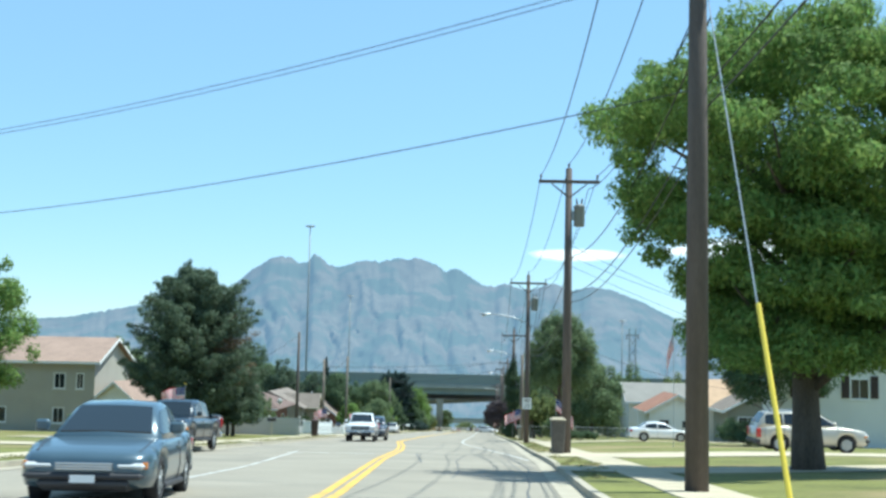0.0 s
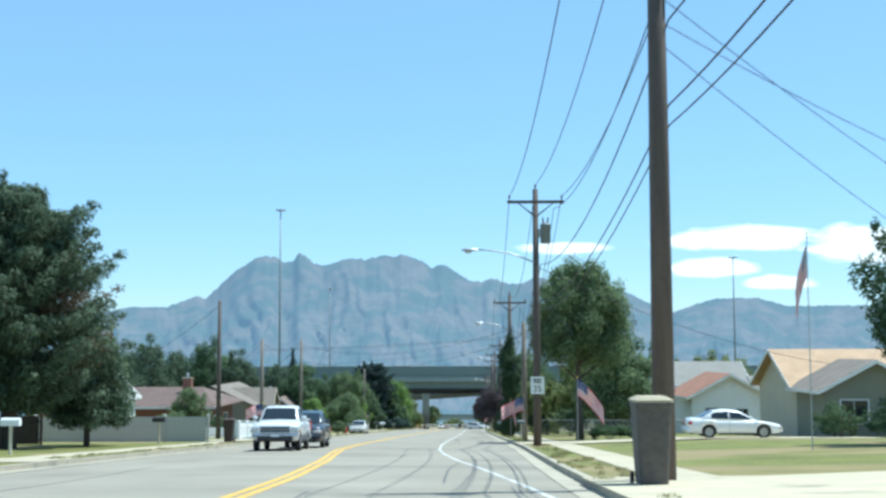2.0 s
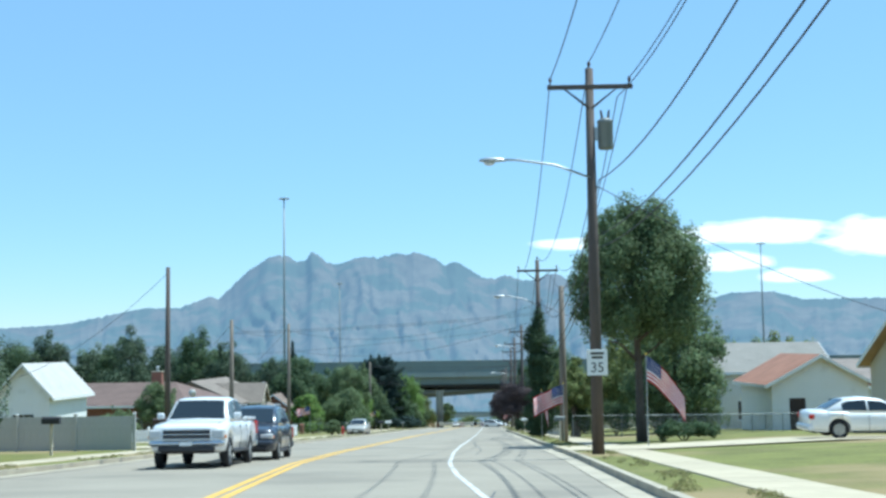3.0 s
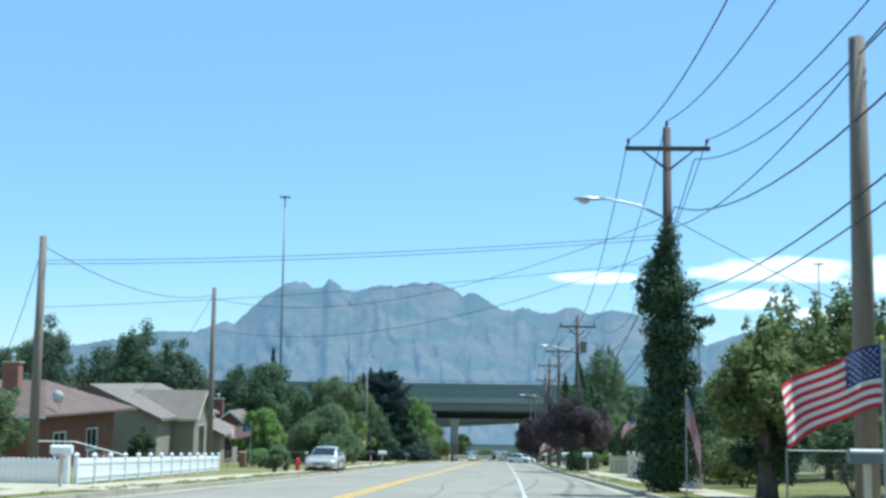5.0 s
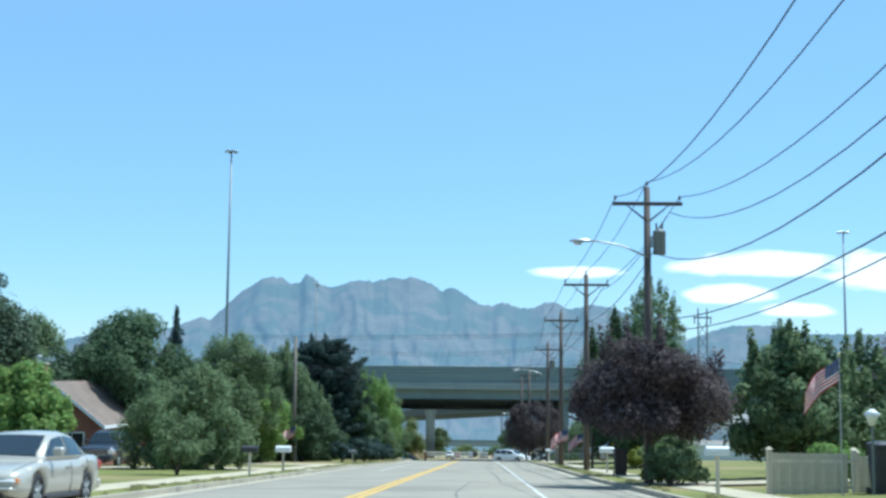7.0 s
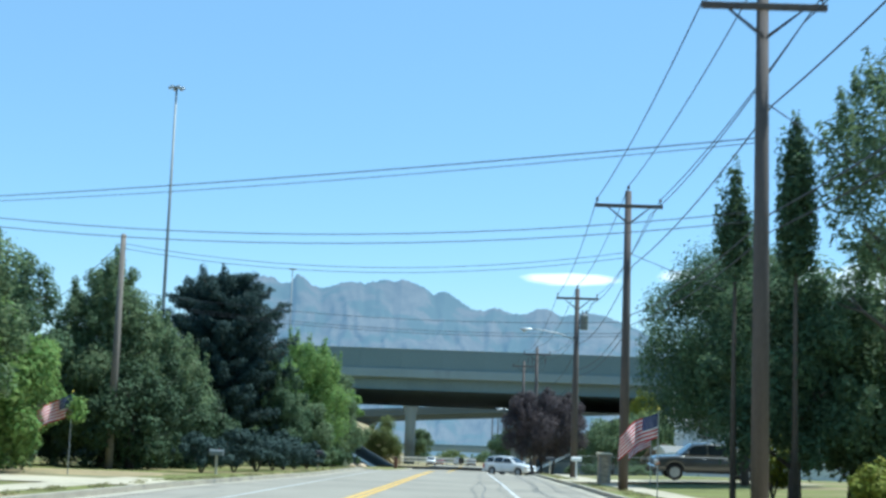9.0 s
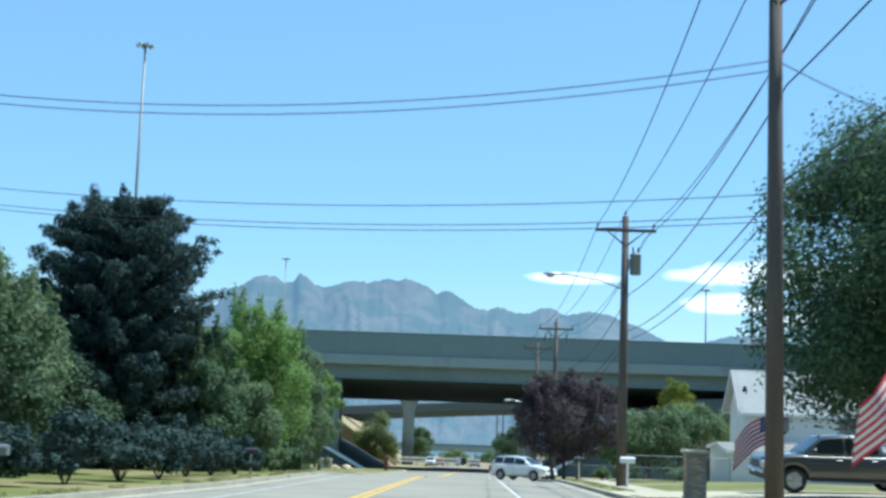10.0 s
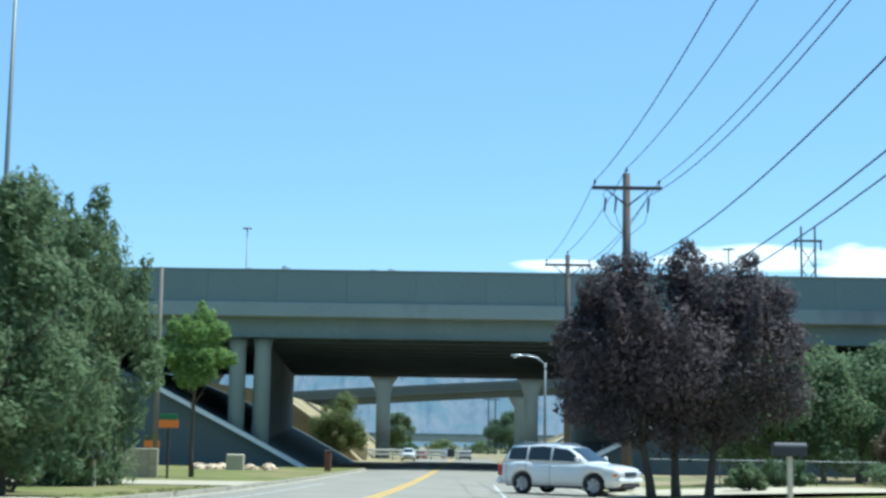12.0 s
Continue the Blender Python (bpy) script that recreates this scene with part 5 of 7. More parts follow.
# ================================================================ THE OVERPASS
FACE, TOP = 346.0, -SLOPE * 346.0 + 16.0     # near face of the bridge and its top
bridge = thing("overpass", "long grey concrete freeway overpass crossing the street", "bridge", pose(0, FACE, TOP, -3.5, 0, 0))
X0, X1, DEPTH = -170, 190, 59.0
panel = Shape().box(0, 5.99, 0, 0.35, -2.75, 0, c=0.03).mesh("parapet_panel", BRIDGE_GREY)
k = 0
while X0 + 6 * k < X1:
    part("parapet_panel", panel, None, bridge, at=pose(X0 + 6 * k, 0, 0))
    k += 1
part("coping", Shape().box(X0, X1, -0.06, 0.42, 0.004, 0.14, c=0.02), BRIDGE_GREY, bridge)
part("deck_edge", Shape().box(X0, X1, -0.30, 1.6, -4.0, -2.76, c=0.05), BRIDGE_PALE, bridge)
part("deck", Shape().box(X0, X1, 1.61, DEPTH - 1.6, -4.0, -3.0), BRIDGE_GREY, bridge)
part("deck_edge", Shape().box(X0, X1, DEPTH - 1.59, DEPTH + 0.3, -4.0, -2.76, c=0.05), BRIDGE_PALE, bridge)
part("parapet", Shape().box(X0, X1, DEPTH - 0.35, DEPTH, -2.75, -0.6), BRIDGE_GREY, bridge)
for i in range(13):
    y = 1.0 + i * (DEPTH - 2.0) / 12
    s = Shape().box(X0, X1, y - 0.06, y + 0.06, -5.62, -4.002).box(X0, X1, y - 0.28, y + 0.28, -5.70, -5.622)
    part("girder", s, GIRDER if i else BRIDGE_GREY, bridge)
for x in range(int(X0) + 8, int(X1), 9):
    part("cross_frame", Shape().box(x - 0.06, x + 0.06, 1.1, DEPTH - 1.1, -5.4, -4.8), GIRDER, bridge)
col = Shape()
col.loft([[(math.cos(2 * math.pi * k / 20) * r, math.sin(2 * math.pi * k / 20) * r, z) for k in range(20)] for r, z in ((0.72, -13.5), (0.72, -0.9), (0.9, 0.0))])
col_mesh = col.mesh("column", BRIDGE_PALE, True)
for x, y in ((-15.4, 2.6), (-17.6, 2.6), (-18.9, 30.0), (-20.6, 56.0), (-52, 8), (-54, 40)):
    part("column", col_mesh, None, bridge, at=pose(x, y, -5.72, 3.5, 0, 0))
# side piers as long walls, square to the deck edge but for a slight skew
for (xa, ya), (xb, yb), wdt in (((-15.6, 6.0), (-19.7, 58.0), 1.1), ((16.6, 2.0), (17.2, 58.0), 1.2)):
    vs = [(xa - wdt, ya, -16), (xa, ya, -16), (xb, yb, -16), (xb - wdt, yb, -16)] if xa < 0 else [(xa, ya, -16), (xa + wdt, ya, -16), (xb + wdt, yb, -16), (xb, yb, -16)]
    part("pier_wall", Shape().convex(vs + [(a, b_, -5.705) for a, b_, _ in vs], [(0, 1, 2, 3), (4, 5, 6, 7), (0, 1, 5, 4), (1, 2, 6, 5), (2, 3, 7, 6), (3, 0, 4, 7)]), BRIDGE_GREY, bridge)


def bank(pts, y0, y1, mat, name, label, cat):
    """A ground slope across the street's side: (x, height over the street) drawn out along y."""
    s = Shape()
    n = len(pts)
    ys = [y0 + (y1 - y0) * i / 8 for i in range(9)]
    vs = [(x, y, gz(y) + h) for y in ys for x, h in pts]
    s.add(vs, [(j * n + i, j * n + i + 1, (j + 1) * n + i + 1, (j + 1) * n + i) for j in range(8) for i in range(n - 1)])
    for j in (0, 8):
        row = vs[j * n:(j + 1) * n]
        s.add(row + [(p[0], p[1], p[2] - 14) for p in reversed(row)], [tuple(range(2 * n))])
    return tagged(part(name, s, mat), label, cat, kind="structure")


# paving takes the darker tone to paint in the overpass's shade
bank([(-60, 11.5), (-32, 10.0), (-24.5, 6.9), (-16, 2.4), (-11.0, -0.3)], 347, 405, BRIDGE_SHADED, "slope_paving", "concrete slope paving coloured darker for the shade under the overpass", "slope")
bank([(60, 11.5), (30, 10.0), (24, 7.0), (15.5, 2.0), (8.9, -1.2)], 347, 405, BRIDGE_SHADED, "slope_paving", "concrete slope paving coloured darker for the shade under the overpass", "slope")
bank([(-140, 12.5), (-40, 11.5), (-24, 9.6), (-17.5, 5.0), (-11.5, -0.3)], 418, 520, STRAW, "embankment", "straw-coloured dry grass embankment", "slope")
bank([(140, 10.5), (44, 9.0), (30, 6.5), (20, 2.5), (13, -0.5)], 406.5, 520, STRAW, "embankment", "straw-coloured dry grass embankment", "slope")
for pts, y in (([(-25.0, 7.3), (-16, 2.7), (-10.9, 0.0)], 346.6), ([(-26.5, 7.6), (-19.8, 3.2), (-15.0, 0.05)], 405.8), ([(24.0, 7.4), (16.0, 2.8), (10.2, -0.7)], 405.8), ([(24.5, 7.4), (15.5, 2.2), (8.9, -1.0)], 346.6)):
    s = Shape()
    for (xa, ha), (xb, hb) in zip(pts, pts[1:]):
        s.slab([(xa, y - 0.25, gz(y) + ha), (xb, y - 0.25, gz(y) + hb), (xb, y + 0.25, gz(y) + hb), (xa, y + 0.25, gz(y) + ha)], 0.35)
    tagged(part("slope_kerb", s, WHITE_PAINT), "white-painted kerb edging the slope paving", "kerb", kind="structure")

# a curving ramp and a low bridge beyond
ramp = thing("ramp_bridge", "pale concrete flyover ramp on round piers", "bridge", pose(0, 505, 0))
s = Shape()
rows_ = []
for i in range(13):
    x = -90 + 15 * i
    z = -SLOPE * 505 + 13.0 + 0.064 * (x + 12) - 0.00008 * (x + 12) ** 2
    rows_.append([(x, 0.05 * x, z), (x, 9 + 0.05 * x, z), (x, 9 + 0.05 * x, z - 1.1), (x, 7 + 0.05 * x, z - 1.3), (x, 6.5 + 0.05 * x, z - 2.7), (x, 2.5 + 0.05 * x, z - 2.7), (x, 2 + 0.05 * x, z - 1.3), (x, 0.05 * x, z - 1.1)])
# deck and parapets use the darkened tone for their shaded near side
part("deck", s.loft(rows_), BRIDGE_SHADED, ramp)
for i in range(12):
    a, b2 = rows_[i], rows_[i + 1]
    part("parapet", Shape().slab([(a[0][0], a[0][1], a[0][2] + 1.0), (b2[0][0] - 0.05, b2[0][1], b2[0][2] + 1.0), (b2[0][0] - 0.05, b2[0][1], b2[0][2]), (a[0][0], a[0][1], a[0][2])], 0.25), BRIDGE_SHADED, ramp)
for x in (-52, -24.0, 17.0, 50):
    z = -SLOPE * 505 + 13.0 + 0.064 * (x + 12) - 2.7
    s = Shape().loft([[(x + math.cos(2 * math.pi * k / 16) * r * f, 4.5 + math.sin(2 * math.pi * k / 16) * r, q) for k in range(16)] for r, f, q in ((1.25, 1, z - 22), (1.25, 1, z - 2.6), (1.5, 1.5, z - 0.7), (1.6, 1.75, z))])
    part("pier", s, BRIDGE_PALE, ramp, smooth=True)
fly = thing("flyover", "grey concrete flyover on flared piers behind the overpass", "bridge", pose(0, 450, -13.0))
part("deck", Shape().box(-70, 90, 0, 9, 0.0, 1.5, c=0.1), BRIDGE_GREY, fly)
part("girder", Shape().box(-70, 90, 2, 7, -1.6, -0.004, c=0.1), BRIDGE_GREY, fly)
for x in (-41, -10.4, 15.6, 46):
    s = Shape().loft([[(x + math.cos(2 * math.pi * k / 16) * r * f, 4.5 + math.sin(2 * math.pi * k / 16) * r, q) for k in range(16)] for r, f, q in ((1.25, 1, -18), (1.25, 1, -4.6), (1.4, 1.2, -2.9), (1.5, 1.7, -1.61))])
    part("pier", s, BRIDGE_PALE, fly, smooth=True)
lowb = thing("far_bridge", "low grey concrete bridge far under the overpass", "bridge", pose(0, 690, -SLOPE * 690 - 4.7))
part("deck", Shape().box(-150, 150, 0, 14, 7.6, 9.6, c=0.1), BRIDGE_PALE, lowb)
part("parapet", Shape().box(-150, 150, 0.1, 0.5, 9.61, 10.6), BRIDGE_GREY, lowb)
for x in (-60, -28, 26, 34, 66):
    part("pier", Shape().box(x - 1.2, x + 1.2, 2, 12, -2.0, 7.59, c=0.1), BRIDGE_PALE, lowb)

gr = thing("guard_rail", "long white two-bar guard rail beyond the overpass", "guard rail", upright(-3.5, 430, 0.0))
for z in (0.62, 1.25):
    part("rail", Shape().box(-8.2, 8.2, -0.05, 0.05, z, z + 0.34, c=0.03), WHITE_PAINT, gr)
for k in range(9):
    part("post", Shape().box(-8.1 + 2.0 * k, -7.95 + 2.0 * k, 0.052, 0.2, -0.3, 1.62, c=0.01), STEEL_GREY, gr)
part("marker_board", Shape().box(4.5, 5.6, -0.09, -0.055, 0.55, 1.7, c=0.02), PLASTIC_DARK, gr)
rw_ = thing("retaining_wall", "low pale concrete retaining wall beyond the overpass", "wall", upright(-14.6, 424, 0.0))
for k in range(5):
    part("wall_panel", Shape().box(-3.4 + 1.4 * k, -2.02 + 1.4 * k, -0.15, 0.15, -0.4, 1.9, c=0.02), CONCRETE, rw_)
for dx in (0.0, 2.1):
    fp = thing("utility_pole", "slim dark wooden pole far beyond the overpass", "utility pole", upright(13.6 + dx, 610, 0.0), "utility poles along the street")
    part("shaft", Shape().rod((0, 0, -0.5), (0, 0, 18.0 + dx), 0.26, 0.18, n=8), WOOD_POLE, fp)
    part("crossarm", Shape().box(-1.5, 1.5, -0.12, 0.12, 16.4, 16.7), WOOD_POLE, fp)

sg = thing("yard_sign", "small green and orange sign on a wooden post", "sign", upright(-12.25, 300, 0.13))
part("post", Shape().box(-0.05, 0.05, -0.05, 0.05, -0.3, 3.0, c=0.01), BROWN_WOOD, sg)
part("green_board", Shape().box(-0.4, 0.4, -0.09, -0.055, 2.72, 2.98, c=0.01), SIGN_GREEN, sg)
part("orange_board", Shape().box(-0.46, 0.46, -0.09, -0.055, 2.34, 2.7, c=0.01), SIGN_ORANGE, sg)
mp = thing("marker_post", "squat rust-brown marker post at the kerb", "post", upright(-7.4, 327, 0.1))
part("shaft", Shape().box(-0.22, 0.22, -0.22, 0.22, -0.3, 1.35, c=0.04), RUST_STEEL, mp)
part("cap", Shape().box(-0.27, 0.27, -0.27, 0.27, 1.352, 1.47, c=0.03), BROWN_WOOD, mp)

# lamp masts and a lattice pylon beyond the bridge
def high_mast(x, y, z_top, label, foot=None):
    base = gz(y) if foot is None else foot
    h = z_top - base
    t = thing("light_mast", label, "light mast", pose(x, y, base), "tall lamp masts by the freeway")
    part("shaft", Shape().rod((0, 0, -0.5), (0, 0, h), 0.42, 0.17, n=12), STEEL_GREY, t, smooth=True)
    part("crown_ring", Shape().rod((0, 0, h - 0.25), (0, 0, h - 0.05), 0.8, n=16), STEEL_GREY, t)
    for k in range(6):
        a = k * math.pi / 3
        part("floodlight", Shape().box(math.cos(a) * 1.2 - 0.28, math.cos(a) * 1.2 + 0.28, math.sin(a) * 1.2 - 0.28, math.sin(a) * 1.2 + 0.28, h - 0.45, h + 0.05, c=0.08), GALV, t)
        part("bracket", Shape().rod((0, 0, h - 0.15), (math.cos(a) * 0.95, math.sin(a) * 0.95, h - 0.15), 0.06, n=6), STEEL_GREY, t)
    return t


for x, y, z in ((-52.1, 383.4, 41.4), (-60.2, 600, 29.0), (93.5, 428, 30.2), (68, 528, 17.0)):
    high_mast(x, y, z, "slender grey floodlight mast beside the freeway")


def pylon(x, y, z_top):
    t = thing("transmission_tower", "grey lattice power pylon with two legs", "pylon", pose(x, y, gz(y)))
    h = z_top - gz(y)
    for sx in (-1.15, 1.15):
        part("leg", Shape().rod((sx, 0, -0.5), (sx, 0, h), 0.28, 0.18, n=8), STEEL_GREY, t)
    for k in range(9):
        z0, z1 = h * (0.1 + 0.09 * k), h * (0.1 + 0.09 * (k + 1))
        for a, b2 in (((-1.15, 0, z0), (1.15, 0, z1)), ((1.15, 0, z0), (-1.15, 0, z1))):
            part("brace", Shape().rod(a, b2, 0.09, n=5), STEEL_GREY, t)
    part("crossarm", Shape().box(-2.3, 2.3, -0.2, 0.2, h - 2.6, h - 2.2), STEEL_GREY, t)
    for sx in (-2.1, 2.1):
        part("insulator", Shape().rod((sx, 0, h - 2.6), (sx, 0, h - 4.0), 0.14, n=6), PORCELAIN, t)
    return t


pylon(60.6, 440.7, 11.4)
part_lamp = thing("street_lamp", "tall grey steel street lamp with a curved arm", "street lamp", upright(7.0, 320))
part("pole", Shape().rod((0, 0, -0.3), (0, 0, 7.3), 0.11, 0.07, n=10), STEEL_GREY, part_lamp, smooth=True)
part("lamp_arm", Shape().tube([(0, 0, 7.2), (-0.5, 0, 7.6), (-1.2, 0, 7.75), (-1.7, 0, 7.75)], 0.05, 8), GALV, part_lamp, smooth=True)
lamp_head(part_lamp, -2.0, 0, 7.72, -1)

# ================================================================ UTILITY POLES AND WIRES
P = {"A": (4.2, 21.1, 11.2), "B": (4.39, 51.2, 11.7), "C": (4.35, 84.6, 11.29), "D": (4.9, 124.6, 10.61), "E": (5.95, 175.4, 10.44), "F": (6.07, 199.6, 10.68), "G": (6.3, 220.8, 10.89), "H": (7.25, 249.2, 11.06), "I": (7.5, 288.8, 11.42), "J": (7.6, 312.0, 12.2)}
utility_pole(*P["A"][:2], 11.8, 11.2, label="tall weathered wooden power pole beside the footpath", girth=0.19)
utility_pole(*P["B"][:2], 12.3, 11.7, transformer=True, label="weathered wooden power pole with crossarm and transformer", girth=0.19)
utility_pole(*P["C"][:2], 11.9, 11.29, transformer=True, lamp=(-3.25, 9.0), label="wooden power pole carrying a street lamp and speed sign", girth=0.17)
utility_pole(*P["D"][:2], 11.3, 10.61, lamp=(-2.7, 8.95), label="wooden power pole wrapped in dark ivy", girth=0.17)
utility_pole(*P["E"][:2], 11.1, 10.44, transformer=True, lamp=(-2.75, 8.95), label="wooden power pole with transformer and street lamp", girth=0.16)
utility_pole(*P["F"][:2], 11.3, 10.68, label="wooden power pole with a plain crossarm", girth=0.17)
utility_pole(*P["G"][:2], 11.5, 10.89, label="wooden power pole by a tan gate pillar", girth=0.17)
utility_pole(*P["H"][:2], 11.7, 11.06, transformer=True, lamp=(-3.35, 9.0), label="wooden power pole with transformer and street lamp", girth=0.19)
utility_pole(*P["I"][:2], 12.0, 11.42, cutouts=True, label="wooden power pole with fuse cutouts under its crossarm", girth=0.19)
utility_pole(*P["J"][:2], 12.8, 12.2, label="wooden power pole near the overpass", girth=0.18)
utility_pole(4.95, 105.7, 7.5, mat=POLE_GREY, label="short grey wooden pole without a crossarm", girth=0.17)
for x, y, h in ((-15.9, 112.4, 9.6), (-15.0, 125.2, 7.8), (-15.0, 149.4, 9.5), (-14.5, 225.1, 9.9), (-18.2, 322.0, 13.3)):
    utility_pole(x, y, h, mat=POLE_GREY if y > 120 else WOOD_POLE, label="bare grey service pole behind the far kerb", girth=0.15)


def tip(k, sx):
    x, y, h = P[k]
    return Vector((x + sx * 1.22, y - 0.14, gz(y) + 0.1 + h + 0.27))


def at_pole(k, h, dx=0.0):
    x, y, _ = P[k]
    return Vector((x + dx, y, gz(y) + h))


order = "ABCDEFGHIJ"
TEL = dict(zip(order, (7.0, 7.0, 6.8, 6.1, 6.2, 6.4, 6.8, 6.8, 6.9, 6.8)))       # heights of the telephone cables
NEUTRAL = dict(zip(order, (8.6, 8.6, 8.5, 8.9, 8.7, 8.7, 8.7, 8.4, 8.6, 8.8)))   # and of the neutral line
SLACK = dict(zip(order, (0.0010, 0.0010, 0.0014, 0.00105, 0.0007, 0.0006, 0.0007, 0.00065, 0.0007)))
TOPS = dict(zip(order, (11.8, 12.3, 11.9, 11.3, 11.1, 11.3, 11.5, 11.7, 12.0, 12.8)))
for a, b2 in zip(order, order[1:]):
    span = P[b2][1] - P[a][1]
    sag = SLACK[a] * span * span
    for sx in (-1, 1):
        wire(tip(a, sx), tip(b2, sx), sag)
    wire(at_pole(a, TOPS[a] + 0.3), at_pole(b2, TOPS[b2] + 0.3), sag)
    wire(at_pole(a, P[a][2] - 0.2, 0.85), at_pole(b2, P[b2][2] - 0.2, 0.85), sag * 1.25)
    wire(at_pole(a, NEUTRAL[a], 0.22), at_pole(b2, NEUTRAL[b2], 0.22), sag * 1.1, 0.018)
    for dh, r in ((0.0, 0.017), (-0.38, 0.015)):
        wire(at_pole(a, TEL[a] + dh, 0.2), at_pole(b2, TEL[b2] + dh, 0.2), (0.00085 if a < "D" else 0.0006) * span * span, r, "black telephone cable between the poles")
for sx in (-1.22, 1.22, 0.0):
    wire(Vector((4.1 + sx, -16, gz(-16) + 11.5)), tip("A", sx / 1.22) if sx else at_pole("A", 12.15), 0.6)
for h in (7.4, 7.0):
    wire((4.3, -16, gz(-16) + h), at_pole("A", h, 0.2), 0.6, 0.016, "black telephone cable between the poles")


def drop(k, h, x, y, h2, sag=0.9, r=0.014):
    wire(at_pole(k, h), (x, y, gz(y) + h2), sag, r, "thin service line slung across the street")


drop("A", 7.3, -18, 38.1, 7.45, 0.35, 0.012)
for off in (0, 0.12):
    drop("A", 9.6 + off, -18, 38.1, 9.9 + off, 0.35, 0.01)
    drop("D", 7.9 + off, -15.0, 125.2, 7.0 + off, 0.2, 0.01)
    drop("G", 5.95 + off, -16, 229.5, 7.7 + off, 0.5, 0.01)
for off in (0, 0.2):
    drop("G", 9.0 + off, -14.5, 225.1, 9.4 + off, 0.8, 0.012)
    drop("F", 6.25 + off, -16, 202.5, 6.6 + off, 0.75, 0.01)
drop("F", 8.0, -16, 213, 8.9, 0.1, 0.014)
drop("F", 7.9, -16, 213, 8.75, 0.15, 0.01)
drop("G", 6.5, -16, 229.5, 8.25, 0.5, 0.01)
drop("D", 8.6, -15.0, 149.4, 9.0, 1.4, 0.011)
drop("D", 7.6, -15.0, 149.4, 7.4, 1.3, 0.011)
drop("D", 7.2, -15.0, 125.2, 5.6, 0.2, 0.008)
drop("B", 8.6, 26, 66, 5.6, 0.8, 0.01)
drop("B", 9.1, 30, 78, 5.4, 0.9, 0.01)
drop("B", 8.2, 34, 92, 5.8, 0.9, 0.01)
drop("C", 8.4, 24, 102, 4.6, 0.7)
drop("D", 8.6, 22, 136, 5.0, 0.7)
drop("D", 8.2, 4.95, 105.7, 7.2, 0.5)
drop("C", 8.2, 4.95, 105.7, 7.3, 0.5)
drop("G", 9.2, 24, 228, 7.0, 0.8)
drop("F", 8.8, 22, 212, 7.0, 0.8)
for (xa, ya, ha), (xb, yb, hb) in (((-15.9, 112.4, 9.4), (-30, 128, 4.5)), ((-15.0, 125.2, 7.6), (-27, 150, 4.5)), ((-15.0, 149.4, 9.3), (-26, 172, 4.8)), ((-15, 125.2, 7.6), (-15, 149.4, 9.2)), ((-14.5, 225.1, 9.7), (-30, 246, 6)), ((-18.2, 322, 13), (-15, 290, 8))):
    wire((xa, ya, gz(ya) + ha), (xb, yb, gz(yb) + hb), 0.7, 0.013, "thin service line to a house")
guy = thing("guy_wire", "steel guy wire with a yellow plastic guard", "guy wire", upright(4.3, 15.2))
part("strand", Shape().rod((0, 0, -0.1), (-0.1, 5.8, 9.6), 0.012, n=6), GALV, guy)
part("guard", Shape().rod((-0.002, 0.06, 0.1), (-0.03, 1.75, 2.9), 0.04, n=8), GUARD_YELLOW, guy)
part("anchor", Shape().rod((0, -0.02, -0.3), (0, 0, 0.12), 0.03, n=6), GALV, guy)

# speed sign on its pole
sg = thing("speed_sign", "white speed limit sign on the power pole", "sign", upright(4.35, 84.35, 2.5))
part("board", Shape().box(-0.31, 0.31, -0.06, -0.045, 0, 0.78, c=0.004), SIGN_WHITE, sg)
part("bracket", Shape().box(-0.03, 0.03, -0.044, 0.1, 0.1, 0.7), GALV, sg)
for z, w in ((0.66, 0.20), (0.54, 0.17)):
    part("wording", Shape().box(-w, w, -0.066, -0.062, z - 0.035, z + 0.035), SIGN_BLACK, sg)
txt = bpy.data.curves.new("numerals", "FONT")
txt.body, txt.size, txt.align_x, txt.extrude = "35", 0.42, "CENTER", 0.002
nt = new("numerals", txt)
nt.matrix_basis = pose(0, -0.064, 0.10, 90, 0, 0)
nt.parent = sg
txt.materials.append(SIGN_BLACK)
deps = bpy.context.evaluated_depsgraph_get()
me = bpy.data.meshes.new_from_object(nt.evaluated_get(deps))
bpy.data.objects.remove(nt)
part("numerals", me, None, sg, at=pose(0, -0.064, 0.10, 90, 0, 0))

# ivy on the pole
iv = thing("ivy", "dark ivy climbing the whole power pole", "ivy", upright(4.9, 124.6, 0.1))
bl = []
q = random.Random(11)
for i in range(34):
    u = i / 33
    z = 0.4 + 7.9 * u
    r = (0.75 if u < 0.72 else 0.75 - (u - 0.72) * 2.0) * q.uniform(0.75, 1.15)
    a = q.uniform(0, 6.28)
    bl.append((math.cos(a) * r * 0.3, math.sin(a) * r * 0.3, z, r, r, 0.42))
for x, z, r in ((-0.75, 6.3, 0.35), (0.9, 5.2, 0.3), (1.25, 5.25, 0.2), (-0.5, 1.6, 0.7), (0.6, 1.0, 0.8), (0.9, 2.4, 0.6), (0.55, 3.6, 0.55)):
    bl.append((x, 0, z, r, r, r * 0.8))
part("stem", Shape().tube([(0.2, -0.15, -0.1), (-0.15, -0.2, 2.5), (0.18, 0.1, 5), (0, -0.15, 7.5)], [0.08, 0.06, 0.05, 0.02], 6), BARK, iv)
part("leaves", leaf_mesh("leaves", bl, 7500, 0.13, 21, LEAF_IVY, 0.3), None, iv)

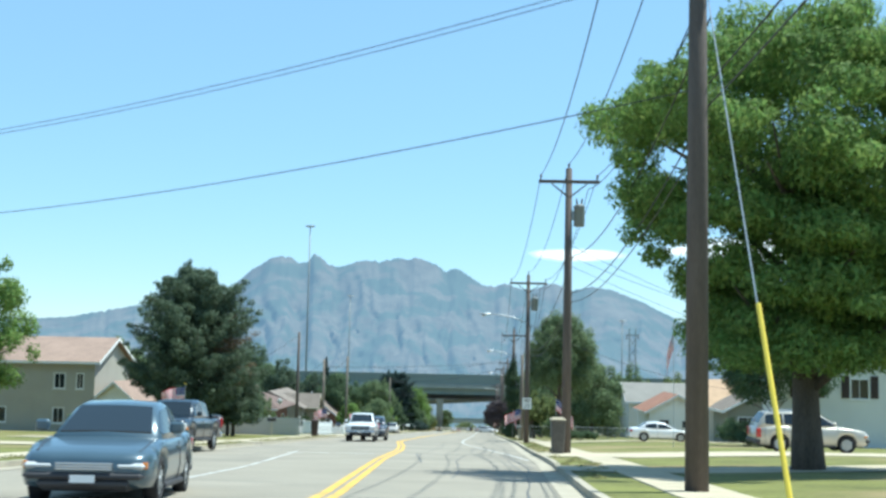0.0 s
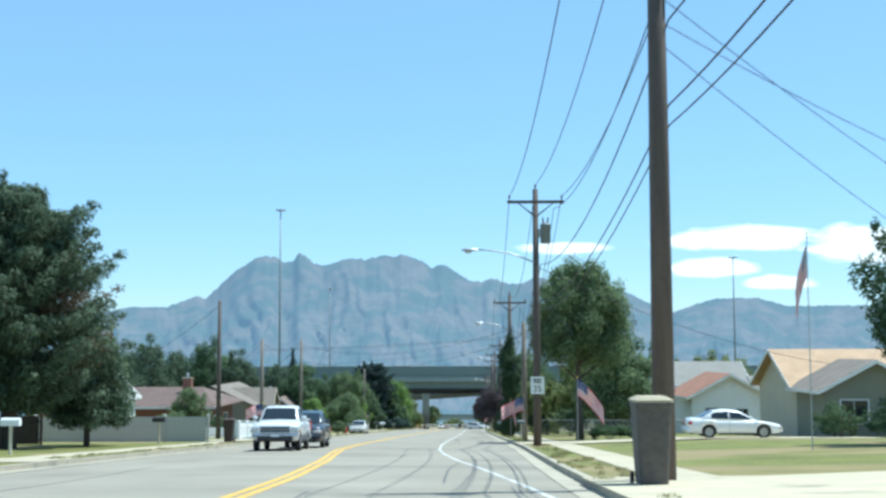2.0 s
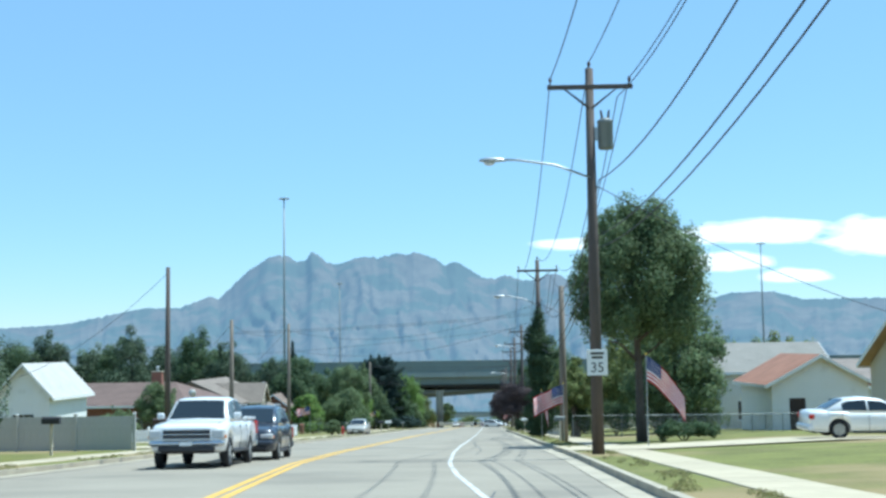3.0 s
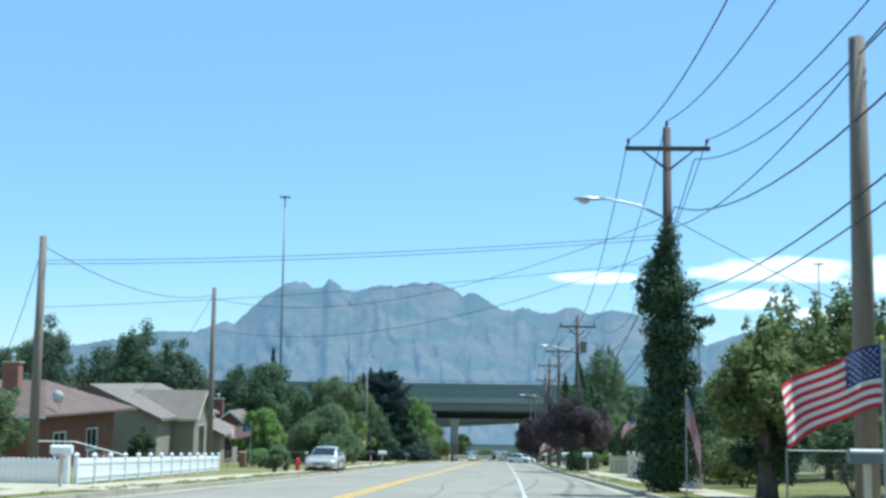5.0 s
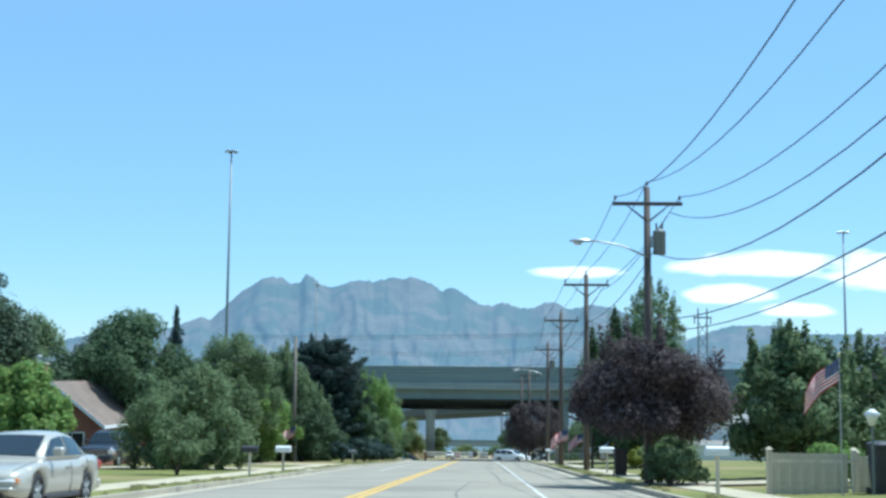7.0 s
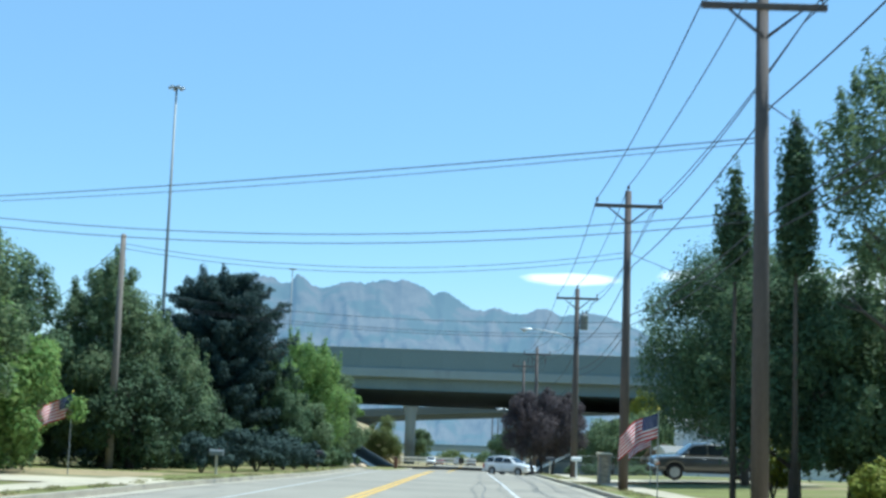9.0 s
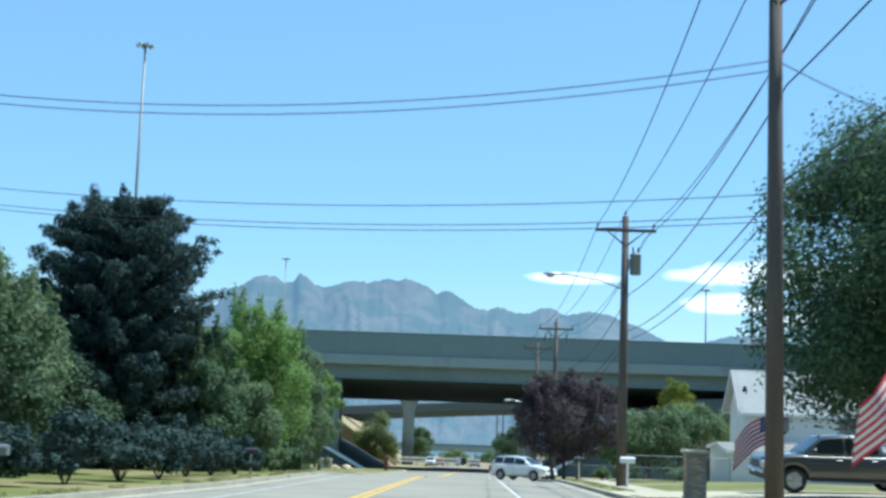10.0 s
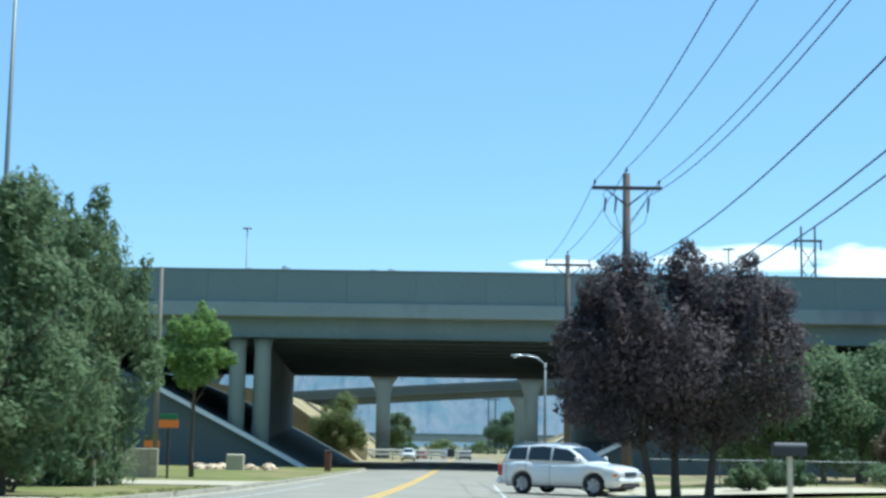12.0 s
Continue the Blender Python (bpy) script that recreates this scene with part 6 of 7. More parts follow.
# ================================================================ TREES
big = thing("tree", "large broad-leaved tree with a vase-shaped green crown beside the footpath", "tree", upright(9.1, 31.5, 0.2))
part("trunk", trunk_shape(11.5, 0.36, 4.4, 3, limbs=12, fork=0.22), BARK, big, smooth=True)
q = random.Random(3)
bl = []
VASE = [(2.4, 3.2), (4.4, 4.0), (5.6, 4.2), (6.4, 4.8), (8.4, 6.2), (9.6, 5.7), (11.3, 3.5), (12.2, 1.8)]     # reach of the crown by height
for i in range(260):
    z, w = 3.0 + 8.9 * (i * 0.618 % 1.0), q.uniform(0.5, 1.1)
    reach = curve_at(VASE, z)
    a, k = q.uniform(0, 2 * math.pi), math.sqrt(q.uniform(0.06, 1.0)) * (1 - 0.8 * w / reach)
    bl.append((math.cos(a) * reach * k, math.sin(a) * reach * k, z, w, w, w * 0.62))
for i in range(46):                  # sprays at the rim
    z, a, w = q.uniform(2.9, 11.6), q.uniform(0, 2 * math.pi), q.uniform(0.25, 0.5)
    reach = curve_at(VASE, z) * q.uniform(0.86, 1.0)
    bl.append((math.cos(a) * reach, math.sin(a) * reach, z, w * 1.2, w * 1.2, w * 0.7))
part("crown", leaf_mesh("crown", bl, 56000, 0.12, 3, LEAF_BRIGHT, 0.25, 1.3), None, big)
leafy_tree(8.0, 101, 10.8, 3.05, LEAF_MID, "tall oval green tree beside the fence", 4, clear=0.35, count=15000, size=0.16, lumps=46, girth=0.2)
leafy_tree(12.5, 119, 7.8, 3.4, LEAF_MID, "low bushy green tree behind the yard", 5, clear=0.05, count=4000, size=0.24, lumps=14)
leafy_tree(18.4, 71.5, 9.3, 3.5, LEAF_DARK, "dense dark green tree before the white house", 6, clear=0.2, count=10000, size=0.19, girth=0.13, lumps=26, h_off=0.4, shoots=8)
leafy_tree(27, 152, 8.0, 4.5, LEAF_OLIVE, "spreading green tree behind the garages", 7, count=4000, size=0.28)
leafy_tree(6.7, 119.6, 4.6, 1.6, LEAF_OLIVE, "small yellow-green tree with a thick dark trunk", 9, clear=0.3, count=3000, size=0.17, girth=0.26, lumps=12)
leafy_tree(13.5, 138, 7.2, 4.4, LEAF_OLIVE, "bushy green tree behind a chain-link fence", 10, clear=0.06, count=5500, size=0.24, shoots=22)
leafy_tree(19, 146, 7.6, 4.5, LEAF_MID, "bushy green tree behind a chain-link fence", 12, clear=0.06, count=4500, size=0.26, shoots=22)
leafy_tree(5.2, 170.5, 4.8, 2.6, LEAF_PLUM, "dark purple-leaved plum tree at the kerb", 13, clear=0.22, count=9500, size=0.14, lumps=24, girth=0.14, shoots=10)
leafy_tree(7.2, 184, 6.5, 2.3, LEAF_DARK, "dark green tree with bare upright tips", 14, clear=0.1, count=6500, size=0.17, lumps=22, top=0.6, shoots=26)
leafy_tree(11.3, 176, 5.3, 2.5, LEAF_MID, "bushy green tree behind the fence", 15, clear=0.04, count=5500, size=0.22, shoots=22)
leafy_tree(17.0, 186, 5.8, 3.2, LEAF_MID, "bushy green tree behind the fence", 16, clear=0.04, count=4500, size=0.24, shoots=22)
leafy_tree(27, 205, 7.0, 4.4, LEAF_PLUM, "dark plum tree behind a white garage", 17, clear=0.1, count=4000, size=0.26, shoots=34)
leafy_tree(13.4, 231, 11.6, 5.2, LEAF_DARK, "large dense dark green tree over a parked truck", 18, clear=0.14, count=26000, size=0.155, lumps=44, girth=0.17)
conifer(8.45, 205.5, 9.7, 0.45, LEAF_DARK, "narrow dark columnar tree", 19, base=0.66, levels=8, count=1500, size=0.14, belly=0.15, girth=0.07)
conifer(7.12, 206.5, 8.5, 0.42, LEAF_DARK, "narrow dark conifer with a bare lower trunk", 20, base=0.76, levels=6, count=800, size=0.14, belly=0.15, girth=0.07)
leafy_tree(9.0, 207.5, 7.0, 2.4, LEAF_DARK, "dense dark green bush tree beside a driveway", 120, clear=0.04, count=8000, size=0.15, lumps=26)
leafy_tree(10.9, 205.5, 11.6, 2.0, LEAF_MID, "tall airy grey-green tree in a yard", 22, clear=0.45, count=2300, size=0.14, lumps=20, stretch=1.6, shoots=24)
leafy_tree(12.2, 212.5, 4.6, 1.8, LEAF_MID, "green bushy tree by a driveway", 23, clear=0.05, count=3500, size=0.17)
plum = thing("plum_tree", "wide purple-leaved plum tree with three trunks at the kerb", "tree", upright(7.5, 279.0, 0.13))
for k, (x, y) in enumerate(((-0.75, -0.2), (0.0, 0.15), (0.85, -0.1))):
    part("trunk", trunk_shape(4.8, 0.13, 1.7, 30 + k, lean=0.3 * x, limbs=6, fork=0.36), BARK, plum, at=pose(x, y, 0), smooth=True)
part("crown", leaf_mesh("crown", [(a * 1.04, b2, c * 1.09 - 0.1, d, d, d * 0.9) for a, b2, c, d in ((0, 0, 3.7, 2.3), (-2.1, 0.3, 3.9, 1.5), (2.1, -0.2, 3.9, 1.6), (-1.2, 0.6, 5.3, 1.1), (0.9, -0.4, 5.5, 1.15), (2.5, 0.3, 4.9, 0.9), (-2.6, 0, 2.7, 0.9), (2.9, 0.1, 2.9, 1.0), (0.2, -1.6, 3.6, 1.5), (-0.6, 1.6, 3.8, 1.5), (0.0, 0, 2.2, 1.2), (1.5, 0, 2.3, 1.0), (-1.5, 0, 2.2, 0.9), (0.1, 0, 6.1, 0.8), (1.9, 0, 5.8, 0.75), (-2.1, 0, 5.7, 0.8), (-1.2, 0, 6.3, 0.6), (2.8, 0, 5.5, 0.7), (-1.9, 0, 6.4, 0.35), (0.3, 0, 6.8, 0.35), (2.1, 0, 6.5, 0.3), (3.1, 0, 4.4, 0.7), (-3.0, 0, 4.4, 0.6))] + upright_shoots(2.2, 6.1, 3.3, 30, 7), 14000, 0.15, 31, LEAF_PLUM), None, plum)
leafy_tree(25.5, 338, 11.8, 2.6, LEAF_YELLOW, "slim bright yellow-green young tree", 32, clear=0.3, count=2500, size=0.2)
leafy_tree(16, 297, 6.0, 3.8, LEAF_MID, "bushy green tree behind the fence", 33, clear=0.04, count=4500, size=0.24)
leafy_tree(20, 300, 6.6, 4.0, LEAF_MID, "bushy green tree behind the fence", 34, clear=0.04, count=4000, size=0.26)
leafy_tree(20.3, 292, 3.4, 2.2, LEAF_RUST, "low reddish-brown bush tree by a wall", 35, clear=0.04, count=2500, size=0.2)
leafy_tree(24, 318, 7.5, 5.0, LEAF_OLIVE, "round green tree below the overpass", 36, clear=0.05, count=4000, size=0.3)
leafy_tree(36, 322, 8.5, 5.0, LEAF_MID, "round green tree below the overpass", 37, clear=0.05, count=4000, size=0.3)
leafy_tree(50, 318, 8.0, 5.0, LEAF_DARK, "round green tree below the overpass", 38, clear=0.05, count=4000, size=0.3)

boughed_tree(-18.4, 80.2, 11.8, 5.3, LEAF_PINE, "large rounded pine with some browned boughs", 41, base=0.14, levels=12, around=10, rise=0.3, fat=0.135, widest=0.34, blunt=0.72, leaders=((-0.6, 0, 1.0), (1.0, 0.3, 0.93), (-2.2, 0, 0.86), (2.2, 0, 0.80)), count=30000, size=0.125, stretch=1.8, browned=0.14, ragged=0.36)
conifer(-16.4, 84.5, 5.6, 2.3, LEAF_PINE, "small bushy pine on the verge", 42, base=0.24, levels=6, count=4000, size=0.16, belly=0.5, girth=0.11, name="pine_tree")
conifer(-17.6, 88.5, 6.6, 2.5, LEAF_PINE, "small bushy pine with some yellowed boughs", 43, dead=0.25, base=0.24, levels=6, count=3500, size=0.16, belly=0.5, girth=0.11, name="pine_tree")
leafy_tree(-33.0, 80, 12.5, 3.6, LEAF_BRIGHT, "yellow-green tree beside a house", 44, clear=0.1, count=5000, size=0.24)
leafy_tree(-33, 112, 8.4, 3.4, LEAF_MID, "green tree behind a house", 45, clear=0.1, count=3500, size=0.26)
leafy_tree(-25.2, 146, 4.5, 1.9, LEAF_MID, "small round green tree before a brick house", 47, clear=0.1, count=3000, size=0.16)
shrub(-22.5, 73, 1.7, 2.2, LEAF_MID, "rounded green shrub before a house", 46, 1500, 0.18)
q = random.Random(9)
for k in range(10):
    x = -62 + k * 4.3 + q.uniform(-1, 1)
    leafy_tree(x, 214 + q.uniform(-8, 8), q.uniform(12.0, 15.2) * (0.8 if x > -29 else 1.0), q.uniform(3.6, 4.8), LEAF_PINE if k % 3 else LEAF_DARK, "dark round-topped pine in a row behind the houses", 50 + k, clear=0.02, count=4500, size=0.28, top=0.5, name="pine_tree")
for k, (x, y, h, r) in enumerate(((-41, 236, 13.5, 5), (-33, 240, 9.6, 4.5), (-50, 244, 13.5, 5.5), (-60, 240, 14, 5), (-72, 232, 14, 6), (-26.5, 232, 7.0, 3.4), (-84, 226, 14, 6), (-46, 226, 12.5, 5), (-30, 222, 9.5, 4.5))):
    leafy_tree(x, y, h, r, (LEAF_MID, LEAF_PINE, LEAF_DARK)[k % 3], "tall green tree behind the houses", 70 + k, clear=0.08, count=3800, size=0.32)
conifer(-29.1, 245.4, 14.4, 2.6, LEAF_BLUE, "tall dark narrow spruce", 80, base=0.05, levels=14, count=6000, size=0.24, belly=0.8, name="spruce_tree")
leafy_tree(-16.6, 211, 8.8, 3.4, LEAF_MID, "broad green tree shading a yard", 81, clear=0.06, count=8500, size=0.2, lumps=26)
leafy_tree(-14.4, 188, 4.9, 3.0, LEAF_MID, "low spreading green tree on a lawn", 82, clear=-0.15, count=7000, size=0.19, lumps=20)
leafy_tree(-16.6, 172.5, 3.9, 2.0, LEAF_BRIGHT, "small bright green tree on a lawn", 181, clear=-0.1, count=4500, size=0.19, lumps=18)
leafy_tree(-30.5, 193, 6.0, 3.0, LEAF_DARK, "dark green tree beside a brick house", 83, clear=0.08, count=4500, size=0.22)
leafy_tree(-16.0, 229, 9.3, 2.9, LEAF_MID, "feathery grey-green tree by a service pole", 84, clear=-0.25, count=13000, size=0.13, lumps=24, stretch=1.8, shoots=22)
leafy_tree(-20.8, 228, 9.2, 3.2, LEAF_DARK, "dark green tree filling a yard", 110, clear=-0.2, count=6000, size=0.22, lumps=18)
leafy_tree(-18.4, 242, 8.0, 3.2, LEAF_DARK, "dark green tree filling a yard", 111, clear=-0.2, count=6000, size=0.22, lumps=18)
leafy_tree(-25, 237, 7.4, 3.6, LEAF_DARK, "dark green tree filling a yard", 112, clear=-0.15, count=6000, size=0.24, lumps=18)
# added bushes whose dark leaves stand for the shade below the trees
for k, (x, y, h, r) in enumerate(((-14.0, 226.5, 4.4, 2.4), (-14.4, 232.0, 5.0, 2.7), (-14.0, 238.0, 4.6, 2.5))):
    leafy_tree(x, y, h, r, LEAF_IVY, "dark-leaved filler bush added for the shade under the trees", 190 + k, clear=-0.2, count=4200, size=0.19, lumps=18, name="bush")
leafy_tree(11.8, 209, 7.6, 3.0, LEAF_MID, "dense green tree by a driveway", 113, clear=-0.05, count=8000, size=0.18, lumps=22)
leafy_tree(-17.6, 219.5, 8.6, 3.0, LEAF_DARK, "dark green tree behind a front lawn", 185, clear=-0.15, count=7000, size=0.19, lumps=20)
leafy_tree(-15.2, 214, 5.2, 2.6, LEAF_BRIGHT, "small bright green tree on a front lawn", 85, clear=-0.15, count=7000, size=0.2)
leafy_tree(-15.5, 236, 7.6, 3.0, LEAF_MID, "green bushy tree on a lawn", 98, clear=-0.2, count=7000, size=0.19, lumps=20, shoots=22)
leafy_tree(-11.2, 250.5, 6.8, 2.0, LEAF_DARK, "grey-green bushy tree beside a dark spruce", 96, clear=-0.25, count=6000, size=0.17, lumps=18, shoots=22)
leafy_tree(-11.7, 265.0, 9.5, 3.5, LEAF_BRIGHT, "tall round green tree at the kerb with leaves to the ground", 197, clear=-0.02, count=15000, size=0.17, lumps=40, top=0.8, girth=0.2, shoots=16)
boughed_tree(-14.9, 250.3, 12.4, 4.7, LEAF_BLUE, "massive dark blue-green spruce reaching to the ground", 86, base=0.0, levels=17, around=13, rise=0.28, fat=0.125, widest=0.60, blunt=0.5, leaders=((-1.6, 0, 1.0), (-0.2, -0.4, 1.0), (1.3, 0, 0.92), (-2.6, 0, 0.93)), count=48000, size=0.115, stretch=2.0, droop=0.3, name="spruce_tree", ragged=0.3)
leafy_tree(-10.4, 255.0, 5.0, 2.0, LEAF_MID, "low green tree at the kerb with leaves to the ground", 87, clear=-0.2, count=5500, size=0.17, lumps=20, girth=0.1)
leafy_tree(-9.5, 271.5, 7.6, 2.3, LEAF_MID, "green tree at the kerb", 88, clear=-0.1, count=6500, size=0.17, lumps=22, girth=0.13)
leafy_tree(-13.2, 285.5, 10.0, 4.0, LEAF_MID, "tall willow-like green tree", 89, clear=-0.12, count=12000, size=0.17, lumps=26, stretch=1.7, droop=0.4, shoots=34)
leafy_tree(-11.95, 304, 8.6, 1.9, LEAF_BRIGHT, "green bushy young tree near the overpass", 90, clear=0.47, count=3600, size=0.18, girth=0.11)
leafy_tree(-22, 300, 9.5, 4.4, LEAF_MID, "green tree near the overpass", 91, clear=0.06, count=5500, size=0.26)
leafy_tree(-30, 290, 10.0, 4.6, LEAF_DARK, "dark green tree near the overpass", 92, clear=0.06, count=5000, size=0.28)
leafy_tree(-14.2, 411, 9.4, 4.3, LEAF_OLIVE, "round olive-green tree beyond the overpass", 93, clear=-0.05, count=6000, size=0.26, h_off=0.2)
leafy_tree(-8.5, 470, 7.6, 3.4, LEAF_MID, "round green tree beyond the overpass", 94, clear=0.06, count=4500, size=0.28, h_off=0.9)
leafy_tree(17, 560, 15, 6.0, LEAF_DARK, "dark green tree far beyond the overpass", 95, clear=0.2, count=3000, size=0.5, h_off=-3)
for k in range(12):
    leafy_tree(-66 + k * 13, 640 + 9 * (k % 3), 8.5, 6.5, (LEAF_MID, LEAF_DARK, LEAF_OLIVE)[k % 3], "green tree in the distance beyond the overpass", 100 + k, clear=0.02, count=1300, size=0.6, h_off=-4)

# LEAF_BLUE shrubs: leaf colour picked darker for deep shade at the trees' foot
for k, (x, y, r, h, mt) in enumerate(((-8.6, 259, 1.0, 1.3, LEAF_DARK), (-10.5, 275, 1.3, 1.6, LEAF_DARK), (-11.6, 270.5, 1.2, 1.2, LEAF_MID), (-11.0, 160, 0.8, 1.0, LEAF_DARK), (-15.5, 171, 1.1, 1.6, LEAF_MID), (-19.5, 131, 1.2, 1.7, LEAF_MID), (-21.5, 122, 1.4, 2.2, LEAF_MID), (6.0, 169.3, 0.9, 1.1, LEAF_MID), (5.6, 171.0, 0.6, 0.7, LEAF_YELLOW), (11.8, 164.5, 1.2, 1.3, LEAF_YELLOW), (14.0, 165.5, 1.2, 1.2, LEAF_YELLOW), (10.2, 167, 1.0, 1.4, LEAF_BRIGHT), (20.6, 92.5, 1.5, 1.9, LEAF_DARK), (23.5, 92.0, 1.5, 1.7, LEAF_DARK), (9.5, 99.2, 1.4, 0.8, LEAF_DARK), (9.75, 212.5, 0.9, 2.3, LEAF_YELLOW), (9.5, 202.0, 0.9, 1.2, LEAF_YELLOW), (10.9, 203.0, 1.0, 1.3, LEAF_BRIGHT), (12.8, 209.5, 1.1, 1.7, LEAF_YELLOW), (13, 288, 1.2, 1.3, LEAF_DARK), (17, 287, 1.4, 1.2, LEAF_MID), (21, 286, 1.3, 1.5, LEAF_MID), (6.9, 119.9, 1.0, 2.3, LEAF_IVY), (9.2, 120.5, 1.5, 2.0, LEAF_DARK), (11.8, 121.2, 1.6, 2.3, LEAF_DARK), (14.6, 120.6, 1.6, 2.2, LEAF_MID), (8.2, 129.5, 1.4, 1.9, LEAF_OLIVE), (8.4, 133.5, 1.3, 1.3, LEAF_MID), (8.5, 138, 1.3, 1.2, LEAF_YELLOW), (10.5, 283, 0.7, 0.9, LEAF_MID), (17.2, 73.2, 1.6, 1.9, LEAF_DARK), (-10.9, 145.6, 0.75, 1.25, LEAF_MID), (-14.6, 161.5, 1.1, 1.4, LEAF_BRIGHT), (-21.6, 160.0, 0.9, 2.5, LEAF_IVY), (-9.3, 264.6, 1.4, 1.9, LEAF_IVY), (-9.2, 260.8, 1.1, 1.4, LEAF_BRIGHT), (-8.9, 256.6, 1.0, 1.3, LEAF_MID), (-10.6, 225.0, 1.2, 1.7, LEAF_BLUE), (-9.9, 228.6, 1.3, 1.9, LEAF_BLUE), (-9.5, 232.2, 1.3, 1.7, LEAF_BLUE), (-9.3, 236.0, 1.4, 2.1, LEAF_BLUE), (-9.3, 239.8, 1.4, 2.0, LEAF_BLUE), (-9.2, 243.6, 1.3, 1.8, LEAF_BLUE), (-8.9, 247.0, 1.2, 1.6, LEAF_BLUE), (-12.0, 176.5, 1.4, 2.6, LEAF_MID), (6.3, 173.5, 1.1, 1.6, LEAF_MID), (5.6, 168.8, 0.9, 1.5, LEAF_MID))):
    shrub(x, y, r, h, mt, "low shrub at the lawn's edge, leaves coloured dark as in deep shade" if mt is LEAF_BLUE else "low green shrub in a front yard" if mt is not LEAF_YELLOW else "yellow-green flowering shrub in a front yard", 200 + k, 900, 0.14, 0.25 if x > 9 else 0.13)

for k in range(14):
    x = (30 + 9 * k) if k < 8 else (-36 - 10 * (k - 8))
    leafy_tree(x, 328 + 5 * (k % 3), 8.0 + 1.5 * (k % 4), 5.4, (LEAF_MID, LEAF_OLIVE, LEAF_DARK)[k % 3], "round green tree below the overpass", 130 + k, clear=0.03, count=2700, size=0.34)

# grass tufts along the kerbs and fence feet
q = np.random.RandomState(3)
bl = []
for _ in range(520):
    y = q.uniform(20, 285)
    x = curve_at(KERB_LEFT, y) - q.uniform(0.2, 1.0) if q.rand() < 0.62 else curve_at(KERB_RIGHT, y) + q.uniform(0.2, 1.2)
    r = q.uniform(0.08, 0.3)
    bl.append((x, y, gz(y) + 0.155, r, r * 1.5, 0.055))
tufts = new("grass_tufts", leaf_mesh("grass_tufts", bl, 9000, 0.05, 8, GRASS_BLADES, 0.0, 1.6))
tagged(tufts, "uneven tufts of grass and weeds along the kerbs", "grass", kind="stuff")


# ================================================================ HOUSES
W = lambda x0, x1, z0, z1: (x0, x1, z0, z1)
house(-32.5, 94, 9.0, 9, 5.6, 1.7, "x", STUCCO_GREY, ROOF_ROSE, "two-storey grey-beige house with a faded rose-brown gable roof", front=[W(1.0, 2.4, 0.9, 2.1), W(5.9, 6.8, 0.9, 2.1), W(5.9, 6.8, 3.5, 4.7), W(7.6, 8.2, 3.5, 4.7)], right=[W(1.5, 3.0, 0.9, 2.1)])
house(-26.6, 92.5, 3.4, 5, 2.5, 1.4, "y", WHITE_PAINT, ROOF_ROSE, "small white gabled porch wing of a tan house", front=[W(1.0, 2.4, 0.9, 2.0)])
house(-30.4, 134, 3.6, 8, 3.6, 1.9, "y", WHITE_PAINT, ROOF_WHITE, "narrow white house with a pale steep gable", front=[W(1.0, 2.6, 1.0, 2.2)])
house(-30.8, 157, 12.4, 14, 3.3, 1.5, "x", BRICK, ROOF_MAROON, "brick bungalow with a low red-brown hipped roof and chimney", hip=0.55, front=[W(1.5, 3.2, 0.9, 2.0), W(8.2, 10.4, 0.8, 2.1)], right=[W(3.0, 5.0, 0.8, 2.1), W(8.5, 10.5, 0.8, 2.1)], chimney=(3.2, -2.4, 5.9, BRICK), over=1.1)
dish = thing("satellite_dish", "small pale satellite dish on a bungalow's eave", "satellite dish", upright(-23.6, 151.2, 3.2))
part("mast", Shape().tube([(0, 0, 0.0), (0, 0, 0.45), (0, -0.12, 0.62)], 0.025, 6), GALV, dish)
part("reflector", Shape().loft([[(math.cos(a) * k * 0.33, -0.18 + d - 0.1 * math.sin(a) * k, 0.66 + math.sin(a) * k * 0.36) for a in np.linspace(0, 2 * math.pi, 17)[:-1]] for k, d in ((1.0, -0.1), (1.0, -0.085), (0.6, -0.03), (0.05, 0.0))]), STUCCO_WHITE, dish, smooth=True)
part("feed_arm", Shape().tube([(0, -0.17, 0.42), (0, -0.5, 0.5), (0, -0.55, 0.6)], 0.015, 6), GALV, dish)
pch = thing("porch_rail", "white metal handrail beside porch steps", "handrail", upright(-18.3, 138.6, 0.13))
part("rail", Shape().tube([(-1.6, 0, 1.3), (0, 0, 1.3), (2.1, 0, 0.78)], 0.03, 6), WHITE_PAINT, pch)
for k in range(6):
    x = -1.6 + 0.72 * k
    part("baluster", Shape().rod((x, 0, -0.1), (x, 0, 1.27 - max(0.0, x) * 0.248), 0.018, n=6), WHITE_PAINT, pch)
house(-28.2, 178.5, 9.4, 17, 3.75, 2.1, "y", STUCCO_TAN, ROOF_TAN, "tan stucco house with a broad tan shingle roof", trim=ROOF_TAN, right=[W(9.0, 11.2, 0.9, 2.2), W(12.4, 14.2, 0.9, 2.2)])
house(-24.5, 176.4, 4.6, 5.2, 3.55, 1.75, "y", STUCCO_TAN, ROOF_TAN, "tan gabled entrance wing with beige barge boards", trim=STUCCO_BEIGE, turn=90, front=[W(1.4, 3.2, 0.6, 2.9)], over=0.35)
house(-24.6, 189, 4.2, 7.0, 2.6, 0.9, "y", STUCCO_TAN, ROOF_TAN, "low tan garage wing with a shallow roof", trim=ROOF_TAN, right=[W(1.5, 4.6, 0.3, 2.2)])
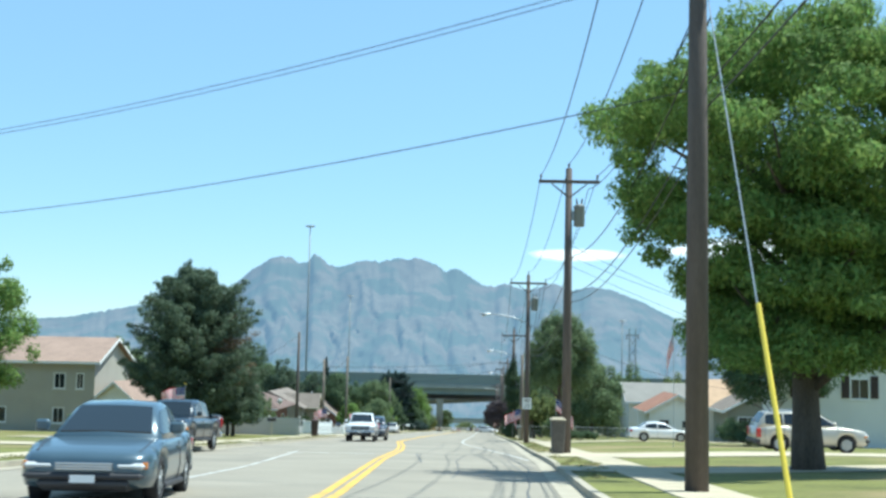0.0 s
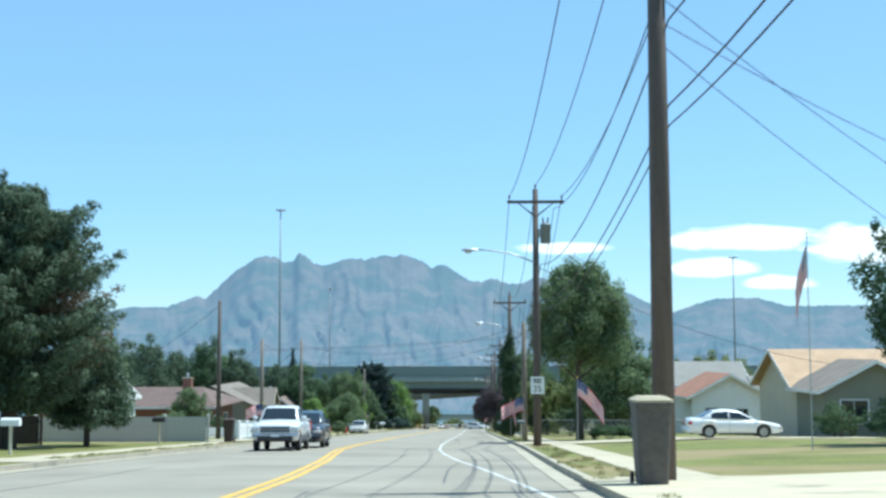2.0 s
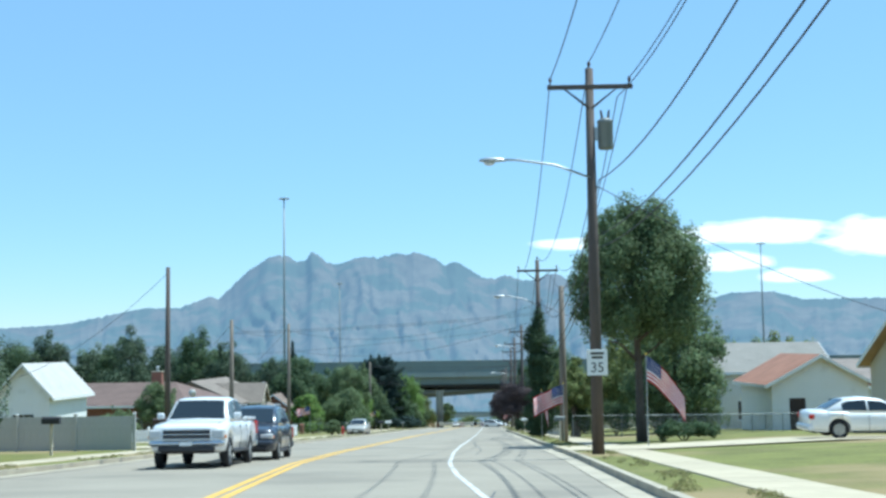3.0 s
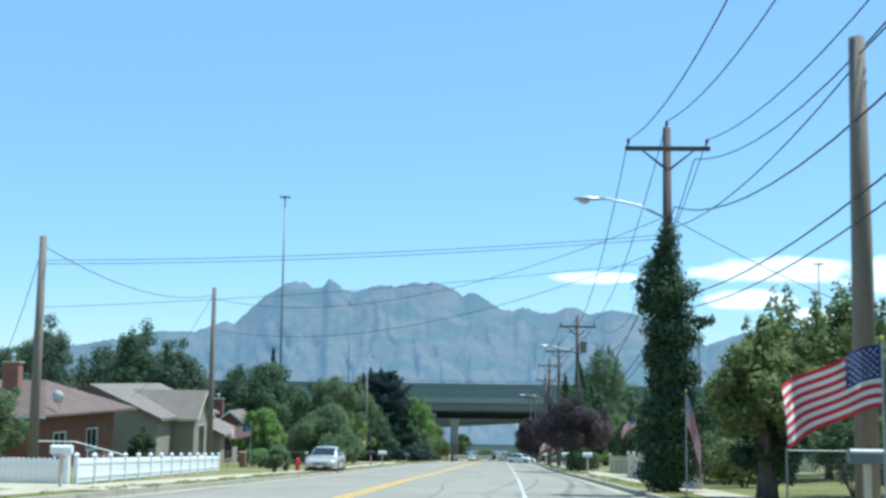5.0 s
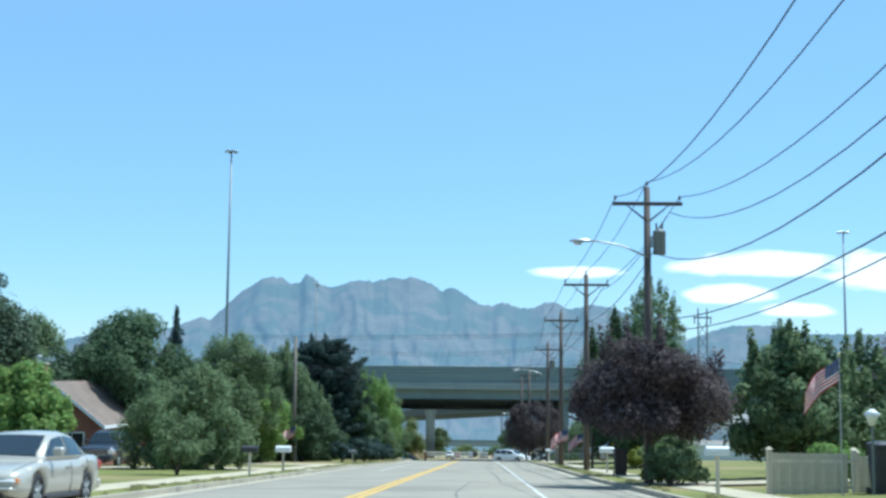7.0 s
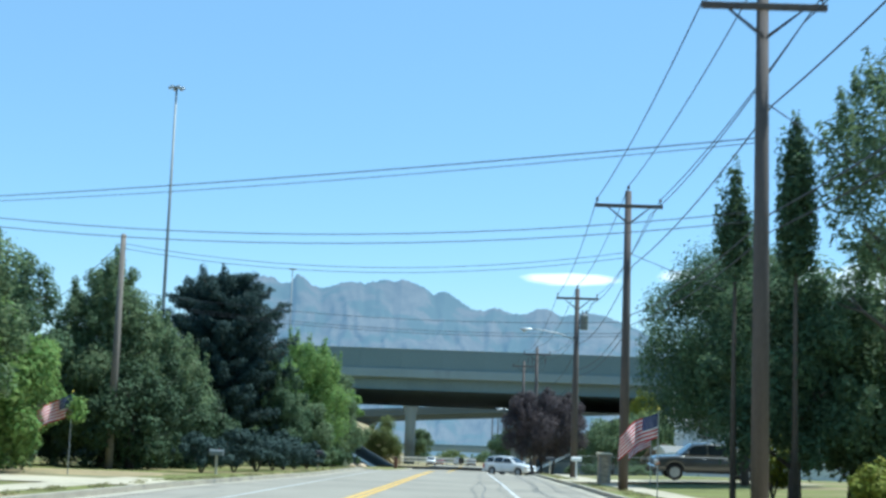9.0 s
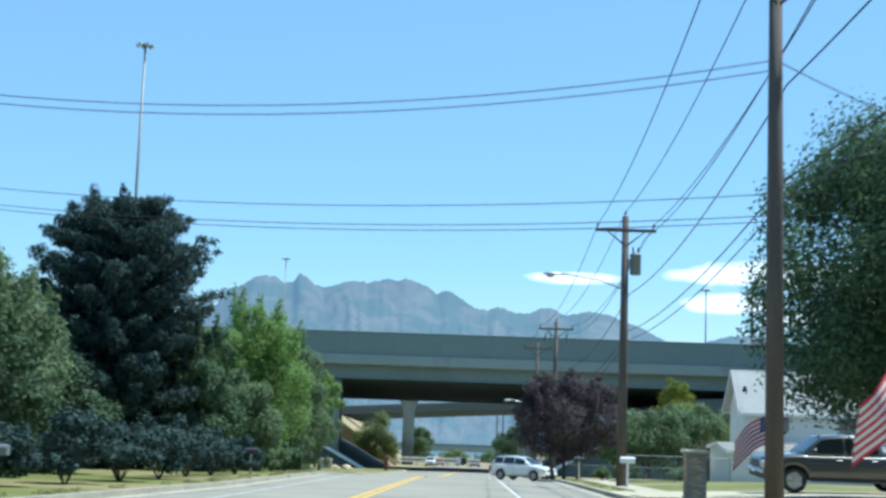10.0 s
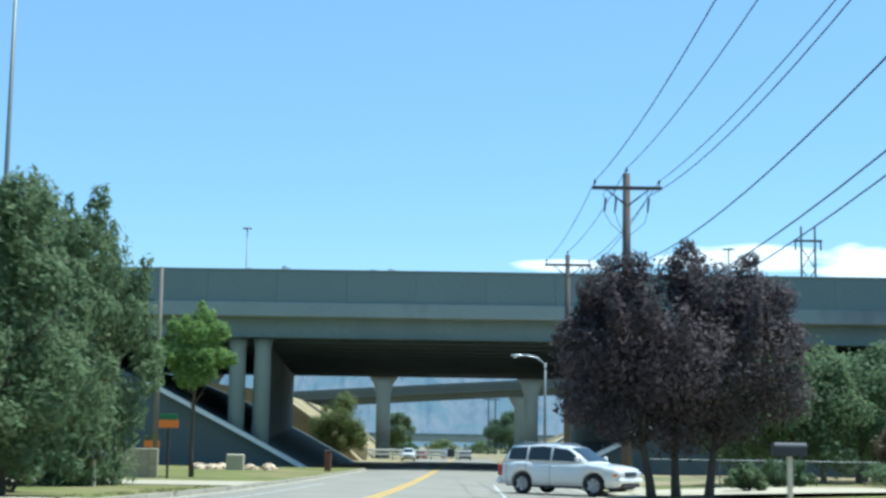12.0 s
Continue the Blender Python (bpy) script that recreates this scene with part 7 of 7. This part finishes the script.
house(-24.4, 202, 5.4, 8, 2.7, 2.1, "y", BRICK, ROOF_BROWN, "red brick cottage with a steep gable and chimney", front=[W(0.8, 2.0, 0.8, 2.1), W(3.2, 4.6, 0.8, 2.1)], chimney=(-1.6, -2.0, 5.9, BRICK), right=[W(2, 3.6, 0.8, 2.0)])
house(-36, 206, 8, 9, 2.9, 2.0, "x", BRICK, ROOF_RED, "brick house with a reddish gable roof among trees")

house(23.6, 76.8, 8.4, 3.6, 4.7, 4.4, "y", STUCCO_WHITE, ROOF_GREY, "two-storey white house with dark shutters", front=[W(1.4, 2.5, 1.0, 2.3), W(1.4, 2.5, 3.1, 4.4), W(4.6, 5.8, 3.1, 4.4)], h=0.4)
sh = thing("window_shutters", "pair of dark shutters on a white wall", "shutter", upright(19.4, 74.9, 0.4))
for x in (1.1, 2.8, 4.3, 6.1):
    part("shutter", Shape().box(x - 0.24, x + 0.24, 0.03, 0.08, 3.05, 4.45, c=0.01), BROWN_WOOD, sh)
house(25.4, 104.6, 9.4, 8.6, 3.2, 2.0, "x", STUCCO_BEIGE, ROOF_PEACH, "beige bungalow with a peach shingle roof", front=[W(0.8, 2.0, 0.9, 2.1)], h=0.4, over=0.5)
house(23.4, 97.6, 5.4, 5.4, 2.8, 1.4, "y", STUCCO_OLIVE, ROOF_TAN, "olive front porch wing with a low gable", front=[W(0.8, 2.4, 0.9, 2.2)], door=(3.4, 4.4, 0.05, 2.1), h=0.4, over=0.5)
house(20.9, 122.5, 5.6, 8, 3.0, 1.5, "y", WHITE_PAINT, ROOF_RED, "small white house with a red-brown gable roof", front=[W(3.2, 4.2, 1.3, 2.1)], door=(1.0, 1.95, 0.05, 2.1), h=0.4)
house(21.5, 135, 7.4, 8, 4.2, 1.8, "x", STUCCO_WHITE, ROOF_ASH, "white-grey house with an ash-grey roof", front=[W(1.0, 2.6, 0.8, 2.2), W(4.2, 5.2, 1.0, 2.2)], h=0.4)
house(30, 132, 8, 8, 3.0, 1.6, "x", STUCCO_WHITE, ROOF_GREY, "white house with a grey roof behind the yard", h=0.4)
house(24, 152.5, 9, 9, 3.2, 2.0, "x", BRICK, ROOF_GREY, "red brick house behind a chain-link fence", front=[W(1, 2.6, 0.9, 2.2)], left=[W(2, 3.6, 0.9, 2.2)], h=0.3)
house(23.6, 195.5, 6.0, 8, 2.6, 1.35, "y", WHITE_PAINT, ROOF_WHITE, "white gabled garage behind the hedge", front=[W(2.0, 3.4, 1.0, 1.9)], h=0.2, over=0.5)
house(26.9, 282.6, 14, 4.2, 5.2, 2.4, "x", STUCCO_WHITE, ROOF_WHITE, "white two-storey house with a pale roof", front=[W(1.27, 3.03, 3.35, 4.95), W(6.5, 8.5, 3.35, 4.95)], h=0.55)
for x0 in (21.27, 22.18, 26.5, 27.52):
    bl_ = thing("louvred_blind", "taupe louvred blind closed over a window", "blind", upright(x0, 280.44, 0.55))
    wd = 0.8 if x0 < 25 else 0.9
    part("frame", Shape().box(0, 0.05, -0.02, 0.02, 3.44, 4.86).box(wd - 0.05, wd, -0.02, 0.02, 3.44, 4.86).box(0.05, wd - 0.05, -0.02, 0.02, 3.44, 3.49).box(0.05, wd - 0.05, -0.02, 0.02, 4.81, 4.86), TAUPE, bl_)
    for k in range(16):
        part("slat", Shape().slab([(0.05, -0.02, 3.50 + 0.082 * k), (wd - 0.05, -0.02, 3.50 + 0.082 * k), (wd - 0.05, 0.015, 3.575 + 0.082 * k), (0.05, 0.015, 3.575 + 0.082 * k)], 0.008), TAUPE, bl_)
wl = thing("wall_lamp", "small dark lamp under the eave of a white house", "lamp", upright(19.95, 280.4, 0.55))
part("bracket", Shape().tube([(0.1, 0.1, 5.9), (0.05, -0.12, 6.0), (-0.1, -0.3, 6.25)], 0.035, 6), PLASTIC_DARK, wl)
part("shade", Shape().rod((-0.1, -0.3, 6.05), (-0.1, -0.3, 6.45), 0.2, 0.1, n=10), PLASTIC_DARK, wl)
aw = thing("dome_vent", "low dark domed vent on a garage roof", "vent", upright(22.6, 279.2, 2.86))
part("dome", Shape().loft([[(math.cos(a) * 0.95 * k, math.sin(a) * 0.3 * k, z) for a in np.linspace(0, 2 * math.pi, 17)[:-1]] for k, z in ((1.0, -0.2), (1.0, 0.05), (0.85, 0.25), (0.5, 0.36), (0.05, 0.4))]), PLASTIC_DARK, aw, smooth=True)
house(26.8, 277.5, 18.4, 6, 2.15, 0.35, "x", STUCCO_WHITE, ROOF_ASH, "low white garage wing with a shallow roof", h=0.4, over=0.2)
house(44, 236, 12, 10, 3.2, 2.0, "x", STUCCO_WHITE, ROOF_GREY, "white house behind the trees", front=[W(2, 3.6, 0.9, 2.1)], h=0.2)

# ================================================================ FENCES
def board_fence(pts, h, label, mat, picket=0.0, post_every=2.4, post_mat=None, gap=0.01, width=0.15, name="fence", cap=True, h_off=0.12):
    """A fence along plan points; boards are parts that share a mesh. picket: extra height of every pointed top."""
    (xa, ya), (xb, yb) = pts
    length = math.hypot(xb - xa, yb - ya)
    ang = math.degrees(math.atan2(yb - ya, xb - xa))
    t = thing(name, label, "fence", upright(xa, ya, h_off))
    drop_ = (gz(yb) - gz(ya)) / length
    s = Shape()
    if picket:
        s.prism([(0, 0.05), (width, 0.05), (width, h - 0.06), (width / 2, h), (0, h - 0.06)], -0.012, 0.012)
    else:
        s.box(0, width, -0.012, 0.012, 0.04, h)
    me = s.mesh("board", mat)
    n = int(length / (width + gap))
    ca, sa = math.cos(radians(ang)), math.sin(radians(ang))
    for i in range(n):
        d = i * (width + gap)
        part("board", me, None, t, at=pose(d * ca, d * sa, d * drop_, 0, 0, ang))
    k = max(1, round(length / post_every))
    post = Shape().box(-0.06, 0.06, -0.075, 0.045, -0.3, h + 0.10, c=0.01)
    post.convex([(-0.08, -0.095, h + 0.10), (0.08, -0.095, h + 0.10), (0.08, 0.065, h + 0.10), (-0.08, 0.065, h + 0.10), (0, -0.015, h + 0.18)], [(0, 1, 2, 3), (0, 1, 4), (1, 2, 4), (2, 3, 4), (3, 0, 4)])
    pm = post.mesh("post", post_mat or mat)
    for i in range(k + 1):
        d = length * i / k
        part("post", pm, None, t, at=pose(d * ca, d * sa, d * drop_, 0, 0, ang))
    for z in (0.18, h * 0.78):
        part("rail", Shape().slab([(0, 0.016, z + 0.09), (length * ca + 0.0, length * sa + 0.016, z + 0.09 + length * drop_), (length * ca, length * sa + 0.016, z + length * drop_), (0, 0.016, z)], 0.03), post_mat or mat, t)
    return t


board_fence([(-26.0, 98), (-13.6, 98)], 1.45, "grey-white vinyl privacy fence across a yard", GREY_VINYL, width=0.28, gap=0.006)
board_fence([(-27.4, 90), (-20.4, 90)], 1.45, "dark brown wooden fence in the pine's shade", BROWN_WOOD)
board_fence([(-13.2, 105.5), (-13.0, 116.2)], 1.08, "white vinyl picket fence with pointed tops", VINYL, picket=1, width=0.10, gap=0.06)
board_fence([(-15.8, 116.6), (-13.1, 116.4)], 1.2, "white vinyl gate panel beside the driveway", VINYL, width=0.2, gap=0.006)
board_fence([(-12.5, 122.0), (-14.1, 147.6)], 0.76, "low white picket fence along the footpath", VINYL, picket=1, width=0.15, gap=0.006, post_every=2.0)
board_fence([(-24, 121.8), (-12.6, 121.6)], 0.78, "low white picket fence turning into a yard", VINYL, picket=1, width=0.13, gap=0.02)
board_fence([(6.9, 161.5), (9.2, 161.9)], 1.08, "weathered grey wooden gate by the footpath", GREY_WOOD, width=0.3)
board_fence([(9.3, 162.0), (20, 163.2)], 1.02, "weathered grey-brown wooden yard fence", GREY_WOOD, width=0.3)
board_fence([(6.35, 127.5), (6.6, 149.6)], 1.15, "weathered grey wooden fence along the footpath", GREY_WOOD, width=0.25)


def chain_fence(pts, h, label, seed=0):
    """Chain-link: posts, rails and a woven net of thin wires."""
    (xa, ya), (xb, yb) = pts
    length = math.hypot(xb - xa, yb - ya)
    t = thing("chain_link_fence", label, "fence", upright(xa, ya, 0.13))
    dx, dy, dz = (xb - xa) / length, (yb - ya) / length, (gz(yb) - gz(ya)) / length
    k = max(2, round(length / 3))
    P_ = lambda d, z: (dx * d, dy * d, dz * d + z)
    for i in range(k + 1):
        part("post", Shape().rod(P_(length * i / k, -0.3), P_(length * i / k, h + 0.05), 0.026, n=8), STEEL_GREY, t)
    part("top_rail", Shape().rod(P_(0, h), P_(length, h), 0.016, n=6), STEEL_GREY, t)
    s = Shape()
    step = 0.14
    for i in range(int(length / step)):
        d = i * step
        for sg_ in (1, -1):
            e = d + sg_ * h
            a, b_ = (d, 0.05), (min(max(e, 0), length), 0.05 + abs(min(max(e, 0), length) - d))
            s.rod(P_(*a), P_(*b_), 0.003, n=3)
    part("mesh_net", s, STEEL_GREY, t)
    return t


chain_fence([(6.2, 115.5), (20, 117.0)], 1.25, "galvanised chain-link fence across a yard")
chain_fence([(8.6, 103.5), (17, 112.0)], 1.2, "galvanised chain-link fence behind a lawn")
chain_fence([(-16, 158.5), (-11.2, 158.0)], 1.0, "low galvanised chain-link fence on a lawn")
chain_fence([(8.5, 259.0), (17.0, 259.4)], 1.4, "galvanised chain-link fence across a front yard")
chain_fence([(8.6, 291), (26, 292)], 1.2, "galvanised chain-link fence beside a driveway")

# gate pillar, walls and boxes
pl = thing("gate_pillar", "square tan brick gate pillar with a cap", "pillar", upright(6.95, 231.8, 0.13))
part("core", Shape().box(-0.27, 0.27, -0.27, 0.27, -0.3, 1.35), MORTAR, pl)
bm_ = Shape().box(-0.095, 0.095, -0.015, 0.015, 0, 0.062, c=0.004).mesh("brick", STONE)
for r_ in range(18):
    for side in range(4):
        for c_ in (-1, 0, 1):
            off = (0.0975 if r_ % 2 else 0.0)
            xx = c_ * 0.2 + off - 0.05
            if abs(xx) < 0.2:
                part("brick", bm_, None, pl, at=pose(0, 0, 0, 0, 0, 90 * side) @ pose(xx, -0.28, 0.02 + r_ * 0.073))
part("cap", Shape().box(-0.36, 0.36, -0.36, 0.36, 1.352, 1.46, c=0.03), CONCRETE, pl)
wb = thing("low_wall", "short grey block wall beside a driveway", "wall", upright(-14.2, 301, 0.1))
for r_ in range(7):
    for c_ in range(6):
        part("block", Shape().box(-1.25 + c_ * 0.42, -0.84 + c_ * 0.42, -0.1, 0.1, r_ * 0.2, r_ * 0.2 + 0.194, c=0.008), CONCRETE, wb)

cb = thing("concrete_block", "pale concrete barrier block among tan boulders", "barrier", upright(-13.9, 327.5, 0.1))
part("block", Shape().box(-0.6, 0.6, -0.3, 0.3, -0.3, 1.1, c=0.04), CONCRETE, cb)

rk = random.Random(77)
for k in range(26):
    x, y = -17.2 + rk.uniform(0, 5.6), 328.6 + rk.uniform(-0.6, 2.2)
    r_ = rk.uniform(0.25, 0.55)
    s = Shape()
    rings = []
    for j, (z, f) in enumerate(((0, 0.8), (0.4, 1.0), (0.8, 0.85), (1.1, 0.35))):
        rings.append([(math.cos(a) * r_ * f * rk.uniform(0.8, 1.15), math.sin(a) * r_ * f * rk.uniform(0.8, 1.15), z * r_) for a in np.linspace(0, 2 * math.pi, 9)[:-1]])
    o = part("boulder", s.loft(rings), STONE, at=upright(x, y, 0.02, rk.uniform(0, 360)))
    tagged(o, "rough tan sandstone boulder in a heap near the overpass", "boulder", "heap of boulders")

os_ = thing("orange_sign", "small orange and green roadside sign on a post", "sign", upright(-21.6, 335, 0.1))
part("post", Shape().box(-0.05, 0.05, -0.03, 0.03, -0.3, 2.2), GALV, os_)
part("board", Shape().box(-0.6, 0.6, -0.05, -0.032, 1.5, 2.0, c=0.005), SIGN_ORANGE, os_)
part("upper_board", Shape().box(-0.55, 0.55, -0.05, -0.032, 2.05, 2.4, c=0.005), LEAF_MID, os_)

# ================================================================ FLAGS, MAILBOXES, BINS, LAMPS
flag(4.85, 104.6, 2.65, "striped flag with starred canton flying from a short pole", fly=-1, droop=0.42, seed=1, width=1.45, wave=0.18)
flag(6.95, 92.0, 3.3, "striped flag drooping from a slim staff", fly=1, droop=1.0, seed=3, wave=0.11, width=1.5)
flag(11.6, 66.6, 6.5, "limp dark striped flag on a tall flagpole", fly=-1, droop=2.6, seed=4, width=1.6, wave=0.03, staff_h=6.9)
flag(-14.05, 59.8, 2.75, "striped flag with starred canton flying over a fence", fly=-1, droop=0.25, seed=5, width=1.2)
flag(-13.7, 118.0, 2.5, "striped flag flying beside a driveway", fly=-1, droop=0.3, seed=6, width=1.35, wave=0.16)
flag(-14.0, 155.2, 2.5, "striped flag with starred canton on a lawn", fly=-1, droop=0.2, seed=8, width=1.15)
flag(-12.8, 214.5, 2.6, "striped flag with starred canton under a tree", fly=-1, droop=0.5, seed=9, width=1.15, wave=0.16)
flag(6.05, 211.7, 2.6, "striped flag with starred canton beside the footpath", fly=-1, droop=0.6, seed=10, width=1.25, wave=0.16)
flag(8.85, 230.1, 2.6, "striped flag streaming beside a driveway", fly=-1, droop=0.7, seed=11, width=1.3)
flag(8.3, 160.0, 3.4, "faded limp striped flag on a slim pole", fly=-1, droop=0.85, seed=12, width=0.95, wave=0.1)
flag(4.75, 120.5, 2.75, "limp striped flag on a slim pole", fly=1, droop=1.6, seed=13, wave=0.05)
flag(22.1, 268.0, 6.65, "striped flag on a tall pole before a white house", fly=-1, droop=0.2, seed=14, width=1.35)

mailbox(-14.7, 70.6, "white mailbox on a grey wooden post", h=1.1, big=1.3)
mailbox(-14.8, 91.5, "dark mailbox on a leaning wooden post", mat=PLASTIC_DARK, h=1.25, big=1.3)
mailbox(-11.85, 119.0, "white mailbox beside a picket fence", h=1.0, big=1.1)
mailbox(-8.9, 183.0, "white mailbox at the kerb", h=1.0, big=1.3)
mailbox(-9.2, 176.5, "dark mailbox at the kerb", mat=PLASTIC_DARK, h=1.0, big=1.2)
mailbox(-9.6, 223.0, "grey mailbox before dark green trees", mat=STEEL_GREY, h=0.85, big=1.1)
mailbox(-10.8, 283.4, "dark mailbox on two leaning posts", mat=PLASTIC_DARK, h=1.0, big=1.3)
mailbox(-8.2, 246.6, "dark mailbox before a green tree", mat=PLASTIC_DARK, h=0.95, big=1.2)
mailbox(5.5, 161.1, "white mailbox on a post at the kerb", h=1.1, big=1.15)
mailbox(6.1, 190.0, "white mailbox on a post at the kerb", h=1.1, big=1.4)
mailbox(7.2, 247.0, "white mailbox on a white post", h=1.12, big=1.2, post=VINYL)
mailbox(7.2, 266.5, "dark mailbox on a slim post", mat=PLASTIC_DARK, h=1.2, big=1.2)
mailbox(4.7, 104.9, "grey mailbox against a short pole", mat=STEEL_GREY, h=1.12, big=1.0)

wheelie_bin(3.95, 49.9, "tall grey-brown trash bin with a pale lid against a power pole", h=1.42, w=0.6, lid=CONCRETE)
wheelie_bin(-12.2, 97.0, "dark brown trash bin before a white fence", h=1.25, body=BROWN_WOOD)
wheelie_bin(-15.5, 160.5, "red trash bin on a lawn", h=0.9, w=0.4, body=ROOF_RED)
wheelie_bin(6.0, 184.0, "brown trash bin at the kerb", h=1.1, body=BROWN_WOOD)
wheelie_bin(9.7, 160.9, "dark green trash bin beside a gate", h=1.3, w=0.7, body=PLASTIC_DARK)

gl = thing("garden_lamp", "slim garden lamp with a white glass head", "lamp", upright(9.2, 160.4, 0.15))
part("post", Shape().rod((0, 0, -0.2), (0, 0, 1.75), 0.04, 0.03, n=8), STEEL_GREY, gl)
part("head", Shape().loft([[(math.cos(2 * math.pi * k / 12) * a, math.sin(2 * math.pi * k / 12) * a, b_) for k in range(12)] for a, b_ in ((0.07, 1.75), (0.14, 1.95), (0.2, 2.05), (0.04, 2.16))]), VINYL, gl, smooth=True)

hy = thing("fire_hydrant", "red fire hydrant on a lawn", "hydrant", upright(-10.6, 150.8, 0.13))
part("barrel", Shape().loft([[(math.cos(2 * math.pi * k / 12) * a, math.sin(2 * math.pi * k / 12) * a, b_) for k in range(12)] for a, b_ in ((0.16, 0), (0.16, 0.05), (0.11, 0.08), (0.11, 0.5), (0.14, 0.52), (0.14, 0.56), (0.1, 0.66), (0.03, 0.72))]), LAMP_RED, hy, smooth=True)
for sx in (-1, 1):
    part("nozzle", Shape().rod((sx * 0.08, 0, 0.4), (sx * 0.2, 0, 0.4), 0.05, n=10), LAMP_RED, hy)

# ================================================================ VEHICLES
BLUE = car_paint("blue_grey_car_paint", (0.06, 0.10, 0.13))
NAVY = car_paint("navy_car_paint", (0.013, 0.024, 0.038))
WHITE_CAR = car_paint("white_car_paint", (0.74, 0.75, 0.75), 0.0)
SILVER = car_paint("silver_car_paint", (0.46, 0.43, 0.37), 0.2)
BLACKISH = car_paint("black_car_paint", (0.03, 0.04, 0.06), 0.2)
DARK_GREY = car_paint("dark_grey_car_paint", (0.035, 0.037, 0.036), 0.0)
RED_CAR = car_paint("red_car_paint", (0.45, 0.03, 0.03), 0.1)


def on_road(x, y, turn):
    return laid(x, y, 0.03, turn)


vehicle("sedan", on_road(-5.1, 18.0, 186), BLUE, "blue-grey older sedan driving towards the viewer", front_trim=PLASTIC_DARK)
vehicle("pickup", laid(-10.85, 45.6, 0.05, 179), NAVY, "dark blue pickup truck stopped by the far kerb", front_trim=CHROME)
vehicle("pickup", on_road(-7.0, 82.0, 182), WHITE_CAR, "white pickup truck driving towards the viewer", front_trim=CHROME)
vehicle("suv", on_road(-6.6, 87.7, 182), BLACKISH, "dark blue suv following a white pickup")
vehicle("sedan", on_road(-9.45, 153.3, 180), SILVER, "silver-beige sedan parked at the far kerb")
vehicle("sedan", upright(14.9, 91.7, 0.43, -90), WHITE_CAR, "white sedan parked across a lawn driveway")
vehicle("suv", upright(15.1, 53.0, 0.43, -90), SILVER, "silver suv parked in a driveway", front_trim=PLASTIC_DARK)
vehicle("suv", on_road(5.1, 286.4, -126), WHITE_CAR, "white suv turning into a driveway")
vehicle("pickup", upright(13.1, 238.2, 0.43, 90), DARK_GREY, "dark grey pickup truck parked in a driveway", front_trim=CHROME)
vehicle("pickup", upright(-20.2, 195.5, 0.15, 180), BLACKISH, "dark pickup truck parked in a driveway")
for x, y, k, c, lb in ((-4.5, 412, "suv", WHITE_CAR, "white suv beyond the overpass"), (3.8, 434, "suv", BLACKISH, "dark suv beyond the overpass"), (-3.2, 440, "sedan", RED_CAR, "red sedan beyond the overpass"), (0.9, 452, "suv", WHITE_CAR, "white suv beyond the overpass")):
    vehicle(k, on_road(x, y, 180 if x < 0 else 0), c, lb)

# ================================================================ FOOTPATH SLABS
def footpath(table, off, width, y0, y1, label, skip=()):
    t = thing("footpath", label, "footpath", pose(0, 0, 0), kind="structure")
    n = int((y1 - y0) / 1.5)
    me = Shape().box(-width / 2 + 0.008, width / 2 - 0.008, -0.742, 0.742, -0.16, 0, c=0.01).mesh("slab", CONCRETE)
    for i in range(n):
        y = y0 + 1.5 * (i + 0.5)
        x = curve_at(table, y) + off
        dx = curve_at(table, y + 1) - curve_at(table, y - 1)
        part("slab", me, None, t, at=pose(x, y, gz(y) + 0.162 + 0.004 * math.sin(i * 7.3), -3.5, 0, -math.degrees(math.atan2(dx, 2))))
    return t


footpath(KERB_RIGHT, 1.98, 1.3, 12, 297, "pale concrete footpath slabs beside the kerb")
footpath(KERB_LEFT, -1.7, 1.25, 12, 213, "pale concrete footpath slabs beside the far kerb")
